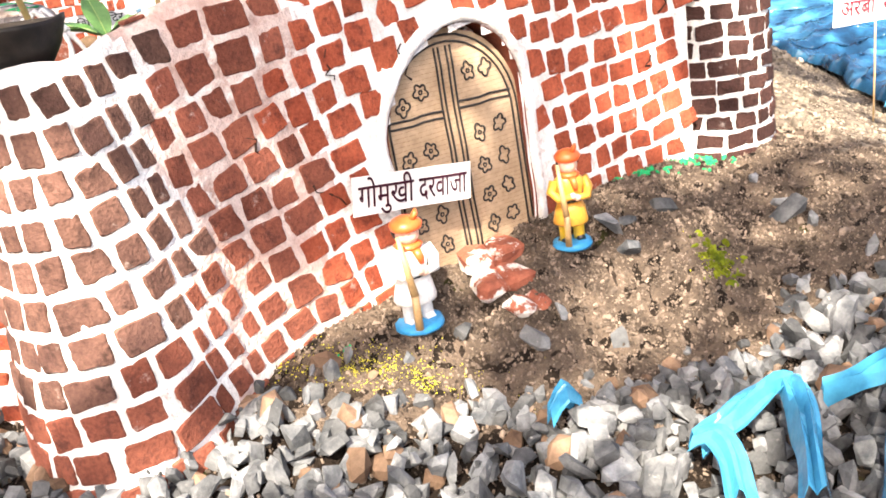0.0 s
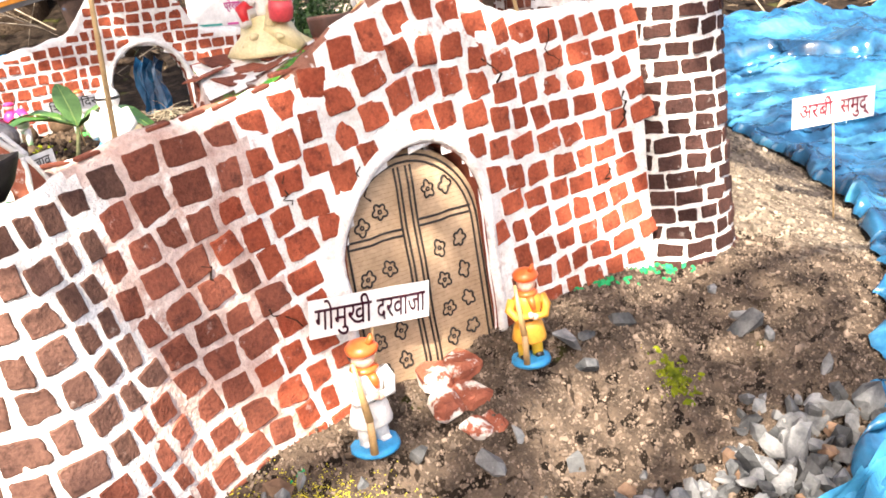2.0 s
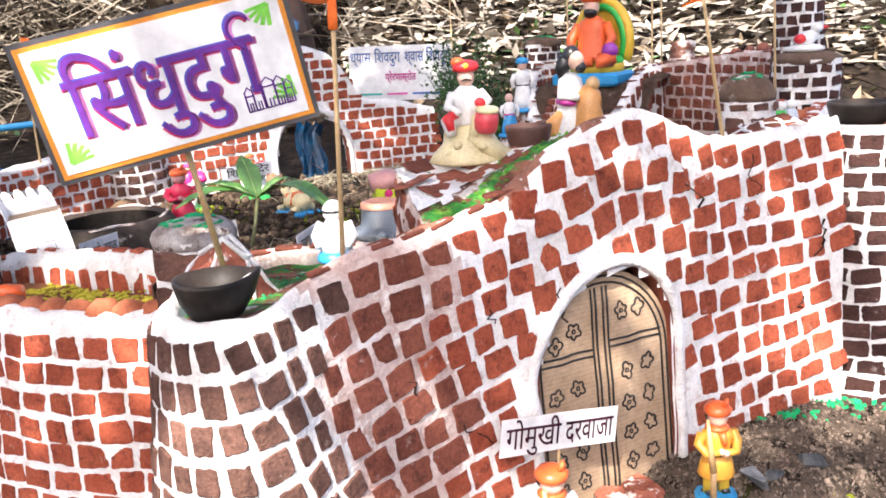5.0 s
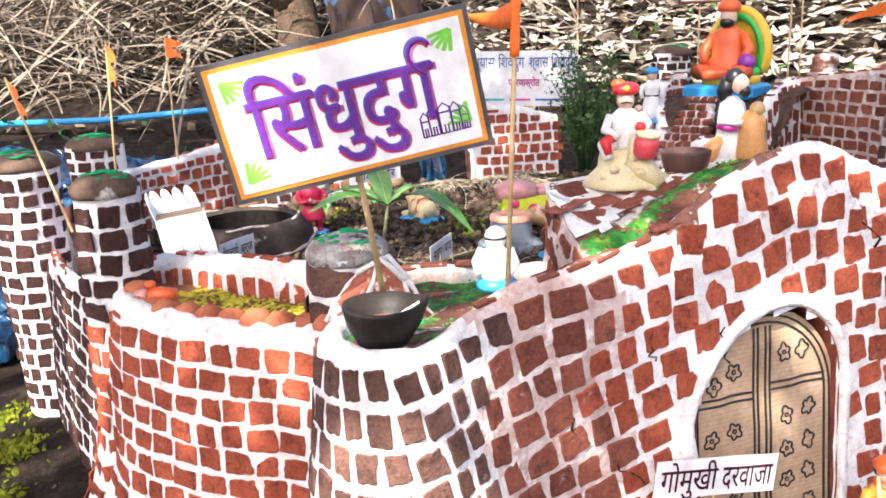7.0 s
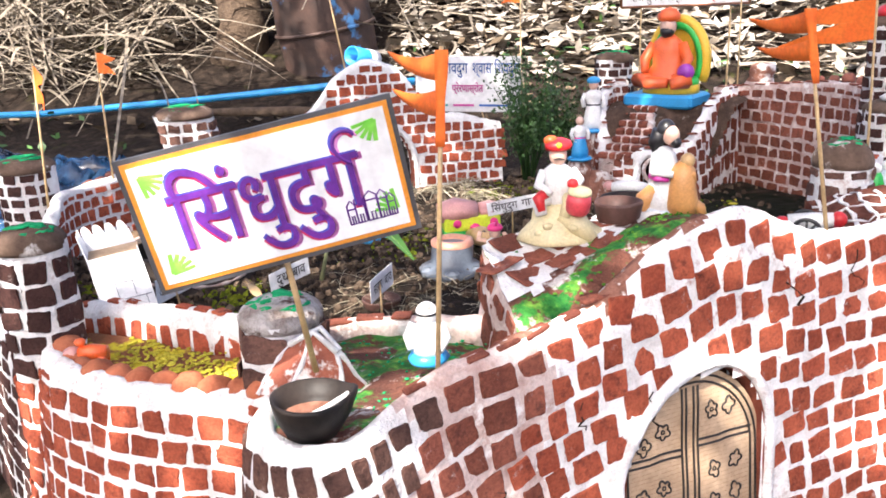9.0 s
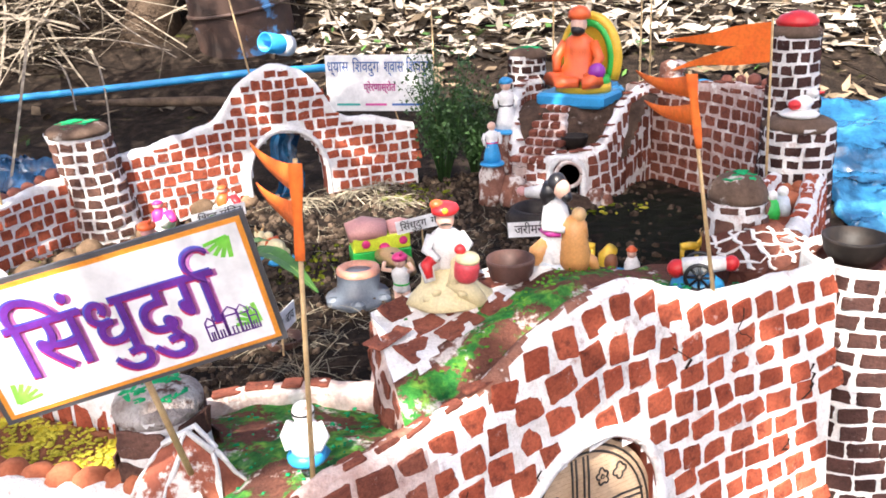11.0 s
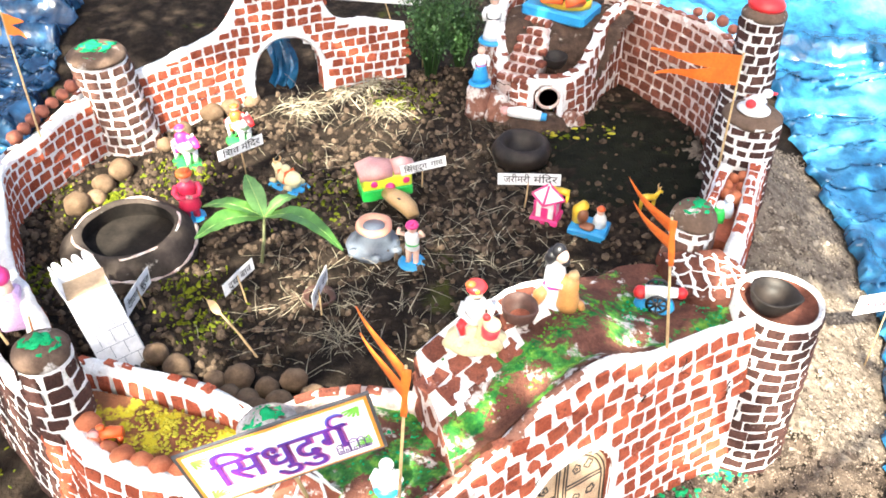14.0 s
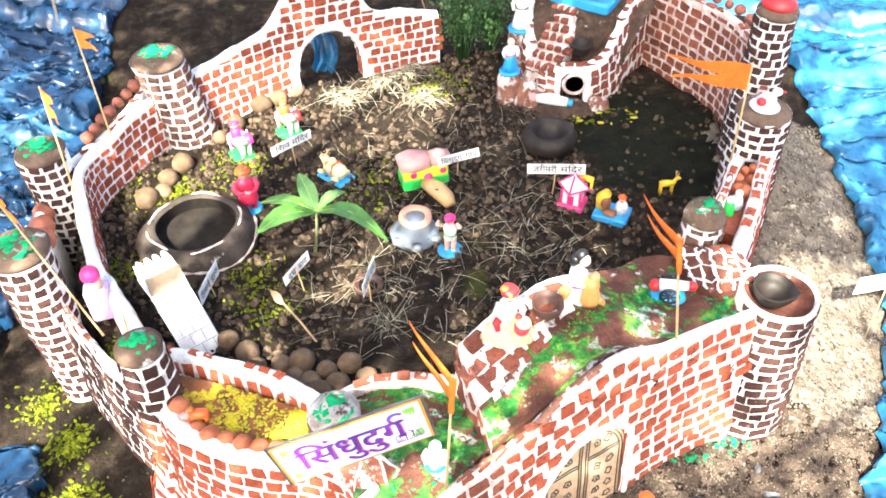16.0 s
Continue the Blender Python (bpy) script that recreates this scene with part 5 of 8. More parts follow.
for y in (-.0185, .0185):
    s = Shape()
    ring = [(.0135 * math.cos(a), y, .0225 + .0135 * math.sin(a)) for a in np.linspace(0, 2 * math.pi, 20)]
    s.tube(ring, .0021, P_BLACK, seg=6)
    for a in np.linspace(0, math.pi, 4, endpoint=False):
        s.tube([(.0135 * math.cos(a), y, .0225 + .0135 * math.sin(a)), (-.0135 * math.cos(a), y, .0225 - .0135 * math.sin(a))], .0014, P_BLACK, seg=5)
    s.ball((0, y, .0225), .004, P_BLACK, seg=8, rings=6)
    part("wheel", s, ob, "black spoked wheel")


# ---- lamps, pots ----
def diya(at, r, h, mat, label, turn=0.0, name="clay_lamp"):
    """A pinched bowl of clay with a spout and a hollow."""
    ob = thing(name, at, turn, label, "clay lamp", "clay oil lamps")
    s, seg = Shape(), 32
    prof = [(.5, 0), (.66, .03), (.9, .45), (1.0, .9), (1.0, 1.0), (.93, 1.0), (.78, .6), (.5, .25), (.02, .2)]
    verts, faces = [], []
    for k, z in prof:
        for i in range(seg):
            a = 2 * math.pi * i / seg
            spout = math.exp(-(math.atan2(math.sin(a), math.cos(a)) / .33) ** 2) * z
            q = r * k * (1 + .22 * spout) * (1 + .02 * math.sin(3 * a))
            verts.append((q * math.cos(a), q * math.sin(a), h * z * (1 + .1 * spout)))
    for j in range(len(prof) - 1):
        for i in range(seg):
            faces.append((j * seg + i, j * seg + (i + 1) % seg, (j + 1) * seg + (i + 1) % seg, (j + 1) * seg + i))
    faces.append(tuple(range(seg - 1, -1, -1)))
    faces.append(tuple((len(prof) - 1) * seg + i for i in range(seg)))
    s.add(verts, faces, mat)
    part("bowl", s, ob)
    return ob


d1 = diya((-.238, .463, .2605), .0228, .024, BLACK_CLAY, "oil-blackened clay lamp on the gate bastion", 20)
s = Shape()
s.tube([(.022, .001, .022), (.008, .003, .013), (-.006, -.004, .011)], [.0016, .002, .0014], PAPER, seg=6)
part("wick", s, d1, "charred cotton wick")
s = Shape()
s.lathe([(.0175, .0128), (.012, .0108), (.001, .0104)], surface("burnt oil crust", (0.1, 0.04, 0.025), (0.28, 0.13, 0.085), 90, 0.6, 0.6, 0.001), seg=24, wobble=.08, closed=False)
part("oil_crust", s, d1, "reddish burnt oil crust")
diya((.219, .790, .3075), .026, .024, BLACK_CLAY, "oil-blackened clay lamp on the corner tower", -30)
diya((-.064, .752, .304), .020, .025, BROWN_CLAY, "brown clay lamp on the gate platform", -40)
diya((-.325, .925, Z(-.325, .925) - .004), .022, .016, BROWN_CLAY, "brown clay lamp half sunk in the soil", -20)
diya((.02, 1.503, .245), .023, .02, BLACK_CLAY, "dark clay lamp set into the shrine steps", -90)
s = Shape()
s.lathe([(.03, 0), (.048, .012), (.051, .03), (.042, .043), (.034, .043), (.03, .03), (.02, .018), (.001, .016)], BLACK_CLAY, seg=28, wobble=.05, closed=False)
solid("stone_mortar", s, (-.04, 1.30, Z(-.04, 1.30)), 0, "round black stone bowl on the soil", "bowl")

wx, wy = -.615, 1.012
ob = thing("buried_pot", (wx, wy, Z(wx, wy)), 0, "large sooty clay pot half buried as a well", "pot")
s = Shape()
s.lathe([(.094, -.03), (.098, .0), (.094, .022), (.08, .036), (.076, .042), (.069, .044), (.064, .04)], POT_CLAY, seg=44, wobble=.07, closed=False)
s.lathe([(.064, .04), (.066, .024), (.072, .0), (.064, -.025), (.001, -.035)], INNER_CLAY, seg=44, wobble=.07, closed=False)
part("pot", s, ob)
s = Shape()
s.lathe([(.072, .014), (.05, .010), (.001, .008)], INNER_CLAY, seg=24, closed=False)
part("bottom", s, ob, "near-black clay inside")
s = Shape()
s.tube([((.0725 * math.cos(a) * (1 + .03 * math.sin(4 * a))), .0725 * math.sin(a) * (1 + .03 * math.sin(4 * a)), .042 + .003 * math.sin(5 * a)) for a in np.linspace(0, 2 * math.pi, 48)], [.0011 + .0011 * abs(math.sin(k * 1.9)) for k in range(48)], WORN_LINE, seg=7)
part("painted_rim", s, ob, "flaking white painted rim")
s = Shape()
s.tube([(.0945 * math.cos(a), .0945 * math.sin(a), .014 + .006 * math.sin(3 * a)) for a in np.linspace(3.4, 6.8, 30)], [.002 + .0012 * math.sin(k * 2.3) for k in range(30)], WORN_LINE, seg=6)
part("painted_band", s, ob, "flaking white band")

# ---- the painted card watch tower ----
ob = thing("card_tower", (-.535, .80, Z(-.535, .80)), 0, "white folded card watchtower with inked bricks, leaning", "card tower")
F1, F2, B1, B2 = (Vector(q) for q in ((-.606, .804, .249), (-.565, .836, .253), (-.627, .838, .249), (-.588, .869, .252)))   # the roof's corners
DN = Vector((.055, -.05, -.092))
loc = Matrix.Translation(Vector((-.535, .80, Z(-.535, .80)))).inverted()


def card_face(p, q, drop, name, mat=PAPER, n=6, label=""):
    return part(name, slab([[loc @ (p.lerp(q, i / n) + drop * (j / n)) for i in range(n + 1)] for j in range(n + 1)], .0012, mat), ob, label)


card_face(F1, F2, DN, "front")
card_face(B2, B1, DN * .9, "back")
card_face(F2, B2, DN * .95, "side")
card_face(B1, F1, DN * .95, "side")
card_face(F1 - Vector((0, 0, .001)), F2 - Vector((0, 0, .001)), (B1 - F1) * .97, "roof", CARDBOARD, 6, "bare brown cardboard roof with a slit")
UP = Vector((-.008, .004, .014))
for p, q, n in ((B1, B2, 4), (F1, B1, 3)):
    card_face(p, q, UP, "battlement_strip")
    for k in range(n):
        c = p.lerp(q, (k + .5) / n) + UP
        d = (q - p).normalized() * ((q - p).length / n * .42)
        s = slab([[loc @ (c + d * (i / 4 - .5) * 2 * math.sqrt(max(.0, 1 - (j / 4) ** 2 * .9)) + UP.normalized() * (.011 * j / 4)) for i in range(5)] for j in range(5)], .0012, PAPER)
        part("merlon", s, ob, "rounded white battlement")
s = Shape()
x = F2 - F1
nrm = DN.cross(x).normalized()
nrm = nrm if nrm.y < 0 else -nrm
for r in range(6):
    s.tube([loc @ (F1 + DN * (.12 + r * .16) + x * c + nrm * .0011) for c in (.03, .5, .97)], .00035, P_GREY, seg=4)
    for c in range(3):
        u = .2 + c * .33 + (.16 if r % 2 else 0)
        if u < .97 and r < 5:
            s.tube([loc @ (F1 + DN * (.12 + r * .16) + x * u + nrm * .0011), loc @ (F1 + DN * (.26 + r * .16) + x * u + nrm * .0011)], .00035, P_GREY, seg=4)
part("inked_bricks", s, ob, "faint grey inked brick lines")

# ---- signs inside ----
SIGN_INK = INK
sign("name_sign", "small white paper sign lettered in black on a stick", (-.522, 1.172, .238), (-.464, 1.229, .24), .019, (-.497, 1.222, .155), [("िशव", -.22, .36), ("मंिदर", .22, .42)], SIGN_INK, .016)
sign("name_sign", "small white paper sign lettered in black on a stick", (-.235, 1.178, .222), (-.165, 1.20, .232), .019, (-.204, 1.207, .15), [("िसंधुदुग", -.17, .5), ("गाव", .3, .28)], SIGN_INK, .015)
sign("name_sign", "small white paper sign lettered in black on a stick", (-.082, 1.172, .221), (.016, 1.168, .226), .021, (-.037, 1.165, .15), [("जरीमरी", -.2, .42), ("मंिदर", .26, .38)], SIGN_INK, .018)
sign("name_sign", "small tilted white paper sign lettered in black", (-.562, .853, .211), (-.557, .926, .207), .028, (-.554, .889, .155), [("टेहळणी", -.22, .44), ("बुरुज", .26, .36)], SIGN_INK, .016)
sign("name_sign", "small tilted white paper sign lettered in black", (-.445, .895, .207), (-.418, .95, .212), .021, (-.419, .906, .155), [("दुध", -.2, .3), ("बाव", .22, .34)], SIGN_INK, .017)
sign("name_sign", "small white paper sign seen edge-on beside dry grass", (-.325, .885, .205), (-.316, .948, .207), .026, (-.314, .886, .155), [("साखर", -.2, .38), ("बाव", .26, .32)], SIGN_INK, .016)
ob = thing("arrow_stick", (0, 0, 0), 0, "pale twig with a dry leaf arrowhead stuck in soil", "twig")
s = Shape()
s.tube([(-.375, .80, .16), (-.41, .832, .18), (-.44, .855, .196)], [.0017, .0015, .0013], STICK, seg=6)
part("twig", s, ob)
part("leaf", slab([[(-.437 - .026 * q, .852 + .018 * q + w * .009 * math.sin(math.pi * min(1, q * 1.15 + .05)), .196 + .012 * q) for q in np.linspace(0, 1, 7)] for w in (-1, 0, 1)], .0008, STICK), ob, "dry pointed leaf")
SEA_INK = surface("faded maroon ink", (0.3, 0.03, 0.06), (0.42, 0.06, 0.1), 60, 0.6, 0)
SEA_L, SEA_R, SEA_FOOT = (.425, .975, .172), (.535, 1.005, .172), (.492, 1.0, -.02)
sign("sea_sign", "white paper sign with maroon lettering on a tall stick", SEA_L, SEA_R, .036, SEA_FOOT, [("अरबी", -.22, .4), ("समुद्", .25, .36)], SEA_INK, .026)
BLUE_INK = surface("blue ink", (0.03, 0.1, 0.4), (0.06, 0.2, 0.55), 60, 0.6, 0)
PINK_INK = surface("pink ink", (0.6, 0.05, 0.3), (0.7, 0.12, 0.4), 60, 0.6, 0)
TEAL_INK = surface("teal ink", (0.02, 0.35, 0.3), (0.05, 0.45, 0.4), 60, 0.6, 0)
ob = sign("motto_sign", "white paper sign with blue and pink handwriting", (-.440, 1.675, .392), (-.234, 1.665, .388), .105, (-.26, 1.672, .1), [("ध्यास", -.38, .2), ("िशवदुग", -.12, .25), ("श्वास", .14, .18), ("िशवदुग", .37, .23)], BLUE_INK, .03, drop=.03)
m, w, h = plane_of((-.440, 1.675, .392), (-.234, 1.665, .388), (-.440, 1.675, .287))
lettering(ob, "प्रेरणास्रोत", .02, PINK_INK, m @ Matrix.Translation((0, -.008, .0013)), width=.3 * w, bold=.0005)
for dx, wd, ink in ((-.3, .22, TEAL_INK), (-.04, .2, PINK_INK), (.26, .3, BLUE_INK)):
    part("ink_bar", slab([[m @ Vector(((dx + wd * (i / 4 - .5)) * w, -.034 - .004 * (j - .5) - .006, .0013)) for i in range(5)] for j in (0, 1)], .0003, ink), ob, "thin bar of coloured ink")
ob = thing("slogan_sign", (0, 0, 0), 0, "long white sign board with small red lettering on two sticks", "toy sign", "name signs")
tl, tr, bl = (-.048, 1.79, .567), (.19, 1.78, .567), (-.048, 1.79, .467)
m, w, h = plane_of(tl, tr, bl)
part("card", slab([[m @ Vector((w * (i / 4 - .5), h * (.5 - j / 2), 0)) for i in range(5)] for j in range(3)], .001, PAPER), ob)
for dx in (-.34, .36):
    s = Shape()
    s.tube([m @ Vector((dx * w, h * .4, -.003)), m @ Vector((dx * w, -.27, -.01)), m @ Vector((dx * w, -.43, -.012))], .0018, STICK, seg=6)
    part("stick", s, ob, "thin bamboo stick")
lettering(ob, "राजे तुमचे कार्य आम्हा", .026, INK, m @ Matrix.Translation((-.12 * w, -h * .32, .0014)), width=.6 * w)
lettering(ob, "प्रेरणादायी", .026, P_RED, m @ Matrix.Translation((.32 * w, -h * .32, .0014)), width=.27 * w)
s = Shape()
for q0, q1 in (((-.5, -.5), (.5, -.5)), ((-.5, .5), (.5, .5)), ((-.5, -.5), (-.5, .5)), ((.5, -.5), (.5, .5))):
    s.tube([m @ Vector((q0[0] * w, q0[1] * h, .0008)), m @ Vector((q1[0] * w, q1[1] * h, .0008))], .0028, P_BROWN, seg=5)
part("border", s, ob, "dark brown border")

# ---- the big name board ----
P_AMBER = paint("amber poster paint", (0.78, 0.3, 0.04))
TAPE = surface("dark grey tape", (0.05, 0.05, 0.055), (0.1, 0.1, 0.11), 30, 0.45, 0.1, 0.0004)
TL, TR, BR, BL = (-.338, .462, .419), (-.193, .512, .448), (-.182, .524, .366), (-.328, .474, .338)
m, w, h = plane_of(TL, TR, BL)
ob = thing("name_board", (0, 0, 0), 0, "white board lettered in purple with orange and grey borders", "toy sign", "name signs")


def board(x, y, z):
    return m @ Vector((x * w, y * h, z))


part("board", slab([[board(i / 4 - .5, .5 - j / 4, 0) for i in range(5)] for j in range(5)], .002, TAPE), ob, "board edged in grey tape")
part("orange_border", slab([[board((i / 4 - .5) * .962, (.5 - j / 4) * .93, .0013) for i in range(5)] for j in range(5)], .0006, P_AMBER), ob, "orange border")
part("white_field", slab([[board((i / 4 - .5) * .925, (.5 - j / 4) * .865, .0018) for i in range(5)] for j in range(5)], .0006, PAPER), ob, "white paper field")
W_PURPLE = surface("deep purple ink", (0.09, 0.015, 0.2), (0.17, 0.03, 0.32), 40, 0.5, 0)
W_BLUE = surface("blue brush ink", (0.05, 0.06, 0.38), (0.1, 0.1, 0.5), 40, 0.5, 0)
W_PINK = surface("pink brush ink", (0.7, 0.2, 0.55), (0.8, 0.35, 0.7), 40, 0.5, 0)
W_RED = surface("crimson brush ink", (0.5, 0.02, 0.1), (0.6, 0.05, 0.16), 40, 0.5, 0)
for ink, dx, dy, lift, bold in ((W_PINK, .012, -.016, .0022, .0003), (W_RED, -.006, -.014, .0025, 0), (W_BLUE, -.006, .012, .0028, 0), (W_PURPLE, 0, 0, .0031, 0)):
    lettering(ob, "िसंधुदुग", .052, ink, m @ Matrix.Translation((dx * w - .015 * w, dy * h - .002, lift)), width=.70 * w, bold=bold, extrude=.0)
    s = Shape()
    hook = spline([(.302, .10), (.27, .16), (.252, .235), (.264, .305), (.296, .335), (.326, .318), (.336, .285)], .008)[1]
    s.tube([board(x + dx, y + dy, lift - .0009) for x, y in hook], [.0014] * (len(hook) - 2) + [.0011, .0006], ink, seg=7)
    part("lettering", s, ob)
LEAF_INK = surface("leaf green ink", (0.1, 0.5, 0.03), (0.3, 0.7, 0.1), 40, 0.5, 0)
for cx, cy, sx, sy in ((-.43, .36, 1, -1), (.42, .36, -1, -1), (-.43, -.36, 1, 1), (.43, -.3, -1, 1)):
    for k in range(5):
        ang = .15 + k * .33
        s = slab([[board(cx + sx * math.cos(ang) * q * .085 + e * .008 * math.sin(ang), cy + sy * math.sin(ang) * q * .15 - e * .012 * math.cos(ang) * sx * sy, .0023 + .00002 * k) for q in (0, .35, .7, 1)] for e in (-1, 1)], .0002, LEAF_INK)
        part("corner_leaf", s, ob, "bright green painted leaf")
FORT_LINE = [(.245, .03, .16), (.275, .035, .19), (.315, .045, .2), (.362, .035, .19), (.395, .03, .15)]
for x0, wd, hi in FORT_LINE:
    s = Shape()
    y0, y1 = -.34, -.36 + hi
    s.tube([board(x0, y0, .0023), board(x0, y1, .0023), board(x0 + wd * .5, y1 + .035, .0023), board(x0 + wd, y1, .0023), board(x0 + wd, y0, .0023), board(x0, y0, .0023)], .00055, W_PURPLE, seg=4)
    s.tube([board(x0, y1 - .03, .0023), board(x0 + wd, y1 - .03, .0023)], .0005, W_PURPLE, seg=4)
    s.tube([board(x0 + wd * .35, y0, .0023), board(x0 + wd * .35, y0 + .06, .0023), board(x0 + wd * .65, y0 + .06, .0023), board(x0 + wd * .65, y0, .0023)], .0005, W_PURPLE, seg=4)
    part("fort_drawing", s, ob, "purple line drawing of a fort tower")
s = Shape()
s.tube([(-.263, .541, .262), (-.262, .518, .32), (-.262, .497, .375)], [.0022, .002, .002], STICK, seg=7)
part("stick", s, ob, "bamboo stick")


WEDGE_CLAY = surface("red clay splashed with white", (0.22, 0.065, 0.042), (0.36, 0.12, 0.075), 40, 0.9, 0.6, 0.002, spots=(0.72, 0.67, 0.63), spot_scale=44, spot_at=(0.54, 0.6))


def clay_wedge():
    """A broken piece of painted wall standing on its edge."""
    ob = thing("clay_wedge", (-.268, .552, .244), 0, "broken red clay wedge edged white behind the lamp", "clay lump")
    ring = [(-.038, -.014), (-.012, -.026), (.026, -.018), (.034, .008), (.008, .022), (-.03, .018)]
    tips = [(-.012, .004, .030), (.002, .006, .040), (.012, .004, .026)]
    low = [Vector((x, y, 0)) for x, y in ring]
    high = [Vector(tips[k]) + Vector((x, y, 0)) * .14 for (x, y), k in zip(ring, (0, 1, 2, 2, 1, 0))]
    s = Shape()
    verts, n = [], 5
    for j in range(n + 1):
        for k in range(6):
            for f in (0, .25, .5, .75):
                a, b = low[k].lerp(high[k], j / n), low[(k + 1) % 6].lerp(high[(k + 1) % 6], j / n)
                q = a.lerp(b, f)
                verts.append(q + Vector(noise.noise_vector(q * 70)) * .003)
    c = 24
    faces = [(j * c + i, j * c + (i + 1) % c, (j + 1) * c + (i + 1) % c, (j + 1) * c + i) for j in range(n) for i in range(c)] + [tuple(n * c + i for i in range(c))]
    s.add(verts, faces, WEDGE_CLAY)
    part("body", s, ob)
    s = Shape()
    for k in (0, 1, 2, 3):
        pts = [low[k].lerp(high[k], q) + Vector(noise.noise_vector(low[k].lerp(high[k], q) * 70)) * .003 for q in np.linspace(0, 1, 8)]
        s.tube(pts, [.0014 + .0014 * noise.noise(q * 120) for q in pts], WHITE_LINE, seg=7)
    pts = [v + Vector((0, 0, .0005)) for v in high + high[:1]]
    s.tube(pts, .0022, WHITE_LINE, seg=7)
    part("white_edge", s, ob, "white painted edges")


clay_wedge()

# ---- flags ----
pennant("pennant", (-.174, .513, .275), (-.165, .518, .468), (-.55, .83, .0), .085, .032, -.004, "forked saffron flag on the front wall", seed=.5, slim=True)
pennant("pennant", (.091, .706, .31), (.066, .712, .478), (-.35, .93, -.05), .085, .032, -.002, "forked saffron flag over the gate wall", seed=2.0, slim=True)
pennant("pennant", (.228, 1.096, .25), (.212, 1.07, .479), (-.86, .45, -.1), .12, .044, .006, "large forked saffron flag beside the round tower", seed=1.2)
pennant("pennant", (-.785, 1.15, .25), (-.814, 1.20, .441), (.9, -.1, -.05), .034, .03, .004, "small saffron flag on the west wall", wave=.003)
pennant("pennant", (-.803, 1.02, .24), (-.80, 1.035, .435), (.85, -.2, -.2), .017, .045, .012, "small saffron flag hanging limp on its stick", wave=.003)
pennant("pennant", (-.661, .752, .225), (-.80, .845, .40), (.8, -.3, -.1), .016, .05, .012, "small saffron flag on a slanting stick", wave=.003)
pennant("pennant", (-.605, .72, .22), (-.61, .735, .285), (.1, -.2, -.1), .014, .05, .014, "short saffron flag beside the slim tower", wave=.002)
pennant("pennant", (-.525, 1.50, .37), (-.56, 1.52, .545), (-.95, .1, .05), .09, .035, .004, "forked saffron flag over the back gate", seed=3)
pennant("pennant", (-.24, 1.72, .1), (-.238, 1.72, .52), (-.9, -.2, 0), .04, .035, .004, "saffron flag behind the paper sign", seed=4)
pennant("pennant", (.17, 1.72, .1), (.165, 1.72, .56), (-.9, -.2, 0), .06, .035, .004, "saffron flag behind the shrine wall", seed=5)

# ---- figures on walls ----
s = Shape()
M = Matrix.Scale(.043, 4)
s.lathe([(.3, 0), (.32, .05), (.26, .16)], P_BLUE, M, 18, wobble=.15)
s.lathe([(.24, .12), (.25, .3), (.2, .55), (.12, .66)], P_WHITE, M, 18, wobble=.1)
s.ball((0, 0, .78), (.17, .17, .18), P_WHITE, M, 14, 10)
s.lathe([(.172, .77), (.178, .79), (.172, .81)], P_BLACK, M, 16)
s.ball((.02, -.08, .88), (.08, .06, .06), P_ROSE, M, 10, 6)
for x in (-1, 1):
    s.tube([(x * .2, 0, .6), (x * .3, -.05, .4), (x * .22, -.18, .25)], [.08, .08, .06], P_WHITE, M, 8)
solid("seated_figurine", s, (-.188, .552, .268), 0, "white toy figure in cap seated on blue base", "figurine")
s = Shape()
s.box((0, 0, .03), (.034, .03, .06), P_LILAC, bevel=.004)
s.tube([(0, 0, .055), (0, 0, .075)], [.013, .011], P_SKIN, seg=10)
s.ball((0, 0, .083), .014, P_PINK, seg=12, rings=8)
solid("lilac_figurine", s, (-.703, .835, .175), 20, "lilac toy bust with bright pink turban on terrace", "figurine")
s = Shape()
s.lathe([(.024, 0), (.028, .005), (.022, .010), (.01, .013)], P_WHITE, seg=20, wobble=.15)
s.tube([(-.014, 0, .014), (0, 0, .022), (.012, 0, .03)], [.012, .014, .009], P_WHITE, seg=12)
s.ball((.014, 0, .04), .009, P_WHITE)
s.tube([(.02, 0, .04), (.03, 0, .04)], [.004, .002], P_RED, seg=8)
s.ball((-.012, -.01, .022), .009, P_RED)
s.bm.transform(Matrix.Diagonal((.85, .85, .7, 1)))
solid("bird_figurine", s, (.274, 1.15, .359), 0, "white toy bird with red markings on the tower", "figurine")
s = Shape()
s.lathe([(.026, 0), (.028, .006), (.022, .014), (.008, .019), (.001, .02)], P_RED, seg=18, wobble=.08)
solid("red_lamp_lid", s, (.305, 1.30, .451), 0, "red painted clay lid on the tall tower", "clay lid")
for x, y, z, mat, lab in ((.204, .985, .283, P_GREEN, "green"), (.219, 1.0, .283, P_MIST, "pale blue")):
    s = Shape()
    s.lathe([(.010, 0), (.011, .008), (.008, .018), (.005, .022)], mat, seg=12, wobble=.2)
    s.ball((0, 0, .026), .006, P_WHITE)
    solid("little_figurine", s, (x, y, z), 0, f"tiny {lab} toy figure on the east terrace", "figurine")


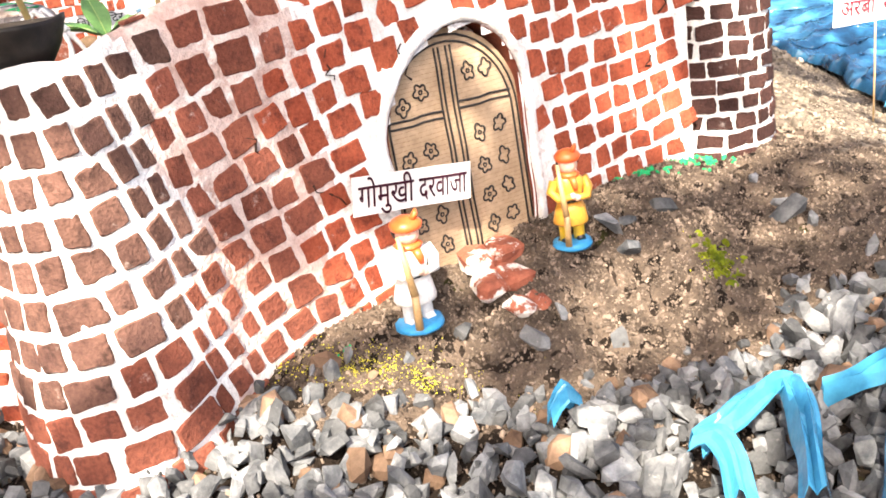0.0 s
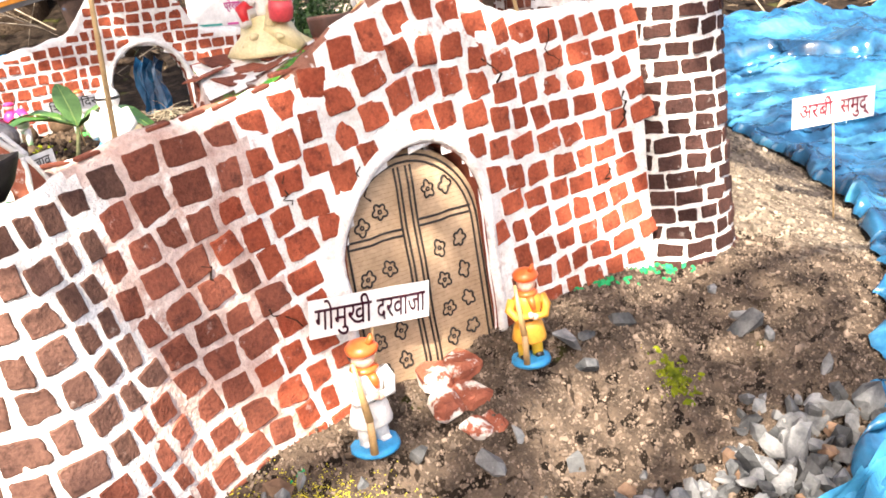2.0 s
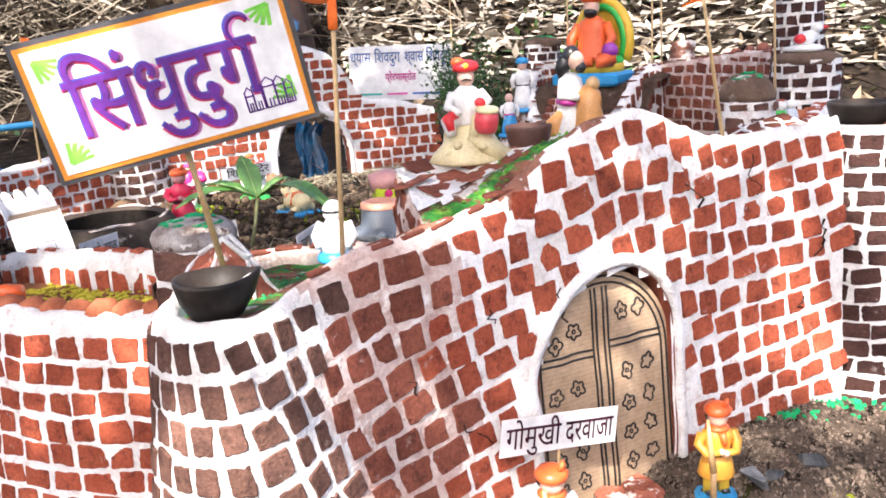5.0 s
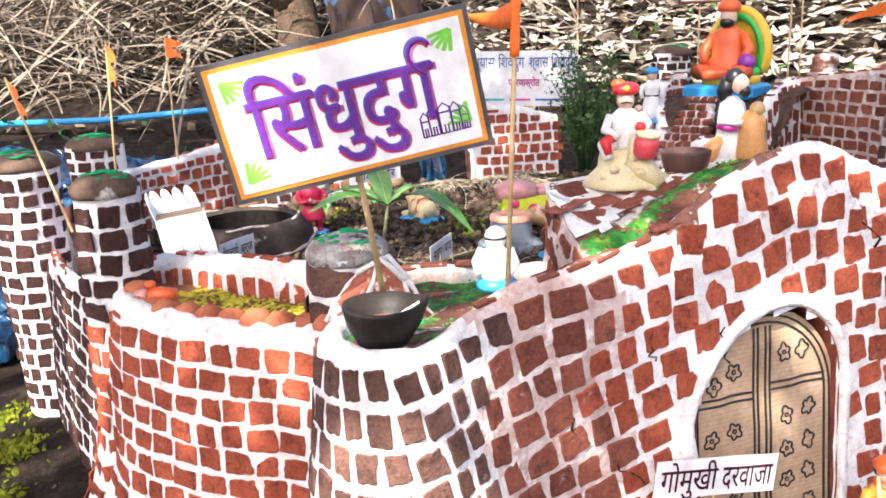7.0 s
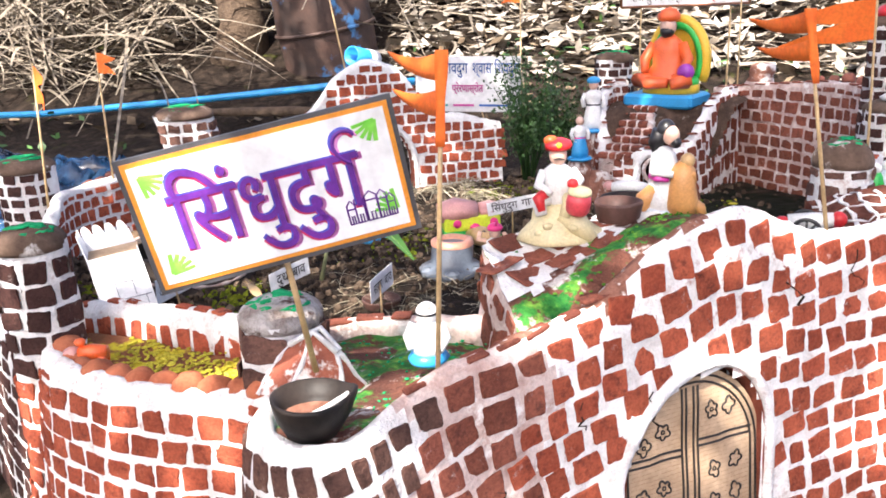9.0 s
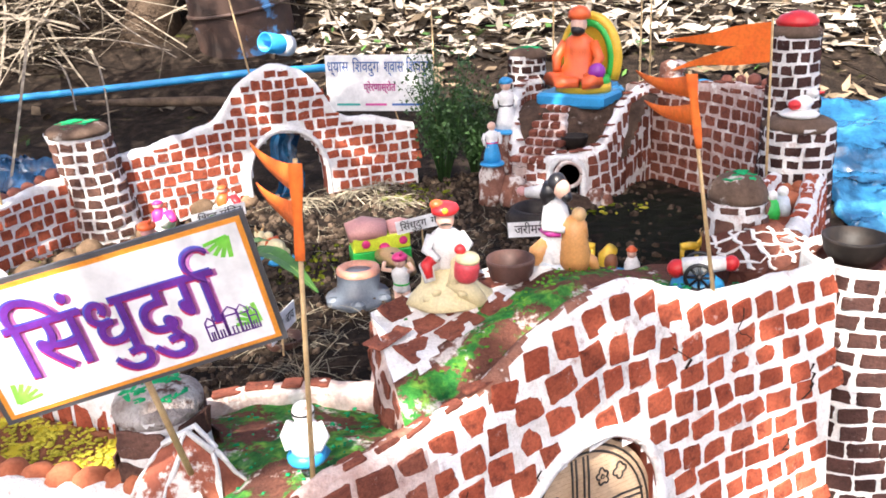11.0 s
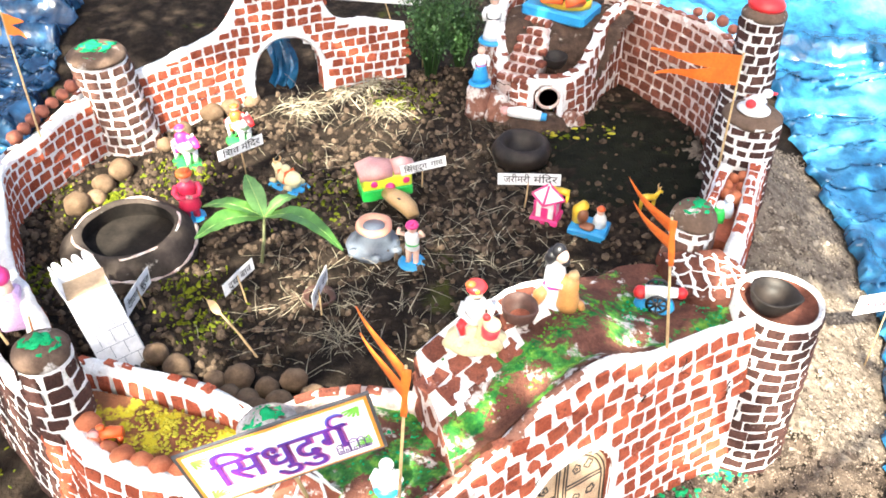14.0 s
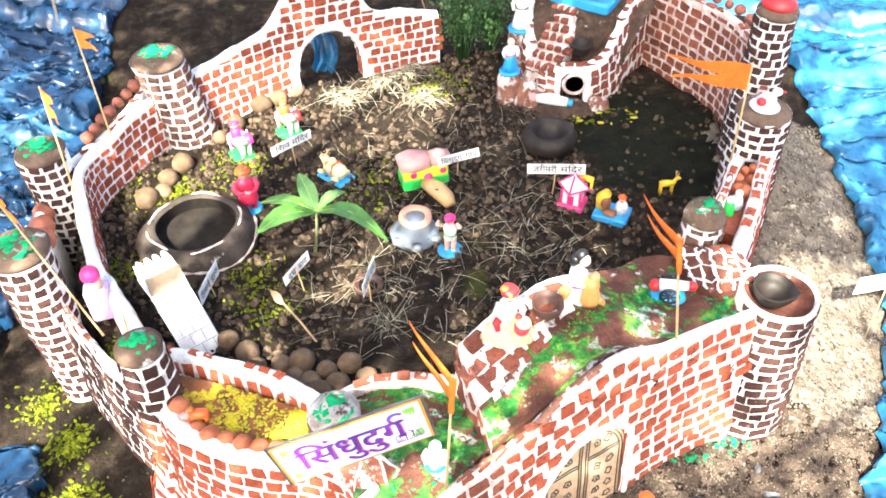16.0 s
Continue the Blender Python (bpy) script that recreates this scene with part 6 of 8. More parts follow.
# ---- gate platform, terraces and shrine ----
def smeared_clay(name, green_over, strip=None):
    """Red clay with rubbed white paint and splashes of green powder; strip: two places between which the green lies in a band."""
    m, n, l, p = material(name, 0.88)
    big, mid, fine = mapped(n, l, 30, 5), mapped(n, l, 26, 6, 0.65), mapped(n, l, 260, 4, 0.7)
    c = ramp(n, l, big.outputs[0], [(0.3, (0.08, 0.035, 0.026)), (0.7, (0.2, 0.08, 0.055))]).outputs[0]
    c = mixed(n, l, c, (0.66, 0.61, 0.57), ramp(n, l, mid.outputs[0], [(0.56, (0, 0, 0)), (0.61, (0.9,) * 3)]).outputs[0])
    splash = mapped(n, l, 21, 7, 0.72)
    tone = ramp(n, l, mapped(n, l, 70, 4).outputs[0], [(0.35, (0.012, 0.11, 0.03)), (0.52, (0.05, 0.24, 0.04)), (0.66, (0.2, 0.42, 0.06))]).outputs[0]
    c = mixed(n, l, c, tone, ramp(n, l, splash.outputs[0], [(green_over, (0, 0, 0)), (green_over + .05, (0.92,) * 3)]).outputs[0])
    if strip:
        (ax, ay), (bx, by), half = strip
        run = math.hypot(bx - ax, by - ay)
        nx, ny = -(by - ay) / run, (bx - ax) / run
        geo, dot = n.new("ShaderNodeNewGeometry"), n.new("ShaderNodeVectorMath")
        dot.operation, dot.inputs[1].default_value = 'DOT_PRODUCT', (nx / half, ny / half, 0)
        l.new(geo.outputs["Position"], dot.inputs[0])
        off, size, add = n.new("ShaderNodeMath"), n.new("ShaderNodeMath"), n.new("ShaderNodeMath")
        off.operation, off.inputs[1].default_value = 'SUBTRACT', (ax * nx + ay * ny) / half
        l.new(dot.outputs["Value"], off.inputs[0])
        size.operation = 'ABSOLUTE'
        l.new(off.outputs[0], size.inputs[0])
        add.operation, add.inputs[1].default_value = 'MULTIPLY_ADD', 11.0
        l.new(mapped(n, l, 55, 6, 0.7).outputs[0], add.inputs[0]), l.new(size.outputs[0], add.inputs[2])
        c = mixed(n, l, c, tone, belt(n, l, add.outputs[0]))
    c = mixed(n, l, c, ramp(n, l, fine.outputs[0], [(0.3, (0.65,) * 3), (0.7, (1.3,) * 3)]).outputs[0], 0.8, 'MULTIPLY')
    l.new(c, p.inputs["Base Color"])
    both = n.new("ShaderNodeMath")
    l.new(mid.outputs[0], both.inputs[0]), l.new(fine.outputs[0], both.inputs[1])
    bumped(n, l, p, both.outputs[0], 0.8, 0.003)
    return m


def belt(nodes, links, value):
    """1 where the value is small, 0 past about 6."""
    r = nodes.new("ShaderNodeMapRange")
    r.inputs["From Min"].default_value, r.inputs["From Max"].default_value = 6.3, 5.7
    links.new(value, r.inputs["Value"])
    return r.outputs[0]


PLATFORM = smeared_clay("red clay daubed with green and white", 0.535, ((-.118, .616), (.03, .775), .013))
TERRACE = smeared_clay("red clay under dark green powder", 0.465)
GRASS_POWDER = surface("grass green powder", (0.06, 0.2, 0.02), (0.16, 0.4, 0.04), 60, 0.9, 0.4, 0.001)
FRONT_EDGE = [(-.125, .575, .274), (-.09, .600, .288), (-.052, .622, .312), (-.012, .650, .336), (.025, .676, .337), (.055, .697, .318), (.085, .716, .308), (.14, .744, .304), (.19, .775, .306)]
BACK_EDGE = [(-.172, .695, .305), (-.125, .755, .306), (-.075, .803, .305), (-.03, .83, .298), (.03, .872, .272), (.085, .912, .262), (.14, .905, .262), (.2, .875, .264)]


def lofted(a, b, mat, name, label, category, lift=0.0, floor=0.14, nu=40, nv=16, rough=0.005, kind="", faced=False, dip=0.0, hollow=None):
    """A mound between two lines, with steep sides down to the floor."""
    ta, pa = spline(a, 0.004)
    tb, pb = spline(b, 0.004)
    pick_row = lambda t, p, n: np.stack([np.interp(np.linspace(0, t[-1], n), t, p[:, k]) for k in range(3)], 1)
    pa, pb = pick_row(ta, pa, nu), pick_row(tb, pb, nu)
    top = []
    for j in range(nv + 1):
        s = j / nv
        row = []
        for i in range(nu):
            q = Vector(pa[i] * (1 - s) + pb[i] * s)
            q.z += lift * math.sin(math.pi * s) + lump(q, rough, 30) - dip * math.exp(-((s - .14) / .09) ** 2)
            if hollow:
                q.z -= hollow[3] * math.exp(-((q.x - hollow[0]) ** 2 + (q.y - hollow[1]) ** 2) / hollow[2] ** 2)
            row.append(q)
        top.append(row)
    skirt = lambda row, push: [[q + push * (k / 6) - Vector((0, 0, (q.z - floor) * k / 6)) + Vector((lump(q * 1.3 + Vector((0, 0, k)), rough, 25),) * 2 + (0,)) * (1 if k else 0) for q in row] for k in range(7)]
    verts, faces = [], []

    def sheet(rows):
        nonlocal verts, faces
        base, c = len(verts), len(rows[0])
        for r in rows:
            verts.extend(r)
        for j in range(len(rows) - 1):
            for i in range(c - 1):
                faces.append((base + j * c + i, base + j * c + i + 1, base + (j + 1) * c + i + 1, base + (j + 1) * c + i))
    sheet(top)
    back_skirt = skirt(top[-1], Vector((-.004, .012, 0)))
    left_skirt = skirt([r[0] for r in top], Vector((-.014, -.004, 0)))
    right_skirt = skirt([r[-1] for r in top], Vector((.01, 0, 0)))
    front_skirt = skirt(top[0], Vector((0, .004, 0)))
    for g in (back_skirt, left_skirt, right_skirt, front_skirt) if not faced else (right_skirt, front_skirt):
        sheet(g)
    ob = tagged(new(name, raw_mesh(name, verts, faces, mat, True)), label, category, kind=kind)
    if faced:
        verts, faces = [], []
        sheet(back_skirt), sheet(left_skirt)
        side = new("side_face", raw_mesh("side_face", verts, faces, WORN_LINE, True))
        side.parent = ob
    return ob, top, left_skirt, back_skirt


def grid_surface(rows):
    """surf(u, v) over a skirt of points, v upwards from its foot."""
    top = rows[0]
    run = np.r_[0, np.cumsum([(b - a).length for a, b in zip(top, top[1:])])]
    h = max(r.z for r in top) - min(q.z for q in rows[-1])

    def surf(u, v):
        i = int(min(max(np.searchsorted(run, u) - 1, 0), len(top) - 2))
        f = min(max((u - run[i]) / (run[i + 1] - run[i]), 0), 1)
        k = (1 - min(max(v / h, 0), 1)) * (len(rows) - 1)
        j = int(min(k, len(rows) - 2))
        g = k - j
        p = (rows[j][i].lerp(rows[j][i + 1], f)).lerp(rows[j + 1][i].lerp(rows[j + 1][i + 1], f), g)
        d1, d2 = top[i + 1] - top[i], rows[-1][i] - rows[0][i]
        n = d2.cross(d1).normalized()
        return p, n
    return surf, run[-1], h


platform, ptop, pleft, pback = lofted(FRONT_EDGE, BACK_EDGE, PLATFORM, "gate_platform", "red clay platform behind the gate daubed green and white", "platform", floor=.15, faced=True, dip=.013, hollow=(.105, .822, .05, .014))
for rows, sd in ((pleft, 41), (pback, 42)):
    surf, length, hh = grid_surface(rows)
    flip = 1
    p, n = surf(length / 2, hh / 2)
    c = sum((q for q in ptop[8]), Vector()) / len(ptop[8])
    if n.dot(p - c) < 0:
        flip = -1
    lay(platform, (lambda f, g: (lambda u, v: (f(u, v)[0], f(u, v)[1] * g)))(surf, flip), length, lambda u, q=hh: q, .03, .026, .006, .0012, BRICK_DULL, None, sd)


def daubs(parent, places, mat, name, size, seed, label, flat=.0025):
    rng, s = random.Random(seed), Shape()
    for x, y, z in places:
        k = rng.uniform(.5, 1.4)
        s.ball((x, y, z), (size * k * rng.uniform(.7, 1.4), size * k * rng.uniform(.7, 1.4), flat), mat, Matrix(), 9, 5, .7, rng.random() * 50)
    return tagged(part(name, s, parent, label), kind="stuff")


COLS, ROWS, LONG, DEEP = 21, 13, .20, .115
patch = [[q + Vector((0, 0, .0012)) for q in ptop[j][:COLS]] for j in range(16, 16 - ROWS - 1, -1)]
bricked = lambda i, j: 16 - j > 4.2 + i * .36 + 1.2 * math.sin(i * 1.7)   # behind the green band
verts = [q for r in patch for q in r]
faces = [(j * COLS + i, (j + 1) * COLS + i, (j + 1) * COLS + i + 1, j * COLS + i + 1) for j in range(ROWS) for i in range(COLS - 1) if bricked(i + .5, j + 1.0)]
painted = new("painted_top", raw_mesh("painted_top", verts, faces, WHITE_LINE, True))
painted.parent = platform


def top_surface(u, v):
    i, j = min(max(u / LONG * (COLS - 1), 0), COLS - 1.01), min(max((1 - v / DEEP) * ROWS, 0), ROWS - .01)
    a, b, f, g = int(i), int(j), i - int(i), j - int(j)
    p = patch[b][a].lerp(patch[b][a + 1], f).lerp(patch[b + 1][a].lerp(patch[b + 1][a + 1], f), g)
    n = (patch[b][a + 1] - patch[b][a]).cross(patch[b][a] - patch[b + 1][a]).normalized()
    return p, n if n.z > 0 else -n


lay(painted, top_surface, LONG, lambda u: DEEP, .03, .0285, .004, .0008, BRICK_DULL, lambda u, v: bricked(u / LONG * (COLS - 1), (1 - v / DEEP) * ROWS + .3), 45)
rng = random.Random(12)
grass, green = [], []
for _ in range(800):
    i, j = rng.randrange(4, 39), rng.randrange(1, 15)
    q = ptop[j][i] + Vector((rng.uniform(-.006, .006), rng.uniform(-.006, .006), .0016))
    if i < 27 and abs(j - 3 - (i - 4) * .36) < rng.uniform(.3, 1.8):
        grass.append(q)
    elif i >= 24 and noise.noise((q.x * 22, q.y * 22, 3)) > .1 and j < 13:
        green.append(q)
daubs(platform, green, GREEN_PAINT, "green_daub", .0014, 3, "green powder paint grains", .0006)
daubs(platform, grass, GRASS_POWDER, "green_daub", .0013, 8, "yellow-green powder grains", .0007)


def clay_bank():
    """A steep rough bank with broad strokes of white paint wandering over it."""
    ob, rows, _, _ = lofted([(.132, .838, .284), (.162, .815, .294), (.19, .815, .304), (.215, .83, .308)], [(.118, .898, .292), (.148, .89, .306), (.18, .885, .308), (.208, .862, .304)], RUST_CLAY, "clay_bank", "red clay bank streaked white between tower and bastion", "clay bank", floor=.15, nu=24, nv=12, rough=.008)
    rng = random.Random(47)
    for k in range(9):
        across = k < 3
        s, pts = Shape(), []
        for q in np.linspace(0, 1, 13):
            i, j = (q * 22 + .5, 2.5 + k * 3.6) if across else (1.5 + (k - 3) * 4, q * 11.5)
            i, j = min(max(i + rng.gauss(0, .35), 0), 22.9), min(max(j + rng.gauss(0, .35), 0), 11.9)
            a, b = int(i), int(j)
            pts.append(rows[b][a].lerp(rows[b][a + 1], i - a).lerp(rows[b + 1][a].lerp(rows[b + 1][a + 1], i - a), j - b) + Vector((0, 0, .0002)))
        s.tube(pts, [.0024 * rng.uniform(.45, 1.3) for _ in pts], WHITE_LINE, seg=7, flat=.5)
        part("white_stroke", s, ob, "broad brush stroke of white paint")


clay_bank()

ledge, ltop, lleft, lback = lofted([(-.262, .462, .2575), (-.225, .456, .2585), (-.195, .492, .2585), (-.165, .535, .262), (-.12, .59, .258)], [(-.31, .655, .228), (-.25, .69, .226), (-.19, .69, .222), (-.15, .685, .222)], TERRACE, "terrace", "red clay terrace with green paint behind the bastion", "terrace", floor=.15, nu=24, nv=10)
daubs(ledge, [ltop[rng.randrange(1, 10)][rng.randrange(1, 23)] + Vector((rng.gauss(0, .004), rng.gauss(0, .004), .0008)) for _ in range(160)], GREEN_PAINT, "green_daub", .0014, 5, "green powder paint grains", .0006)
COURT_CLAY = surface("red clay under yellow-green powder", (0.13, 0.06, 0.03), (0.27, 0.1, 0.05), 40, 0.9, 0.6, 0.002, spots=(0.5, 0.42, 0.03), spot_scale=34, spot_at=(0.5, 0.57))
court_floor, ctop, _, _ = lofted([(-.53, .64, .213), (-.48, .605, .213), (-.42, .592, .213), (-.36, .585, .213), (-.32, .578, .216)], [(-.555, .70, .213), (-.49, .69, .213), (-.43, .675, .213), (-.37, .655, .213), (-.33, .625, .216)], COURT_CLAY, "bastion_floor", "clay floor of the bastion with yellow powder", "floor", floor=.1, nu=30, nv=10, rough=.003)
rng = random.Random(31)
daubs(court_floor, [ctop[rng.randrange(3, 10)][rng.randrange(9, 26)] + Vector((rng.gauss(0, .006), rng.gauss(0, .006), .0012)) for _ in range(420)], YELLOW_POWDER, "powder_daub", .0018, 6, "yellow-green colour powder", .0008)
s = Shape()
M = Matrix.Scale(.03, 4)
s.tube([(-.35, 0, .38), (-.05, 0, .42), (.4, 0, .4)], [.2, .24, .2], P_ORANGE, M, 12)
s.ball((-.55, -.05, .42), (.24, .2, .2), P_ROSE, M, 12, 8, .25)
for x in (-.3, .3):
    for y in (-.16, .16):
        s.tube([(x, y * .8, .35), (x, y, .02)], [.12, .09], P_ORANGE, M, 8)
s.ball((-.3, 0, .72), (.16, .14, .13), P_ORANGE, M, 10, 7, .3)
solid("animal_figurine", s, (-.493, .632, .2135), 10, "small orange toy animal with pink snout", "figurine")
east_floor, etop, _, _ = lofted([(.168, .955, .288), (.19, 1.0, .284), (.228, 1.10, .282)], [(.222, .925, .285), (.246, 1.0, .282), (.28, 1.09, .282)], RED_CLAY, "east_terrace", "reddish clay terrace between the east walls", "terrace", floor=.1, nu=20, nv=8)


def ball_row(places, r, mat, group, label, seed, name="clay_ball"):
    """Hand-rolled balls of clay, each its own thing."""
    rng, forms = random.Random(seed), []
    for k in range(5):
        s = Shape()
        s.ball((0, 0, 0), 1, mat, seg=14, rings=9, lump=.16, seed=seed + k * 3.1)
        forms.append(s.mesh(name))
    for x, y, z in places:
        ob = new(name, forms[rng.randrange(5)])
        q = r * rng.uniform(.82, 1.18)
        ob.matrix_basis = pose(x, y, z + q * .72, 0, 0, rng.uniform(0, 360)) @ Matrix.Diagonal((q * rng.uniform(.92, 1.1), q, q * rng.uniform(.88, 1.0), 1))
        tagged(ob, label, "clay ball", group)


along = lambda pts, n: (lambda t, p: [tuple(np.interp(q, t, p[:, k]) for k in range(3)) for q in np.linspace(0, t[-1], n)])(*spline(pts, .004))
ball_row(along([(-.525, .645, .210), (-.49, .613, .210), (-.44, .597, .210), (-.39, .589, .210), (-.345, .585, .210), (-.318, .580, .214)], 11), .0128, BALL_ORANGE, "bastion clay balls", "orange clay ball on the bastion rim", 11)
ball_row([(-.872, 1.025, .19), (-.86, .99, .19), (-.845, .96, .19)], .02, BALL_RED, "terrace clay balls", "large reddish clay ball on the west terrace", 12)
ball_row(along([(-.845, 1.18, .235), (-.835, 1.24, .24), (-.815, 1.30, .25), (-.80, 1.345, .255)], 8), .012, BALL_RED, "terrace clay balls", "reddish clay ball along the parapet", 14)
ball_row([(.247, 1.085, .28), (.254, 1.062, .28), (.233, 1.066, .28), (.263, 1.09, .28), (.228, 1.04, .281), (.237, 1.03, .281)], .010, BALL_ORANGE, "terrace clay balls", "orange clay ball on the east terrace", 15)
ball_row(along([(.268, 1.535, .338), (.295, 1.49, .343), (.318, 1.43, .343), (.328, 1.36, .336)], 7), .0095, BALL_RED, "wall-top clay balls", "reddish clay ball on top of the wall", 16)
inner = [(-.509, .797), (-.475, .775), (-.458, .752), (-.424, .760), (-.40, .735), (-.376, .728), (-.358, .752), (-.338, .728), (-.328, .766), (-.44, .725), (-.485, .745), (-.395, .765), (-.36, .71), (-.30, .74),
         (-.655, 1.29), (-.715, 1.165), (-.71, 1.125), (-.70, 1.205), (-.60, 1.395), (-.575, 1.425), (-.545, 1.46), (-.635, 1.335), (-.389, 1.585), (-.354, 1.60), (-.32, 1.625), (-.73, 1.10)]
ball_row([(x, y, Z(x, y, .004)) for x, y in inner], .017, BALL_BROWN, "soil balls", "round brown lump of earth on the soil", 17, "earth_ball")


# ---- the stepped shrine ----
STEP_CLAY = surface("dull clay rubbed with white", (0.14, 0.06, 0.042), (0.3, 0.14, 0.1), 50, 0.9, 0.7, 0.003, spots=(0.66, 0.6, 0.56), spot_scale=36, spot_at=(0.5, 0.58))
DUSK_SOIL = surface("damp crumbly shrine soil", (0.035, 0.024, 0.018), (0.12, 0.075, 0.055), 60, 0.95, 0.9, 0.004, spots=(0.4, 0.36, 0.33), spot_scale=50, spot_at=(0.62, 0.7))


def shrine_top(x, y):
    """The sloping mound behind the shrine's low front wall."""
    up = float(smooth(1.50, 1.575, y + .35 * max(0, x - .05)))
    z = .222 + .078 * up + .01 * float(smooth(.06, .14, x))
    return z + .008 * noise.noise((x * 30, y * 30, 2.0)) + .004 * noise.noise((x * 90, y * 90, 5.0))


def shrine():
    ob = thing("brick_shrine", (0, 0, 0), 0, "crooked clay shrine mound with a brick stair", "shrine")
    xs, ys = np.arange(-.085, .171, .006), np.arange(1.45, 1.70, .006)
    inside = lambda x, y: y > 1.452 + 6 * max(0, x - .035) ** 2 * 1.1 + 3.5 * max(0, -x - .02) ** 2
    verts, faces, at = [], [], {}
    for x in xs:
        for y in ys:
            if inside(x, y):
                at[round(x, 4), round(y, 4)] = len(verts)
                verts.append((x, y, shrine_top(x, y)))
    for i in range(len(xs) - 1):
        for j in range(len(ys) - 1):
            q = [at.get((round(xs[i + a], 4), round(ys[j + b], 4))) for a, b in ((0, 0), (1, 0), (1, 1), (0, 1))]
            if None not in q:
                faces.append(tuple(q))
    top = new("mound", raw_mesh("mound", verts, faces, DUSK_SOIL, True))
    top.parent = ob
    s = Shape()
    s.tube([(.008 + .0205 * math.cos(a), 1.432, .2165 + .0205 * math.sin(a)) for a in np.linspace(0, 2 * math.pi, 26)], .0034, WORN_LINE, seg=8)
    part("spout_rim", s, ob, "whitewashed rim of a clay pipe")
    s = Shape()
    s.lathe([(.0215, 0), (.0215, .05), (.018, .05), (.0185, .004), (.0215, 0)][::-1] , BROWN_CLAY, Matrix.Translation((.008, 1.433, .2165)) @ pose(0, 0, 0, -90, 0, 0), 22)
    s.lathe([(.001, .014), (.0195, .013)], BROWN_CLAY, Matrix.Translation((.008, 1.433, .2165)) @ pose(0, 0, 0, -90, 0, 0), 18)
    part("pipe_mouth", s, ob, "brown clay pipe mouth")
    # the stair of small bricks
    rng = random.Random(8)
    for k in range(7):
        q = k / 6
        x, y, z = -.056 + .05 * q + .006 * math.sin(q * 5), 1.468 + .108 * q, .238 + .064 * q
        step = Shape()
        step.box((0, .012, -.022), (.066 - .01 * q, .034, .046), WORN_LINE, bevel=.004)
        for v in step.bm.verts:
            v.co += Vector(noise.noise_vector(v.co * 50 + Vector((k * 7, 3, 0)))) * .003
        yaw = -26 + rng.uniform(-5, 5)
        step.bm.transform(pose(x, y, z, 0, 0, yaw))
        tread = part("step", step, ob, "white-edged clay step")
        c = -.033 + .005 * q
        while c < .024 - .005 * q:
            w = rng.uniform(.013, .021)
            b = Shape()
            b.box((c + w / 2, -.0005, .0), (w - .004, .017, .0105), BRICK_DULL, bevel=.0018)
            b.bm.transform(pose(x, y - .001, z - .004, rng.uniform(-6, 6), 0, yaw + rng.uniform(-5, 5)))
            part("brick", b, tread)
            c += w
    return ob


shrine()
SHRINE_FRONT = [(-.078, 1.492, .15, .226), (-.05, 1.456, .15, .234), (-.01, 1.436, .15, .247), (.035, 1.436, .15, .25), (.07, 1.458, .15, .262), (.094, 1.496, .15, .292), (.118, 1.545, .15, .318), (.15, 1.60, .15, .325), (.178, 1.64, .15, .32)]
mud_wall("wall_shrine", SHRINE_FRONT, .02, .006, WHITE_LINE, "low curved shrine wall with red bricks and a pipe hole", BRICK_DULL, BRICK_DULL, (.105, .0225, .066, .0885), .021, .0165, .0045, seed=14, coping=BRICK_DULL, drape=5, rough=.005)
s = Shape()
s.lathe([(.085, -.03), (.072, .004), (.052, .017), (.025, .023), (.001, .024)], DUSK_SOIL, seg=40, wobble=.15, squash=.5)
for v in s.bm.verts:
    v.co.z += .003 * noise.noise(v.co * 60)
solid("soil_bank", s, (-.008, 1.424, Z(-.008, 1.424)), 0, "low bank of dark soil before the shrine wall", "soil bank")
s = Shape()
for k in range(26):
    a, r = k * 2.4, .03 + .045 * ((k * 37) % 11) / 11
    x, y = .045 + r * math.cos(a) * 1.2, -.018 + r * math.sin(a) * .45
    s.ball((x, y, .007 + .003 * math.sin(k)), (.005 + .003 * math.sin(k * 3), .0035, .0022), (YELLOW_POWDER, MOSS)[k % 3 == 0], seg=8, rings=5)
solid("fallen_petals", s, (.005, 1.416, Z(.05, 1.40)), 0, "scattered yellow petals and moss before the shrine", "petals", kind="stuff")
s = Shape()
s.lathe([(.026, 0), (.029, .012), (.024, .02), (.027, .028), (.026, .042), (.015, .047), (.001, .047)], STEP_CLAY, seg=22, wobble=.25)
s.lathe([(.03, -.004), (.032, .004), (.027, .012)], WORN_LINE, seg=22, wobble=.3)
s.bm.transform(Matrix.Scale(.82, 4))
solid("clay_lump", s, (.193, 1.617, .33), 0, "rough grey-brown clay lump on the wall corner", "clay lump")
SHRINE_SIDE = [(-.045, 1.67, .15, .338), (-.076, 1.645, .15, .335), (-.092, 1.60, .15, .32), (-.092, 1.555, .15, .29), (-.084, 1.515, .15, .25), (-.078, 1.496, .15, .228)]
mud_wall("wall_shrine_side", SHRINE_SIDE, .02, .004, WHITE_LINE, "curved side wall of the shrine with dull bricks", BRICK_DULL, BRICK_DULL, None, .021, .0165, .0045, seed=15, coping=BRICK_DULL, rough=.005)
rng = random.Random(23)
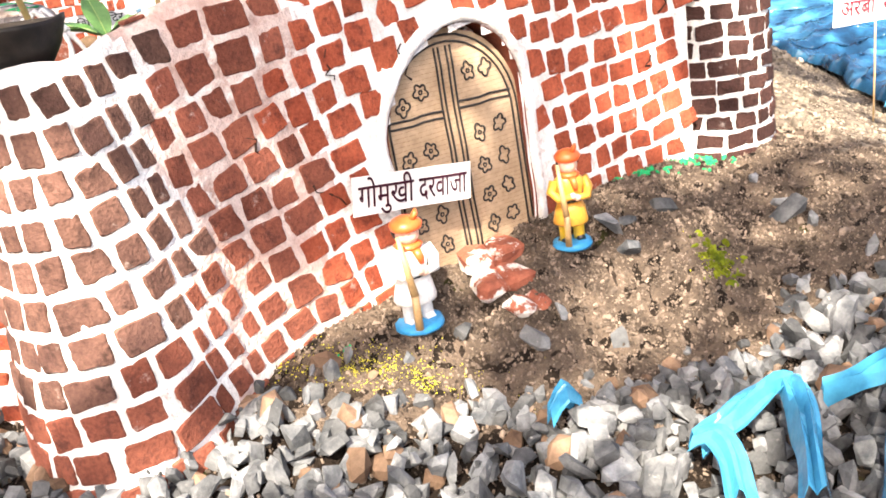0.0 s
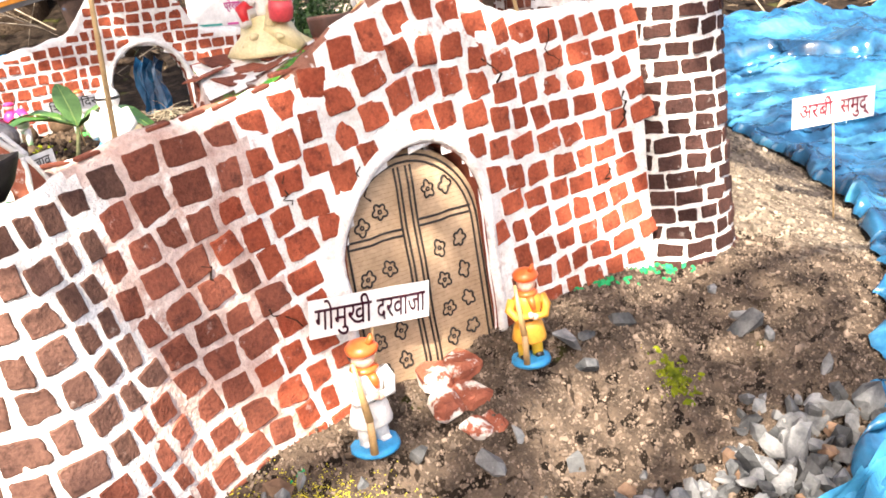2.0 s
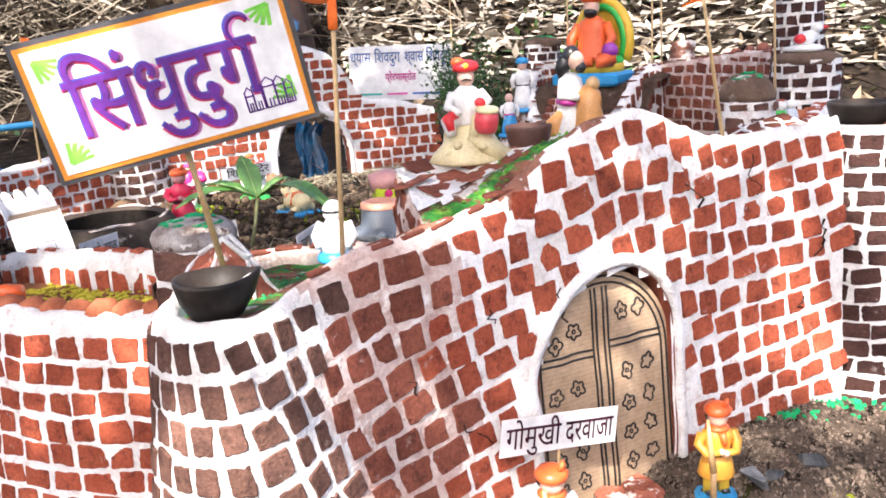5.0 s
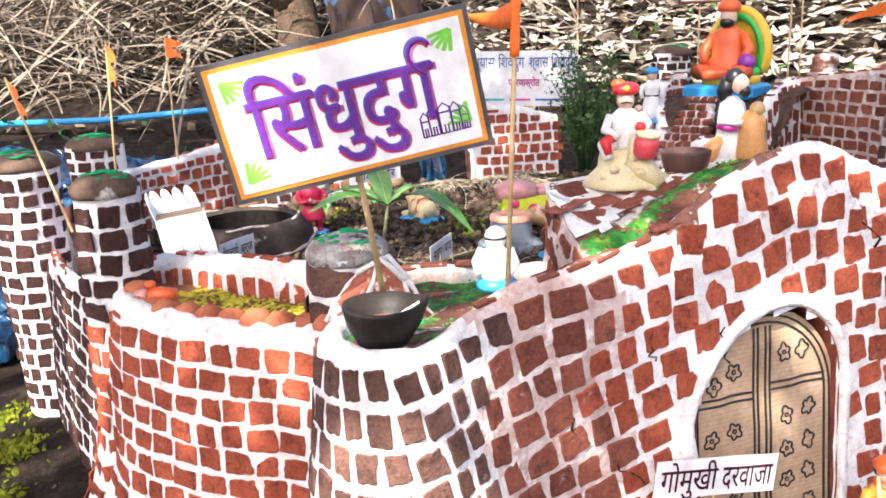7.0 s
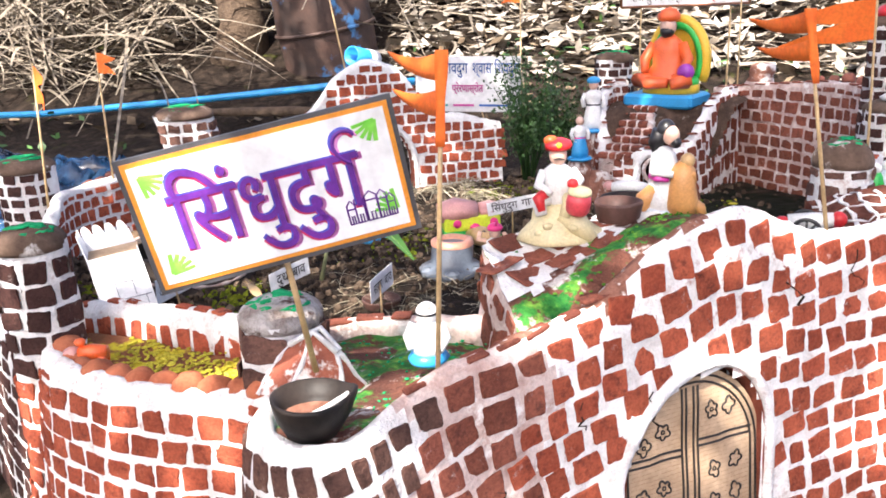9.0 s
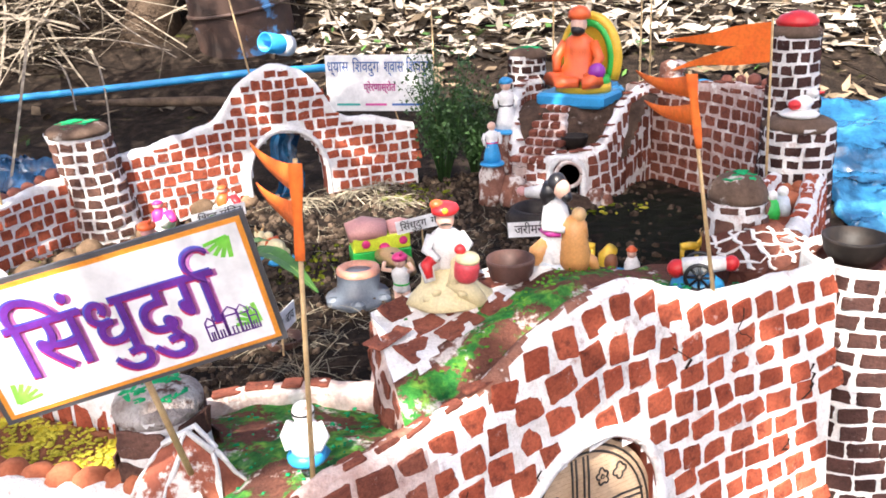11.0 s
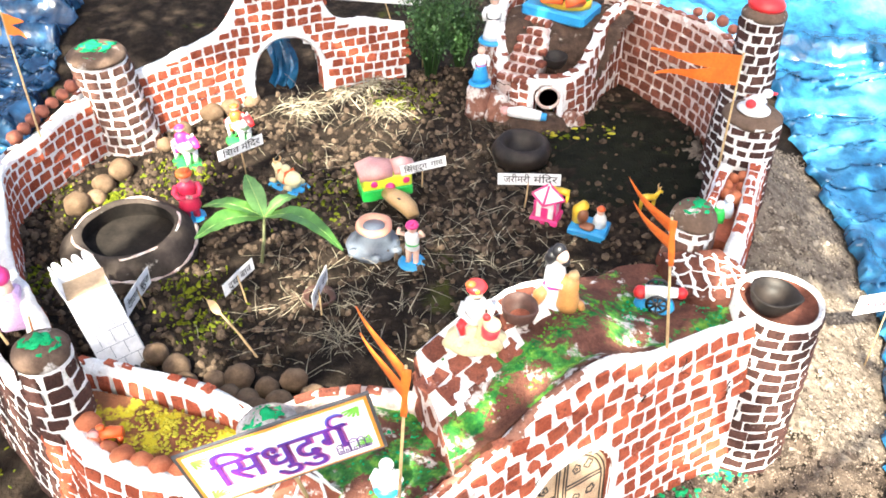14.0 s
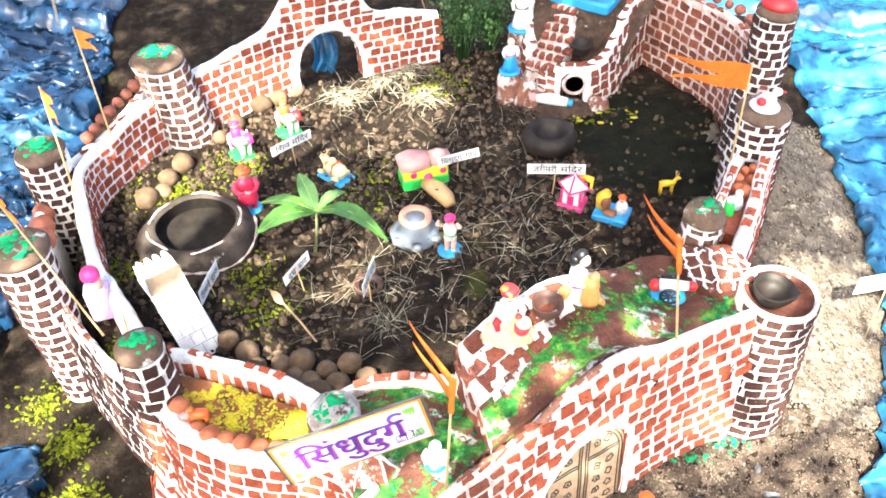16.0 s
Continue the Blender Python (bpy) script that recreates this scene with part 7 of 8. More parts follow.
for x, y, r, h in ((-.116, 1.452, .02, .068), (-.085, 1.45, .02, .05), (-.066, 1.436, .018, .035), (-.05, 1.43, .012, .03), (.05, 1.428, .013, .03), (-.098, 1.565, .024, .10), (.066, 1.435, .014, .02)):
    s = Shape()
    s.lathe([(r * 1.1, 0), (r * 1.15, h * .3), (r, h * .8), (r * .7, h), (.001, h * 1.03)], STEP_CLAY, seg=14, wobble=.3)
    for v in s.bm.verts:
        v.co += Vector(noise.noise_vector(v.co * 60 + Vector((x * 90, y * 40, 0)))) * r * .35
    solid("clay_block", s, (x, y, Z(x, y)), rng.uniform(0, 90), "rough reddish clay block at the shrine", "clay block", "shrine blocks")
# broken bricks as steps before the gate
STEP = surface("broken red brick splashed with white", (0.2, 0.06, 0.04), (0.38, 0.13, 0.08), 60, 0.9, 0.7, 0.002, spots=(0.7, 0.66, 0.62), spot_scale=38, spot_at=(0.53, 0.58))
for k, (x, y, w, d, h, t) in enumerate(((.006, .596, .05, .03, .02, 28), (.012, .568, .046, .03, .014, 24), (.03, .546, .034, .024, .011, 15))):
    s = Shape()
    for q in range(2):
        s.box(((q - .5) * w * .47, .003 * (q - .5), h / 2 - .001 * q), (w * .5, d, h), STEP, pose(0, 0, 0, 0, 0, 8 * (q - .5)), bevel=.004)
    for v in s.bm.verts:
        n3 = noise.noise_vector(v.co * 60 + Vector((k * 9, 0, 0)))
        v.co += Vector(n3) * .0045
    solid("gate_step", s, (x, y, Z(x, y, .004)), t, "worn red clay step with white stripe at the gate", "step", "gate steps")


# ---- seedling and bush ----
def leaf_blade(s, root, tip, wide, bend, mat, fold=.18):
    root, tip = Vector(root), Vector(tip)
    d = tip - root
    side = d.cross(Vector((0, 0, 1))).normalized()
    rows = []
    for e in (-1, -.5, 0, .5, 1):
        row = []
        for i in range(11):
            q = i / 10
            w = wide * math.sin(math.pi * (q * .96 + .02)) ** .8 * (1 - .25 * q)
            row.append(root + d * q + side * (e * w) + Vector((0, 0, bend * math.sin(math.pi * q) + abs(e) * w * fold + .001 * math.sin(q * 25) * abs(e))))
        rows.append(row)
    slab(rows, .0006, mat, s)


MIDRIB = paint("pale green midrib", (0.24, 0.36, 0.1))
px, py = -.42, .992
STALK = surface("green-brown stalk", (0.06, 0.07, 0.03), (0.16, 0.17, 0.07), 70, 0.7, 0.3, 0.0006)
PALE_LEAF = surface("pale young leaf", (0.06, 0.15, 0.035), (0.13, 0.26, 0.075), 30, 0.45, 0.2, 0.0005)
seedling = thing("mango_seedling", (0, 0, 0), 0, "young seedling with long glossy green leaves", "seedling")
s = Shape()
pz = Z(px, py)
s.tube([(px, py, pz), (px + .003, py + .018, pz + .03), (px + .002, py + .038, pz + .06)], [.003, .0025, .0021], STALK, seg=8)
part("stem", s, seedling, "thin green-brown stem")
top = Vector((px + .002, py + .038, pz + .058))
for tip, wide, bend, green in (((-.502, .972, .222), .023, .016, LEAF), ((-.300, .994, .196), .019, .03, LEAF), ((-.446, 1.062, .272), .017, .004, PALE_LEAF), ((-.508, 1.034, .232), .015, .014, LEAF), ((-.375, 1.062, .238), .013, .01, PALE_LEAF)):
    s = Shape()
    leaf_blade(s, top, tip, wide, bend, green)
    lf = part("leaf", s, seedling)
    s = Shape()
    t2 = Vector(tip)
    s.tube([top.lerp(t2, q) + Vector((0, 0, bend * math.sin(math.pi * q) + .0006)) for q in (0, .25, .5, .75, .97)], [.0009, .0008, .0007, .0006, .0004], MIDRIB, seg=5)
    part("midrib", s, lf, "pale midrib")


def bush(x, y, h, r, n, seed):
    ob = thing("herb_bush", (x, y, Z(x, y)), 0, "feathery dark green herb bush against the wall", "bush")
    rng = random.Random(seed)
    s = Shape()
    tips = []
    for _ in range(26):
        a, q = rng.uniform(0, 6.28), r * math.sqrt(rng.random())
        tip = Vector((q * math.cos(a), q * math.sin(a), h * rng.uniform(.55, 1.05)))
        midp = tip * .5 + Vector((rng.uniform(-.01, .01), rng.uniform(-.01, .01), .01))
        s.tube([(tip.x * .15, tip.y * .15, 0), midp, tip], [.0016, .0012, .0006], BUSH_LEAF, seg=5)
        tips.append((midp, tip))
    part("stem_tuft", s, ob)
    verts, faces = [], []
    for _ in range(n):
        a, b = tips[rng.randrange(len(tips))]
        c = a.lerp(b, rng.uniform(-.5, 1.05)) + Vector((rng.gauss(0, .012), rng.gauss(0, .012), rng.gauss(0, .009)))
        if c.z < .004:
            continue
        d = Vector((rng.gauss(0, 1), rng.gauss(0, 1), rng.gauss(.2, .8))).normalized() * rng.uniform(.005, .011)
        e = d.cross(Vector((rng.gauss(0, 1), rng.gauss(0, 1), rng.gauss(0, 1)))).normalized() * d.length * .28
        k = len(verts)
        verts += [c - d * .5, c + e, c + d * .5, c - e]
        faces.append((k, k + 1, k + 2, k + 3))
    lv = new("leaves", raw_mesh("leaves", verts, faces, BUSH_LEAF))
    lv.parent = ob


bush(-.215, 1.60, .23, .07, 2600, 4)
bush(-.16, 1.64, .17, .05, 1200, 5)


# ---- loose ground: gravel, pebbles, straw, moss ----
def stone_forms(count, seed, rounded):
    rng, out = random.Random(seed), []
    for _ in range(count):
        b = bmesh.new()
        if rounded:
            bmesh.ops.create_icosphere(b, subdivisions=1, radius=1.0)
            for v in b.verts:
                v.co *= 1 + rng.uniform(-.18, .18)
        else:                                           # broken stone: the hull of a few corners
            slim = rng.uniform(.62, .95)
            for _ in range(15):
                v = Vector([math.copysign(abs(rng.gauss(0, 1)) ** .55, rng.uniform(-1, 1)) for _ in range(3)]).normalized() * rng.uniform(.86, 1.08)
                b.verts.new((v.x * 1.08, v.y * slim, v.z * .85))
            hull = bmesh.ops.convex_hull(b, input=b.verts)
            bmesh.ops.delete(b, geom=[q for q in hull["geom_interior"] if isinstance(q, bmesh.types.BMVert)], context='VERTS')
        b.verts.index_update()
        b.verts.ensure_lookup_table()
        out.append((np.array([v.co[:] for v in b.verts]), [tuple(v.index for v in f.verts) for f in b.faces]))
        b.free()
    return out


def scatter(name, places, forms, size, mat, label, category, seed, sink=.3, flat=.75, spread_by=.28):
    """One object of many stones. places: x, y, z."""
    rng = np.random.default_rng(seed)
    verts, faces, base = [], [], 0
    for x, y, z in places:
        v, f = forms[rng.integers(len(forms))]
        q = size * np.exp(rng.normal(0, spread_by))
        rot = np.array(Euler(rng.uniform(0, 6.28, 3)).to_matrix())
        w = (v * np.array([1.15, .95, flat])) @ rot.T * q + (x, y, z + q * (.5 - sink))
        verts.append(w)
        faces += [tuple(base + i for i in t) for t in f]
        base += len(v)
    ob = new(name, raw_mesh(name, np.concatenate(verts).tolist(), faces, mat))
    return tagged(ob, label, category, kind="stuff")


sharp, soft_forms = stone_forms(26, 3, False), stone_forms(14, 4, True)
rng = random.Random(8)
GRAVEL_EDGE = [(-.9, .55), (-.45, .52), (-.3, .475), (-.2, .468), (-.13, .452), (-.06, .452), (-.02, .462), (.04, .475), (.12, .492), (.18, .505), (.24, .55), (.3, .55), (.4, .57), (.7, .62)]
edge = lambda x: float(np.interp(x, [p[0] for p in GRAVEL_EDGE], [p[1] for p in GRAVEL_EDGE]))
gr, gb = [], []
while len(gr) + len(gb) < 5600:
    x, y = rng.uniform(-.75, .62), rng.uniform(.22, .62)
    d = edge(x) - y
    if d < 0 and rng.random() > math.exp(d / .012):
        continue
    if float(fort_distance(x, y)) < .015:
        continue
    layer = rng.choice((0, 0, .006, .011)) if d > .015 else 0
    (gb if rng.random() < .07 else gr).append((x, y, rough_ground(x, y) + layer))
scatter("gravel", gr, sharp, .0082, GRAVEL, "loose crushed grey gravel in front of the fort", "gravel", 1)
scatter("brown_gravel", gb, soft_forms, .008, GRAVEL_BROWN, "rounded brown stones among the gravel", "gravel", 2)
SLOPE = surface("brown pebbly soil", (0.04, 0.03, 0.023), (0.135, 0.1, 0.075), 42, 0.95, 0.9, 0.004, spots=(0.24, 0.2, 0.165), spot_scale=260, spot_at=(0.6, 0.7))
ux, uy = np.arange(-.16, .60, .006), np.arange(.42, .80, .006)
slope = []
for y in uy:
    for x in ux:
        fade = min((x + .15) / .05, (.58 - x) / .08, (y - edge(x)) / .03 + .6) + .8 * noise.noise((x * 16, y * 16, 5))
        slope.append((x, y, rough_ground(x, y) + .0035 * float(smooth(-.5, .6, fade)) - .0032 + .0012 * noise.noise((x * 90, y * 90, 3))))
nux = len(ux)
tagged(new("slope_soil", raw_mesh("slope_soil", slope, [(j * nux + i, j * nux + i + 1, (j + 1) * nux + i + 1, (j + 1) * nux + i) for j in range(len(uy) - 1) for i in range(nux - 1) if float(fort_distance(ux[i], uy[j])) > -.004], SLOPE, True)), "brown pebbly soil sloping from the gate wall", "ground", kind="structure")
peb = []
while len(peb) < 30000:
    x, y = rng.gauss(.1, .24), rng.gauss(.62, .14)
    d = float(fort_distance(x, y))
    if d < .004 or d > .4 or y < .35 or y > 1.5:
        continue
    peb.append((x, y, rough_ground(x, y) + .0008))
scatter("slope_pebbles", peb, sharp[:10], .00095, PEBBLE, "fine pebbly soil on the slope before the wall", "pebbles", 3, spread_by=.5)
peb = []
while len(peb) < 15000:
    x, y = rng.uniform(.27, .64), rng.uniform(.80, 1.6)
    if float(fort_distance(x, y)) > .01 and noise.noise((x * 7, y * 7, 2)) + rng.uniform(-.3, .7) > 0:
        peb.append((x, y, rough_ground(x, y)))
SAND = surface("pale sandy soil", (0.075, 0.057, 0.043), (0.25, 0.205, 0.16), 34, 0.95, 0.9, 0.005, spots=(0.045, 0.033, 0.025), spot_scale=90, spot_at=(0.52, 0.62))
sx, sy = np.arange(.24, .66, .01), np.arange(.74, 1.62, .01)
sand = []
for y in sy:
    for x in sx:
        edge_in = min(x - .25, .64 - x, (y - .76) * .8, 1.6 - y) / .05 + .9 * noise.noise((x * 13, y * 13, 1))
        sand.append((x, y, rough_ground(x, y) + .0035 * float(smooth(-.4, .8, edge_in)) - .0022 + .002 * noise.noise((x * 60, y * 60, 7))))
nsx = len(sx)
tagged(new("sand_bank", raw_mesh("sand_bank", sand, [(j * nsx + i, j * nsx + i + 1, (j + 1) * nsx + i + 1, (j + 1) * nsx + i) for j in range(len(sy) - 1) for i in range(nsx - 1)], SAND, True)), "pale sandy bank between fort and plastic sea", "ground", kind="structure")
scatter("sandy_crumbs", peb, sharp[:8], .0016, surface("sandy soil crumb", (0.1, 0.08, 0.06), (0.34, 0.29, 0.23), 70, 0.95, 0.4, 0.0006, vary=0.4, island=True), "pale sandy crumbs on the bank beside the sea", "sand", 5, .35, spread_by=.5)
peb = []
while len(peb) < 5600:
    x, y = rng.uniform(-.82, .30), rng.uniform(.66, 1.66)
    if float(fort_distance(x, y)) > -.02:
        continue
    if noise.noise((x * 6, y * 6, 9)) + rng.uniform(-.5, .5) < 0 or math.hypot(x + .615, y - 1.012) < .1:
        continue
    peb.append((x, y, rough_ground(x, y)))
# near-black sheet over the soil: the corner's shade as colour, with algae specks
SHADE_SOIL = surface("soil blackened for shade, with algae", (0.004, 0.0045, 0.003), (0.012, 0.013, 0.007), 30, 0.9, 0.8, 0.004, spots=(0.03, 0.032, 0.012), spot_scale=45, spot_at=(0.64, 0.74))
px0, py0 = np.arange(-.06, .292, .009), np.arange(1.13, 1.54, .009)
dark_pts = []
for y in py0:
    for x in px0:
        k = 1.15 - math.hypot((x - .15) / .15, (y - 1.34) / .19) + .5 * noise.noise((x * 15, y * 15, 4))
        dark_pts.append((x, y, rough_ground(x, y) + .004 * float(smooth(-.3, .4, k)) - .003 + .003 * noise.noise((x * 70, y * 70, 2))))
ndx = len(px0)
tagged(new("damp_soil", raw_mesh("damp_soil", dark_pts, [(j * ndx + i, j * ndx + i + 1, (j + 1) * ndx + i + 1, (j + 1) * ndx + i) for j in range(len(py0) - 1) for i in range(ndx - 1)], SHADE_SOIL, True)), "soil sheet blackened for shade, with algae, beside the shrine", "ground", kind="structure")
peb = [q for q in peb if math.hypot((q[0] - .15) / .15, (q[1] - 1.34) / .19) > .95 or rng.random() < .12]
scatter("soil_crumbs", peb, soft_forms, .0046, surface("earth crumb", (0.026, 0.018, 0.013), (0.115, 0.082, 0.057), 70, 0.95, 0.5, 0.001, vary=0.6, island=True), "crumbs and clods of dark soil", "soil", 4, .35)
big = [(.255, .655), (.27, .64), (.26, .668), (.243, .70), (.10, .615), (.118, .625), (.112, .60), (.15, .64), (.05, .535), (-.02, .528), (.09, .52), (.30, .60), (-.10, .50), (.03, .515)]
scatter("slope_stones", [(x, y, rough_ground(x, y)) for x, y in big], sharp, .011, GRAVEL, "larger grey stones lying on the slope", "stones", 6)


# ---- plastic sheets ----
def plastic_material(name, dark, mid_tone, pale):
    m, n, l, p = material(name, 0.16)
    p.inputs["Specular IOR Level"].default_value = 0.6
    big, mid = mapped(n, l, 4.5, 7, 0.68), mapped(n, l, 30, 6, 0.65)
    # dark and pale blotches paint reflections of trees and sky into the colour
    c = ramp(n, l, big.outputs[0], [(0.38, dark), (0.53, mid_tone), (0.68, pale)]).outputs[0]
    c = mixed(n, l, c, ramp(n, l, mid.outputs[0], [(0.3, (0.6,) * 3), (0.7, (1.25,) * 3)]).outputs[0], 0.7, 'MULTIPLY')
    l.new(c, p.inputs["Base Color"])
    bumped(n, l, p, mid.outputs[0], 0.25, 0.006)
    return m


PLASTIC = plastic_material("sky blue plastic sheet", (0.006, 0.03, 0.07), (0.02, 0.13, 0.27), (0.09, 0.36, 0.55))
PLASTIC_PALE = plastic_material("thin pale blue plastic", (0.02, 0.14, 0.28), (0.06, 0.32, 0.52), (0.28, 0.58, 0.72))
# darker copy for the west side, with its dark reflection put into the colour
PLASTIC_DARK = plastic_material("blue plastic sheet with dark reflections in its colour", (0.003, 0.009, 0.022), (0.009, 0.04, 0.1), (0.05, 0.15, 0.26))


def sheet(name, line, out, width, label, cols=230, rows=130, height=.045, seed=0.0, base=0.003, mat=None):
    """A crumpled sheet lying on the ground from a line outwards."""
    t, p = spline(line, .01)
    idx = np.linspace(0, len(t) - 1, cols)
    verts, faces = [], []
    for j in range(rows + 1):
        w = (j / rows) ** 1.6 * width
        for i in idx:
            k = int(i)
            x, y = p[k, 0] + out[0] * w + .02 * noise.noise((i * .3, w * 9, seed)), p[k, 1] + out[1] * w + .02 * noise.noise((i * .3, w * 9, seed + 4))
            bend = noise.noise((x * 2.1, y * 2.1, seed + 8))
            ridge = (1 - abs(noise.noise((x * 1.8 + seed + bend, y * 5 + bend * 2.5, seed)))) ** 4 * 1.1 + .3 * (1 - abs(noise.noise((x * 6 + y * 9 + bend * 3, y * 13 - x * 9 + seed + bend * 4, 2)))) ** 6
            fine = .2 * (1 - abs(noise.noise((x * 24 + y * 11, y * 40 - x * 15, seed + 1)))) ** 4
            verts.append((x, y, float(ground_height(x, y)) + base + height * min(1, .25 + j / 5) * (ridge * .9 + fine)))
    for j in range(rows):
        for i in range(cols - 1):
            faces.append((j * cols + i, j * cols + i + 1, (j + 1) * cols + i + 1, (j + 1) * cols + i))
    return tagged(new(name, raw_mesh(name, verts, faces, mat or PLASTIC, True)), label, "plastic sheet")


sheet("plastic_sheet", [(.245, .44), (.32, .56), (.42, .75), (.50, .93), (.545, 1.10), (.56, 1.33), (.56, 1.55), (.53, 1.8), (.47, 2.0)], (1, .12), 2.4, "crumpled shiny blue plastic sheet laid as sea", seed=1.5, height=.03)
sheet("plastic_sheet", [(1.9, 1.75), (1.2, 1.85), (.75, 1.88), (.55, 1.92), (.4, 1.96), (.25, 1.98), (.08, 2.0)], (.1, 1), .48, "strip of shiny blue plastic behind the shrine", cols=110, rows=40, seed=3.3)
sheet("plastic_sheet", [(-1.1, 2.02), (-1.09, 1.85), (-1.06, 1.72), (-1.04, 1.5), (-1.02, 1.3), (-.98, 1.1), (-.965, .95), (-.95, .82)], (-1, .1), 1.6, "crumpled blue plastic sheet, dark reflections put into its colour", seed=7.1, height=.045, mat=PLASTIC_DARK)
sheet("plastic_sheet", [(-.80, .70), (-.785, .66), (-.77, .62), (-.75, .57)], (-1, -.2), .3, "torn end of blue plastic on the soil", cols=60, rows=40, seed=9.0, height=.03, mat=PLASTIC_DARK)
# a strip behind the back gate and torn tails among the gravel
s = Shape()
slab([[(-.545 + .05 * i / 8 + .01 * math.sin(j), 1.60 + .05 * j / 6 + .008 * math.sin(i * 1.7), .13 + .12 * j / 6 + .008 * math.cos(i * 2.1 + j)) for i in range(9)] for j in range(7)], .0012, PLASTIC, s)
solid("plastic_flap", s, (0, 0, 0), 0, "folded blue plastic flap behind the back gate", "plastic sheet")


def tail(pts, wide, seed, label):
    t, p = spline(pts, .006)
    tang = np.gradient(p[:, :2], axis=0)
    rows = []
    for e in np.linspace(-1, 1, 9):
        row = []
        for k in range(len(t)):
            d = np.array([tang[k, 1], -tang[k, 0]]) / (np.linalg.norm(tang[k]) + 1e-9)
            w = wide * (.75 + .4 * noise.noise((k * .15, seed, 0))) * e
            row.append((p[k, 0] + d[0] * w, p[k, 1] + d[1] * w, p[k, 2] + .008 * (1 - e * e) + .007 * noise.noise((k * .22, e * 2, seed)) + .0045 * math.sin(e * 7 + k * .12 + seed)))
        rows.append(row)
    solid("plastic_tail", slab(rows, .0009, PLASTIC_PALE), (0, 0, 0), 0, label, "plastic sheet", "torn plastic tails")


tail([(.176, .424, .026), (.161, .419, .034), (.142, .406, .033), (.124, .394, .028), (.106, .388, .02)], .011, 2, "torn blue plastic tail lying over the gravel")
tail([(.170, .421, .032), (.166, .395, .034), (.157, .361, .03), (.150, .335, .022)], .0105, 3, "twisted blue plastic tail over the gravel")
tail([(.105, .389, .022), (.114, .380, .03), (.118, .362, .028), (.116, .34, .02)], .012, 6, "torn blue plastic end among the stones")
tail([(.29, .48, .03), (.252, .446, .033), (.228, .43, .032), (.205, .423, .028), (.19, .425, .02)], .0065, 4, "thin blue plastic strip at the edge of the gravel")
tail([(.27, .46, .03), (.246, .43, .034), (.222, .39, .034), (.2, .348, .03), (.18, .31, .02)], .014, 7, "wide blue plastic strip over the gravel")
tail([(.03, .436, .016), (.04, .441, .028), (.05, .449, .016)], .005, 5, "scrap of blue plastic between the stones")

# ---- straw, leaf litter, dry stalks, moss ----
def ribbons(name, strands, mat, label, category, seed):
    """Thin bent stalks: each start, way, length, width, droop."""
    verts, faces = [], []
    rng = random.Random(seed)
    for at, way, length, width, sag in strands:
        at, way = Vector(at), Vector(way).normalized()
        side = way.cross(Vector((rng.gauss(0, .4), rng.gauss(0, .4), 1))).normalized()
        curl = Vector((rng.gauss(0, .7), rng.gauss(0, .7), rng.gauss(0, .3))) * length
        n, base = 8, len(verts)
        for i in range(n + 1):
            q = i / n
            c = at + way * (length * q) + curl * (q * q * .6) - Vector((0, 0, sag * q * q * length))
            w = side * (width * .5 * (1 - .55 * q))
            verts += [c - w, c + w]
        for i in range(n):
            faces.append((base + 2 * i, base + 2 * i + 1, base + 2 * i + 3, base + 2 * i + 2))
    return tagged(new(name, raw_mesh(name, verts, faces, mat, True)), label, category, kind="stuff")


rng = random.Random(41)
strands = []
for _ in range(3400):
    x, y = rng.uniform(-3.8, -.55), rng.uniform(2.75, 3.9)
    if x > -1.55 and y < 3.25:
        continue
    z0 = float(ground_height(x, y))
    up = max(0, min(1, (y - 2.75) / .5)) * (.15 + .5 * smooth(-.6, -1.4, x))
    z = z0 + rng.random() ** 1.5 * float(up)
    a = rng.uniform(0, 6.28)
    strands.append(((x, y, z + .01), (math.cos(a), math.sin(a) * .6, rng.uniform(-.25, .7)), rng.uniform(.2, .75), rng.uniform(.005, .015), rng.uniform(.1, .7)))
for _ in range(1100):
    x, y = rng.uniform(-.9, 2.6), rng.uniform(2.75, 4.6)
    z0 = float(ground_height(x, y))
    a = rng.uniform(0, 6.28)
    strands.append(((x, y, z0 + .02), (math.cos(a), math.sin(a) * .5, rng.uniform(-.05, .15)), rng.uniform(.15, .5), rng.uniform(.006, .02), .2))
ribbons("straw_heap", strands, STRAW, "tangled heap of pale dry straw", "straw", 1)
LITTER = surface("dead leaf", (0.05, 0.034, 0.022), (0.25, 0.19, 0.125), 9, 0.85, 0.2, 0.001, vary=0.5, island=True)
verts, faces = [], []
for _ in range(5200):
    x, y = rng.uniform(-3.2, 3.0), 2.4 + 2.6 * rng.random() ** .9
    if x < -.9 and y > 2.5:
        continue
    c = Vector((x, y, float(ground_height(x, y)) + rng.uniform(.004, .03)))
    q = rng.uniform(.012, .045)
    d = Vector((rng.gauss(0, 1), rng.gauss(0, 1), rng.gauss(0, .35))).normalized() * q
    e = d.cross(Vector((rng.gauss(0, .5), rng.gauss(0, .5), 1))).normalized() * q * rng.uniform(.3, .6)
    up = Vector((0, 0, q * .25))
    k = len(verts)
    verts += [c - d, c - d * .2 + e, c + d, c - d * .2 - e, c + up * .4]
    faces += [(k, k + 4, k + 1), (k + 1, k + 4, k + 2), (k + 2, k + 4, k + 3), (k + 3, k + 4, k)]
tagged(new("leaf_litter", raw_mesh("leaf_litter", verts, faces, LITTER)), "dead leaves strewn over the bank", "leaf litter", kind="stuff")
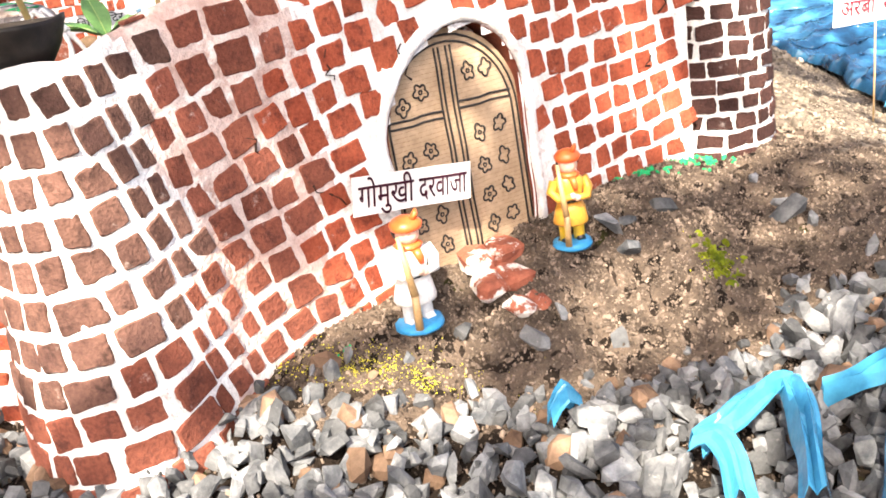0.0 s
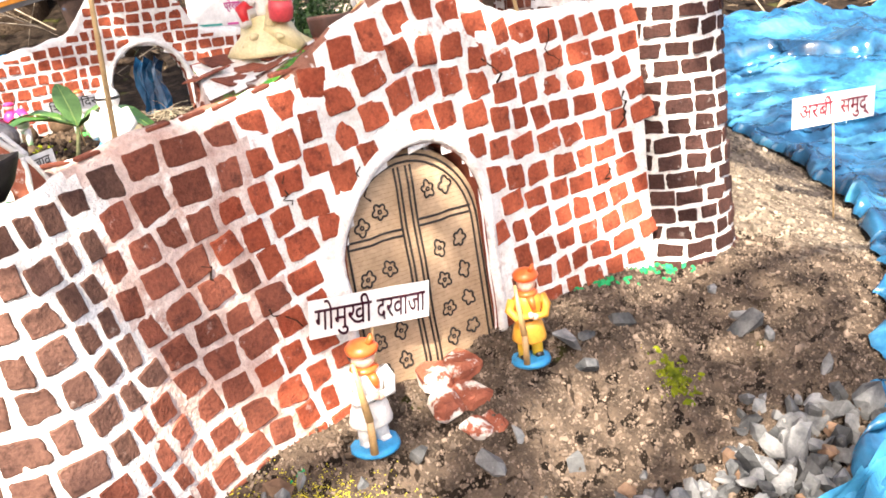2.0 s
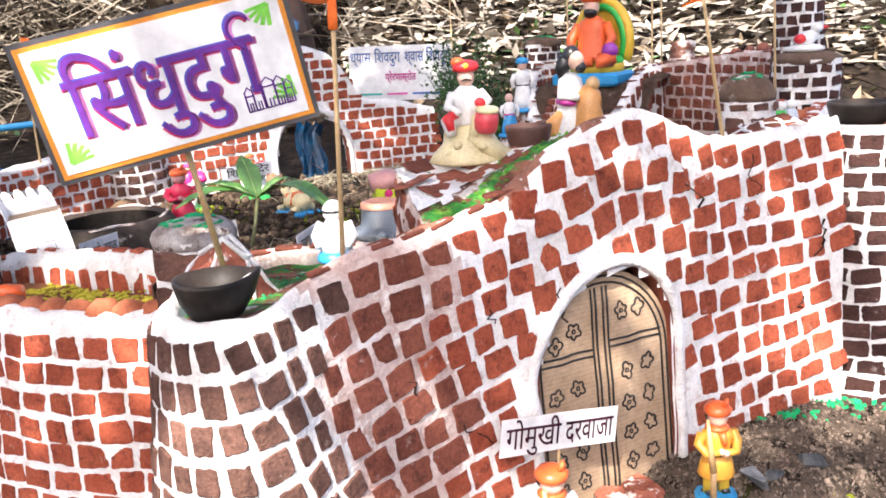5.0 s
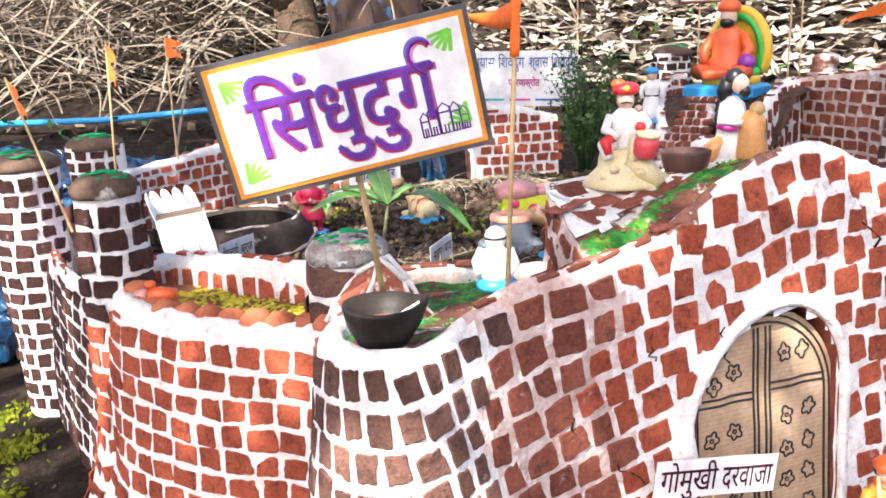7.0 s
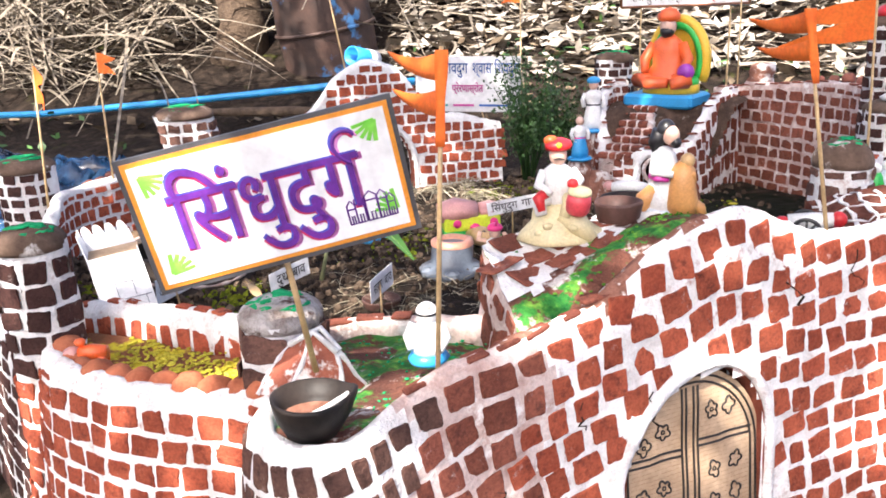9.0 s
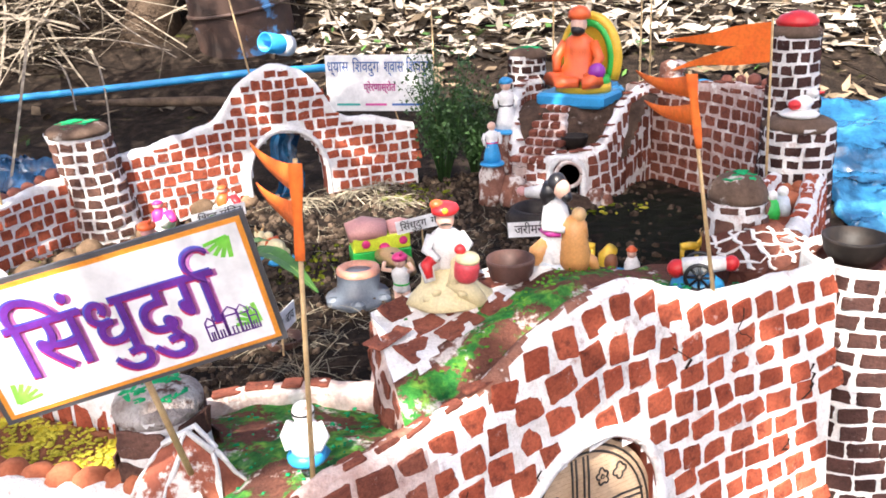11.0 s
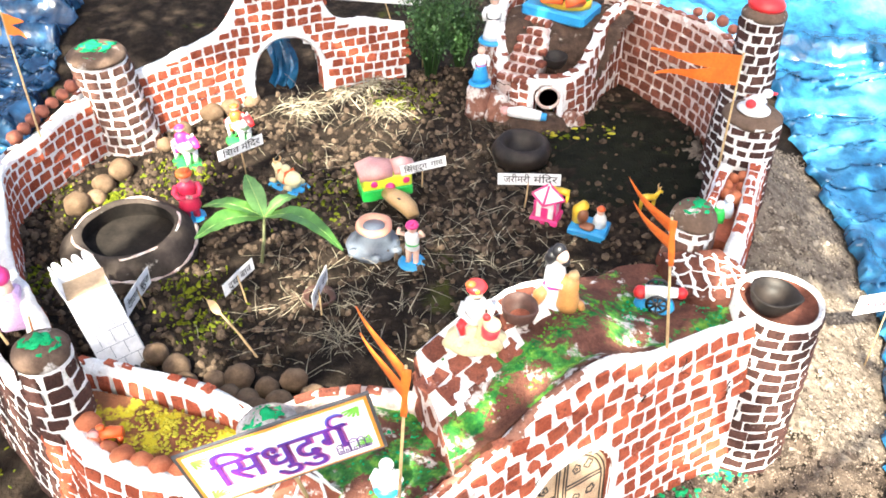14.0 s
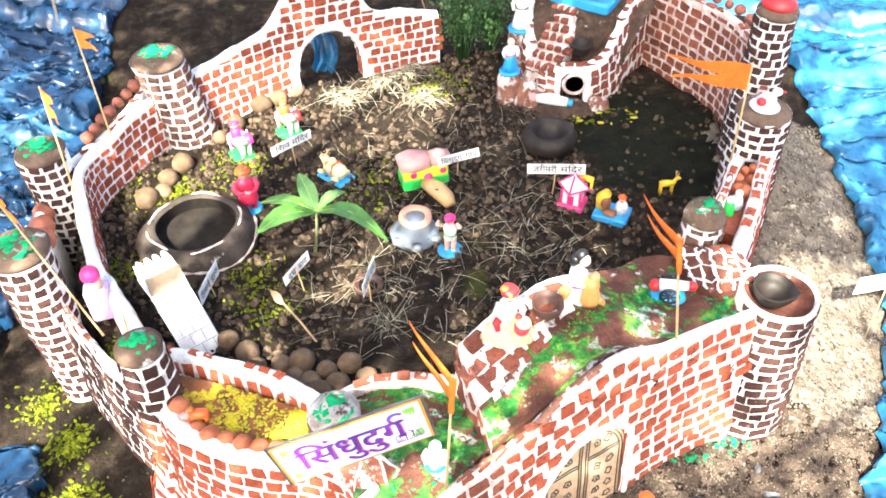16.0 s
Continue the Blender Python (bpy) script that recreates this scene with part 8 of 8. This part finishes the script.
# pale debris, lighter than LITTER also to stand in for sun on the bank
PALE_LITTER = surface("pale dead leaf with sunlight in its colour", (0.16, 0.13, 0.1), (0.52, 0.47, 0.4), 9, 0.85, 0.2, 0.001, vary=0.45, island=True)
verts, faces = [], []
for _ in range(7000):
    x, y = rng.uniform(-.85, 2.4), 2.75 + 2.2 * rng.random()
    c = Vector((x, y, float(ground_height(x, y)) + rng.uniform(.004, .05)))
    q = rng.uniform(.012, .05)
    d = Vector((rng.gauss(0, 1), rng.gauss(0, 1), rng.gauss(0, .35))).normalized() * q
    e = d.cross(Vector((rng.gauss(0, .5), rng.gauss(0, .5), 1))).normalized() * q * rng.uniform(.3, .6)
    k = len(verts)
    verts += [c - d, c - d * .2 + e, c + d, c - d * .2 - e, c + Vector((0, 0, q * .1))]
    faces += [(k, k + 4, k + 1), (k + 1, k + 4, k + 2), (k + 2, k + 4, k + 3), (k + 3, k + 4, k)]
tagged(new("pale_litter", raw_mesh("pale_litter", verts, faces, PALE_LITTER)), "pale dry leaves on the bank, sunlight partly in their colour", "leaf litter", kind="stuff")
GREENS = surface("fresh weed leaf", (0.04, 0.1, 0.018), (0.09, 0.2, 0.04), 20, 0.5, 0.2, 0.001, vary=0.3, island=True)
verts, faces = [], []
for cx, cy, sp in ((-.55, 2.75, .16), (-.2, 2.9, .14), (.35, 2.6, .12), (-1.9, 2.3, .2), (-2.6, 2.6, .2), (.05, 3.3, .2), (1.2, 3.0, .15)):
    for _ in range(30):
        x, y = rng.gauss(cx, sp), rng.gauss(cy, sp * .5)
        c = Vector((x, y, float(ground_height(x, y)) + abs(rng.gauss(.04, .04))))
        q = rng.uniform(.01, .026)
        d = Vector((rng.gauss(0, 1), rng.gauss(0, 1), rng.gauss(0, .5))).normalized() * q
        e = d.cross(Vector((rng.gauss(0, .5), rng.gauss(0, .5), 1))).normalized() * q * .5
        k = len(verts)
        verts += [c - d, c + e, c + d, c - e]
        faces.append((k, k + 1, k + 2, k + 3))
tagged(new("weeds", raw_mesh("weeds", verts, faces, GREENS)), "scattered fresh green weeds on the bank", "weeds", kind="stuff")
strands = []
while len(strands) < 680:
    g = rng.choice(((-.12, 1.1, .1), (-.3, .9, .07), (-.45, 1.48, .08), (-.05, 1.0, .08), (-.2, 1.3, .12), (-.35, 1.45, .1), (-.25, 1.0, .1)))
    x, y = rng.gauss(g[0], g[2]), rng.gauss(g[1], g[2])
    if float(fort_distance(x, y)) > -.04 or y < .78 or (x > .0 and rng.random() < .6):
        continue
    a = rng.uniform(0, 6.28)
    strands.append(((x, y, rough_ground(x, y) + .003), (math.cos(a), math.sin(a), rng.uniform(.0, .5)), rng.uniform(.02, .065), rng.uniform(.0006, .0012), rng.uniform(.1, .6)))
for _ in range(60):
    a = rng.uniform(0, 6.28)
    strands.append(((rng.gauss(-.285, .008), rng.gauss(.85, .008), Z(-.285, .85)), (math.cos(a), math.sin(a), 1.3), rng.uniform(.025, .06), .0008, .5))
for cx, cy in ((-.37, 1.50), (-.28, 1.44), (-.33, 1.545), (-.44, 1.44)):
    for _ in range(110):
        x, y, a = rng.gauss(cx, .018), rng.gauss(cy, .014), rng.uniform(0, 6.28)
        strands.append(((x, y, rough_ground(x, y) + rng.uniform(.002, .014)), (math.cos(a), math.sin(a), rng.uniform(-.1, .35)), rng.uniform(.02, .05), rng.uniform(.001, .0022), rng.uniform(.2, .8)))
ribbons("dry_grass", strands, ROOTLET, "thin dry grass stalks over the fort's soil", "dry grass", 2)
verts, spots = [], []
for cx, cy, sp, n in ((-.69, 1.13, .03, 60), (-.47, .86, .03, 30), (-.50, .93, .025, 24), (-.60, 1.22, .03, 50), (-.26, 1.5, .03, 70), (-.765, .715, .018, 60), (-.72, .62, .022, 60), (-.84, .78, .02, 40), (-.72, .93, .02, 40), (-.36, 1.16, .04, 30), (.05, 1.42, .03, 8), (.18, .60, .008, 20), (-.66, .78, .015, 30), (-.79, 1.14, .02, 30)):
    for _ in range(5 * n):
        x, y = rng.gauss(cx, sp), rng.gauss(cy, sp)
        spots.append((x, y, rough_ground(x, y)))
scatter("moss", spots, soft_forms, .0032, MOSS, "soft yellow-green moss on the soil", "moss", 9, .45, .35)
powder = [(.205 + rng.gauss(0, .014), .735 + rng.gauss(0, .008)) for _ in range(60)] + [(.135 + rng.gauss(0, .02), .70 + rng.gauss(0, .004)) for _ in range(25)] + [(-.10, .505), (-.105, .50), (-.098, .51)]
scatter("green_powder", [(x, y, rough_ground(x, y)) for x, y in powder], soft_forms, .003, GREEN_PAINT, "bright green colour powder at the tower's foot", "powder", 10, .4, .5)
powder = [(-.08 + rng.gauss(0, .032), .492 + rng.gauss(0, .009)) for _ in range(1500)] + [(.18 + rng.gauss(0, .010), .60 + rng.gauss(0, .010)) for _ in range(60)]
scatter("yellow_powder", [(x, y, rough_ground(x, y)) for x, y in powder], soft_forms, .0006, YELLOW_POWDER, "yellow colour powder spilt by the gravel", "powder", 11, .4, .5)

# ---- blue pipe ----
s = Shape()
s.tube([(-2.3, 2.44, .19), (-1.82, 2.42, .20), (-1.3, 2.40, .235), (-.86, 2.38, .27), (-.6, 2.37, .28)], .0105, P_BLUE, seg=10)
solid("water_pipe", s, (0, 0, 0), 0, "long blue plastic water pipe lying behind", "pipe")
s = Shape()
s.lathe([(.027, 0), (.027, .06), (.023, .06), (.022, .012), (.001, .012)], P_BLUE, pose(0, 0, 0, 78, 0, -25), 20, closed=False)
s.lathe([(.0285, -.036), (.0285, .0), (.027, .0)], P_WHITE, pose(0, 0, 0, 78, 0, -25), 20)
solid("pipe_socket", s, (-.74, 2.38, .345), 0, "short blue pipe socket with white collar", "pipe")


# ---- unseen trees, added to dapple the yard and shade the bank ----
BARK = surface("grey-brown bark", (0.05, 0.035, 0.025), (0.14, 0.10, 0.07), 14, 0.95, 0.8, 0.01)
TREE_LEAF = surface("dark tree leaf", (0.03, 0.07, 0.012), (0.07, 0.14, 0.03), 10, 0.5, 0.1, 0.001, vary=0.3, island=True)


def added_tree(root, centre, reach, limbs, leaves, lit, label, dense=()):
    """An unseen tree added to block the sun. lit(x, y): whether leaves are left out so that the ground there gets sun
    through the crown.
    """
    root = Vector(root)
    ob = thing("added_tree", tuple(root), 0, label, "tree", "shade trees")
    rng = random.Random(19)
    s = Shape()
    s.tube([(0, 0, -.1), (.03, .05, .5), (.1, .15, 1.1), (.15, .25, 1.6)], [.13, .105, .085, .07], BARK, seg=12)
    part("trunk", s, ob)
    verts, faces = [], []
    centre = Vector(centre) - root
    clumps = []
    for k in range(limbs):
        a, far = k * 2.4, reach * math.sqrt((k + .5) / limbs)
        tip = centre + Vector((math.cos(a) * far, math.sin(a) * far, rng.uniform(-.1, .25)))
        s = Shape()
        start = Vector((.15, .25, 1.55))
        s.tube([start, start.lerp(tip, .5) + Vector((0, 0, .12)), tip], [.035, .02, .006], BARK, seg=7)
        part("limb", s, ob)
        clumps.append(tip)
    # extra thick clumps, placed to keep sun off the east back corner
    for tip in dense:
        tip = Vector(tip) - root
        s = Shape()
        start = Vector((.15, .25, 1.55))
        s.tube([start, start.lerp(tip, .5) + Vector((0, 0, .12)), tip], [.035, .02, .006], BARK, seg=7)
        part("limb", s, ob)
        clumps += [tip] * 3
    for _ in range(leaves):
        c = clumps[rng.randrange(len(clumps))] + Vector((rng.gauss(0, .22), rng.gauss(0, .22), rng.gauss(0, .10)))
        q = rng.uniform(.03, .06)
        d = Vector((rng.gauss(0, 1), rng.gauss(0, 1), rng.gauss(-.2, .4))).normalized() * q
        e = d.cross(Vector((rng.gauss(0, .5), rng.gauss(0, .5), 1))).normalized() * q * .42
        land = root + c - sun_to * ((root.z + c.z - .12) / sun_to.z)
        if lit(land.x, land.y):
            continue
        k = len(verts)
        verts += [c - d, c + e, c + d, c - e]
        faces.append((k, k + 1, k + 2, k + 3))
    crown = new("crown", raw_mesh("crown", verts, faces, TREE_LEAF))
    crown.parent = ob


# x, y, radius of the sun patches for which the crown is opened
GAPS = [(-.2, .43, .10), (-.125, .395, .08), (-.59, .62, .075), (-.66, .68, .08), (-.80, .62, .12), (-.73, .88, .08), (.36, .80, .13), (-.55, 1.40, .13), (-.36, 1.42, .15), (.42, 1.0, .10), (.22, .70, .04), (-.67, 1.2, .12), (.10, .48, .06), (-.07, .495, .05), (.24, .98, .06)]
added_tree((-1.7, -1.9, 0), (-.45, -.28, 1.75), .85, 15, 3500, lambda x, y: any(math.hypot(x - a, y - b) < r for a, b, r in GAPS), "unseen leafy tree added, its crown gapped to dapple the yard", [(-.14, .0, 1.8), (-.06, .16, 1.78)])
added_tree((-2.7, .9, 0), (-1.15, .75, 1.9), .8, 14, 3200, lambda x, y: (y < 1.66 and x > -.95) or (x > -.8 and y > 2.5), "second unseen leafy tree, added to shade the bank behind")


# ---- hairline cracks in the front wall ----
CRACK = surface("dark crack", (0.02, 0.012, 0.01), (0.04, 0.025, 0.02), 60, 0.95, 0)
rng = random.Random(64)
for u0, v0, n in ((.588, .235, 8), (.66, .16, 9), (.338, .2, 6), (.308, .12, 7), (.398, .185, 6), (.518, .225, 6), (.64, .1, 5), (.268, .17, 5)):
    s, pts, u, v = Shape(), [], u0, v0
    for _ in range(n):
        p, nn = front_out(u, v)
        pts.append(p + nn * .0009)
        u, v = u + rng.uniform(-.006, .008), v - rng.uniform(.001, .007)
    s.tube(pts, [.0009 * (.4 + rng.random()) for _ in pts], CRACK, seg=4)
    part("crack", s, front_wall, "dark hairline crack")


# ---- a rusty drum, a stump and a fallen branch on the bank ----
RUST = surface("blue paint flaking off rusty tin", (0.02, 0.013, 0.011), (0.07, 0.035, 0.024), 9, 0.7, 0.5, 0.004, spots=(0.05, 0.16, 0.34), spot_scale=6, spot_at=(0.56, 0.6))
ob = thing("rusty_drum", (-1.03, 3.0, .22), 20, "dented tin drum with flaking blue paint and rust", "drum")
ob.matrix_basis = pose(-1.03, 3.0, .22, 4, -8, 20)
s = Shape()
s.lathe([(.17, 0), (.172, .02), (.168, .12), (.172, .2), (.166, .3), (.172, .4), (.17, .58)], RUST, seg=36, wobble=.03)
part("body", s, ob)
for z in (.005, .2, .4, .59):
    s = Shape()
    s.tube([(.174 * math.cos(a), .174 * math.sin(a), z) for a in np.linspace(0, 2 * math.pi, 36)], .007, RUST, seg=7)
    part("hoop", s, ob, "rolled tin rib")
s = Shape()
s.lathe([(.165, .585), (.16, .58), (.01, .582)], RUST, seg=30, closed=False)
part("lid", s, ob, "rusty tin lid")
s = Shape()
s.tube([(0, 0, -.05), (.02, .02, .15), (-.02, .03, .4), (.03, .05, .7)], [.13, .085, .07, .06], BARK, seg=14)
s.tube([(0, 0, .25), (-.1, -.02, .42), (-.22, .02, .6)], [.06, .045, .035], BARK, seg=10)
for v in s.bm.verts:
    v.co += Vector(noise.noise_vector(v.co * 14)) * .012
solid("dark_stump", s, (-1.42, 3.05, .3), 0, "dark forked stump standing in the straw", "stump")
s = Shape()
s.tube([(-1.3, 2.36, .205), (-1.1, 2.31, .21), (-.92, 2.27, .215), (-.75, 2.25, .21)], [.008, .013, .014, .009], BARK, seg=8)
solid("fallen_branch", s, (0, 0, 0), 0, "dry brown branch lying by the pipe", "branch")


# ---- bricks, laid last ----
pick = random.Random(77)
laid = {}
for parent, mat, ms in PENDING:
    extra = []
    for m in ms:
        laid[parent.name] = laid.get(parent.name, 0) + 1
        k = pick.randrange(len(FORMS))
        if laid[parent.name] <= 300:
            b = new("brick", brick_mesh(k, mat))
            b.parent = parent
            b.matrix_basis = m
        else:
            extra.append((k, m))
    if extra:
        verts, faces = [], []
        for k, m in extra:
            base = len(verts)
            verts += [tuple(m @ Vector(v)) for v in FORMS[k][0]]
            faces += [tuple(base + i for i in f) for f in FORMS[k][1]]
        rest = new("brickwork", raw_mesh("brickwork", verts, faces, mat))
        rest.parent = parent
        tagged(rest, kind="stuff")
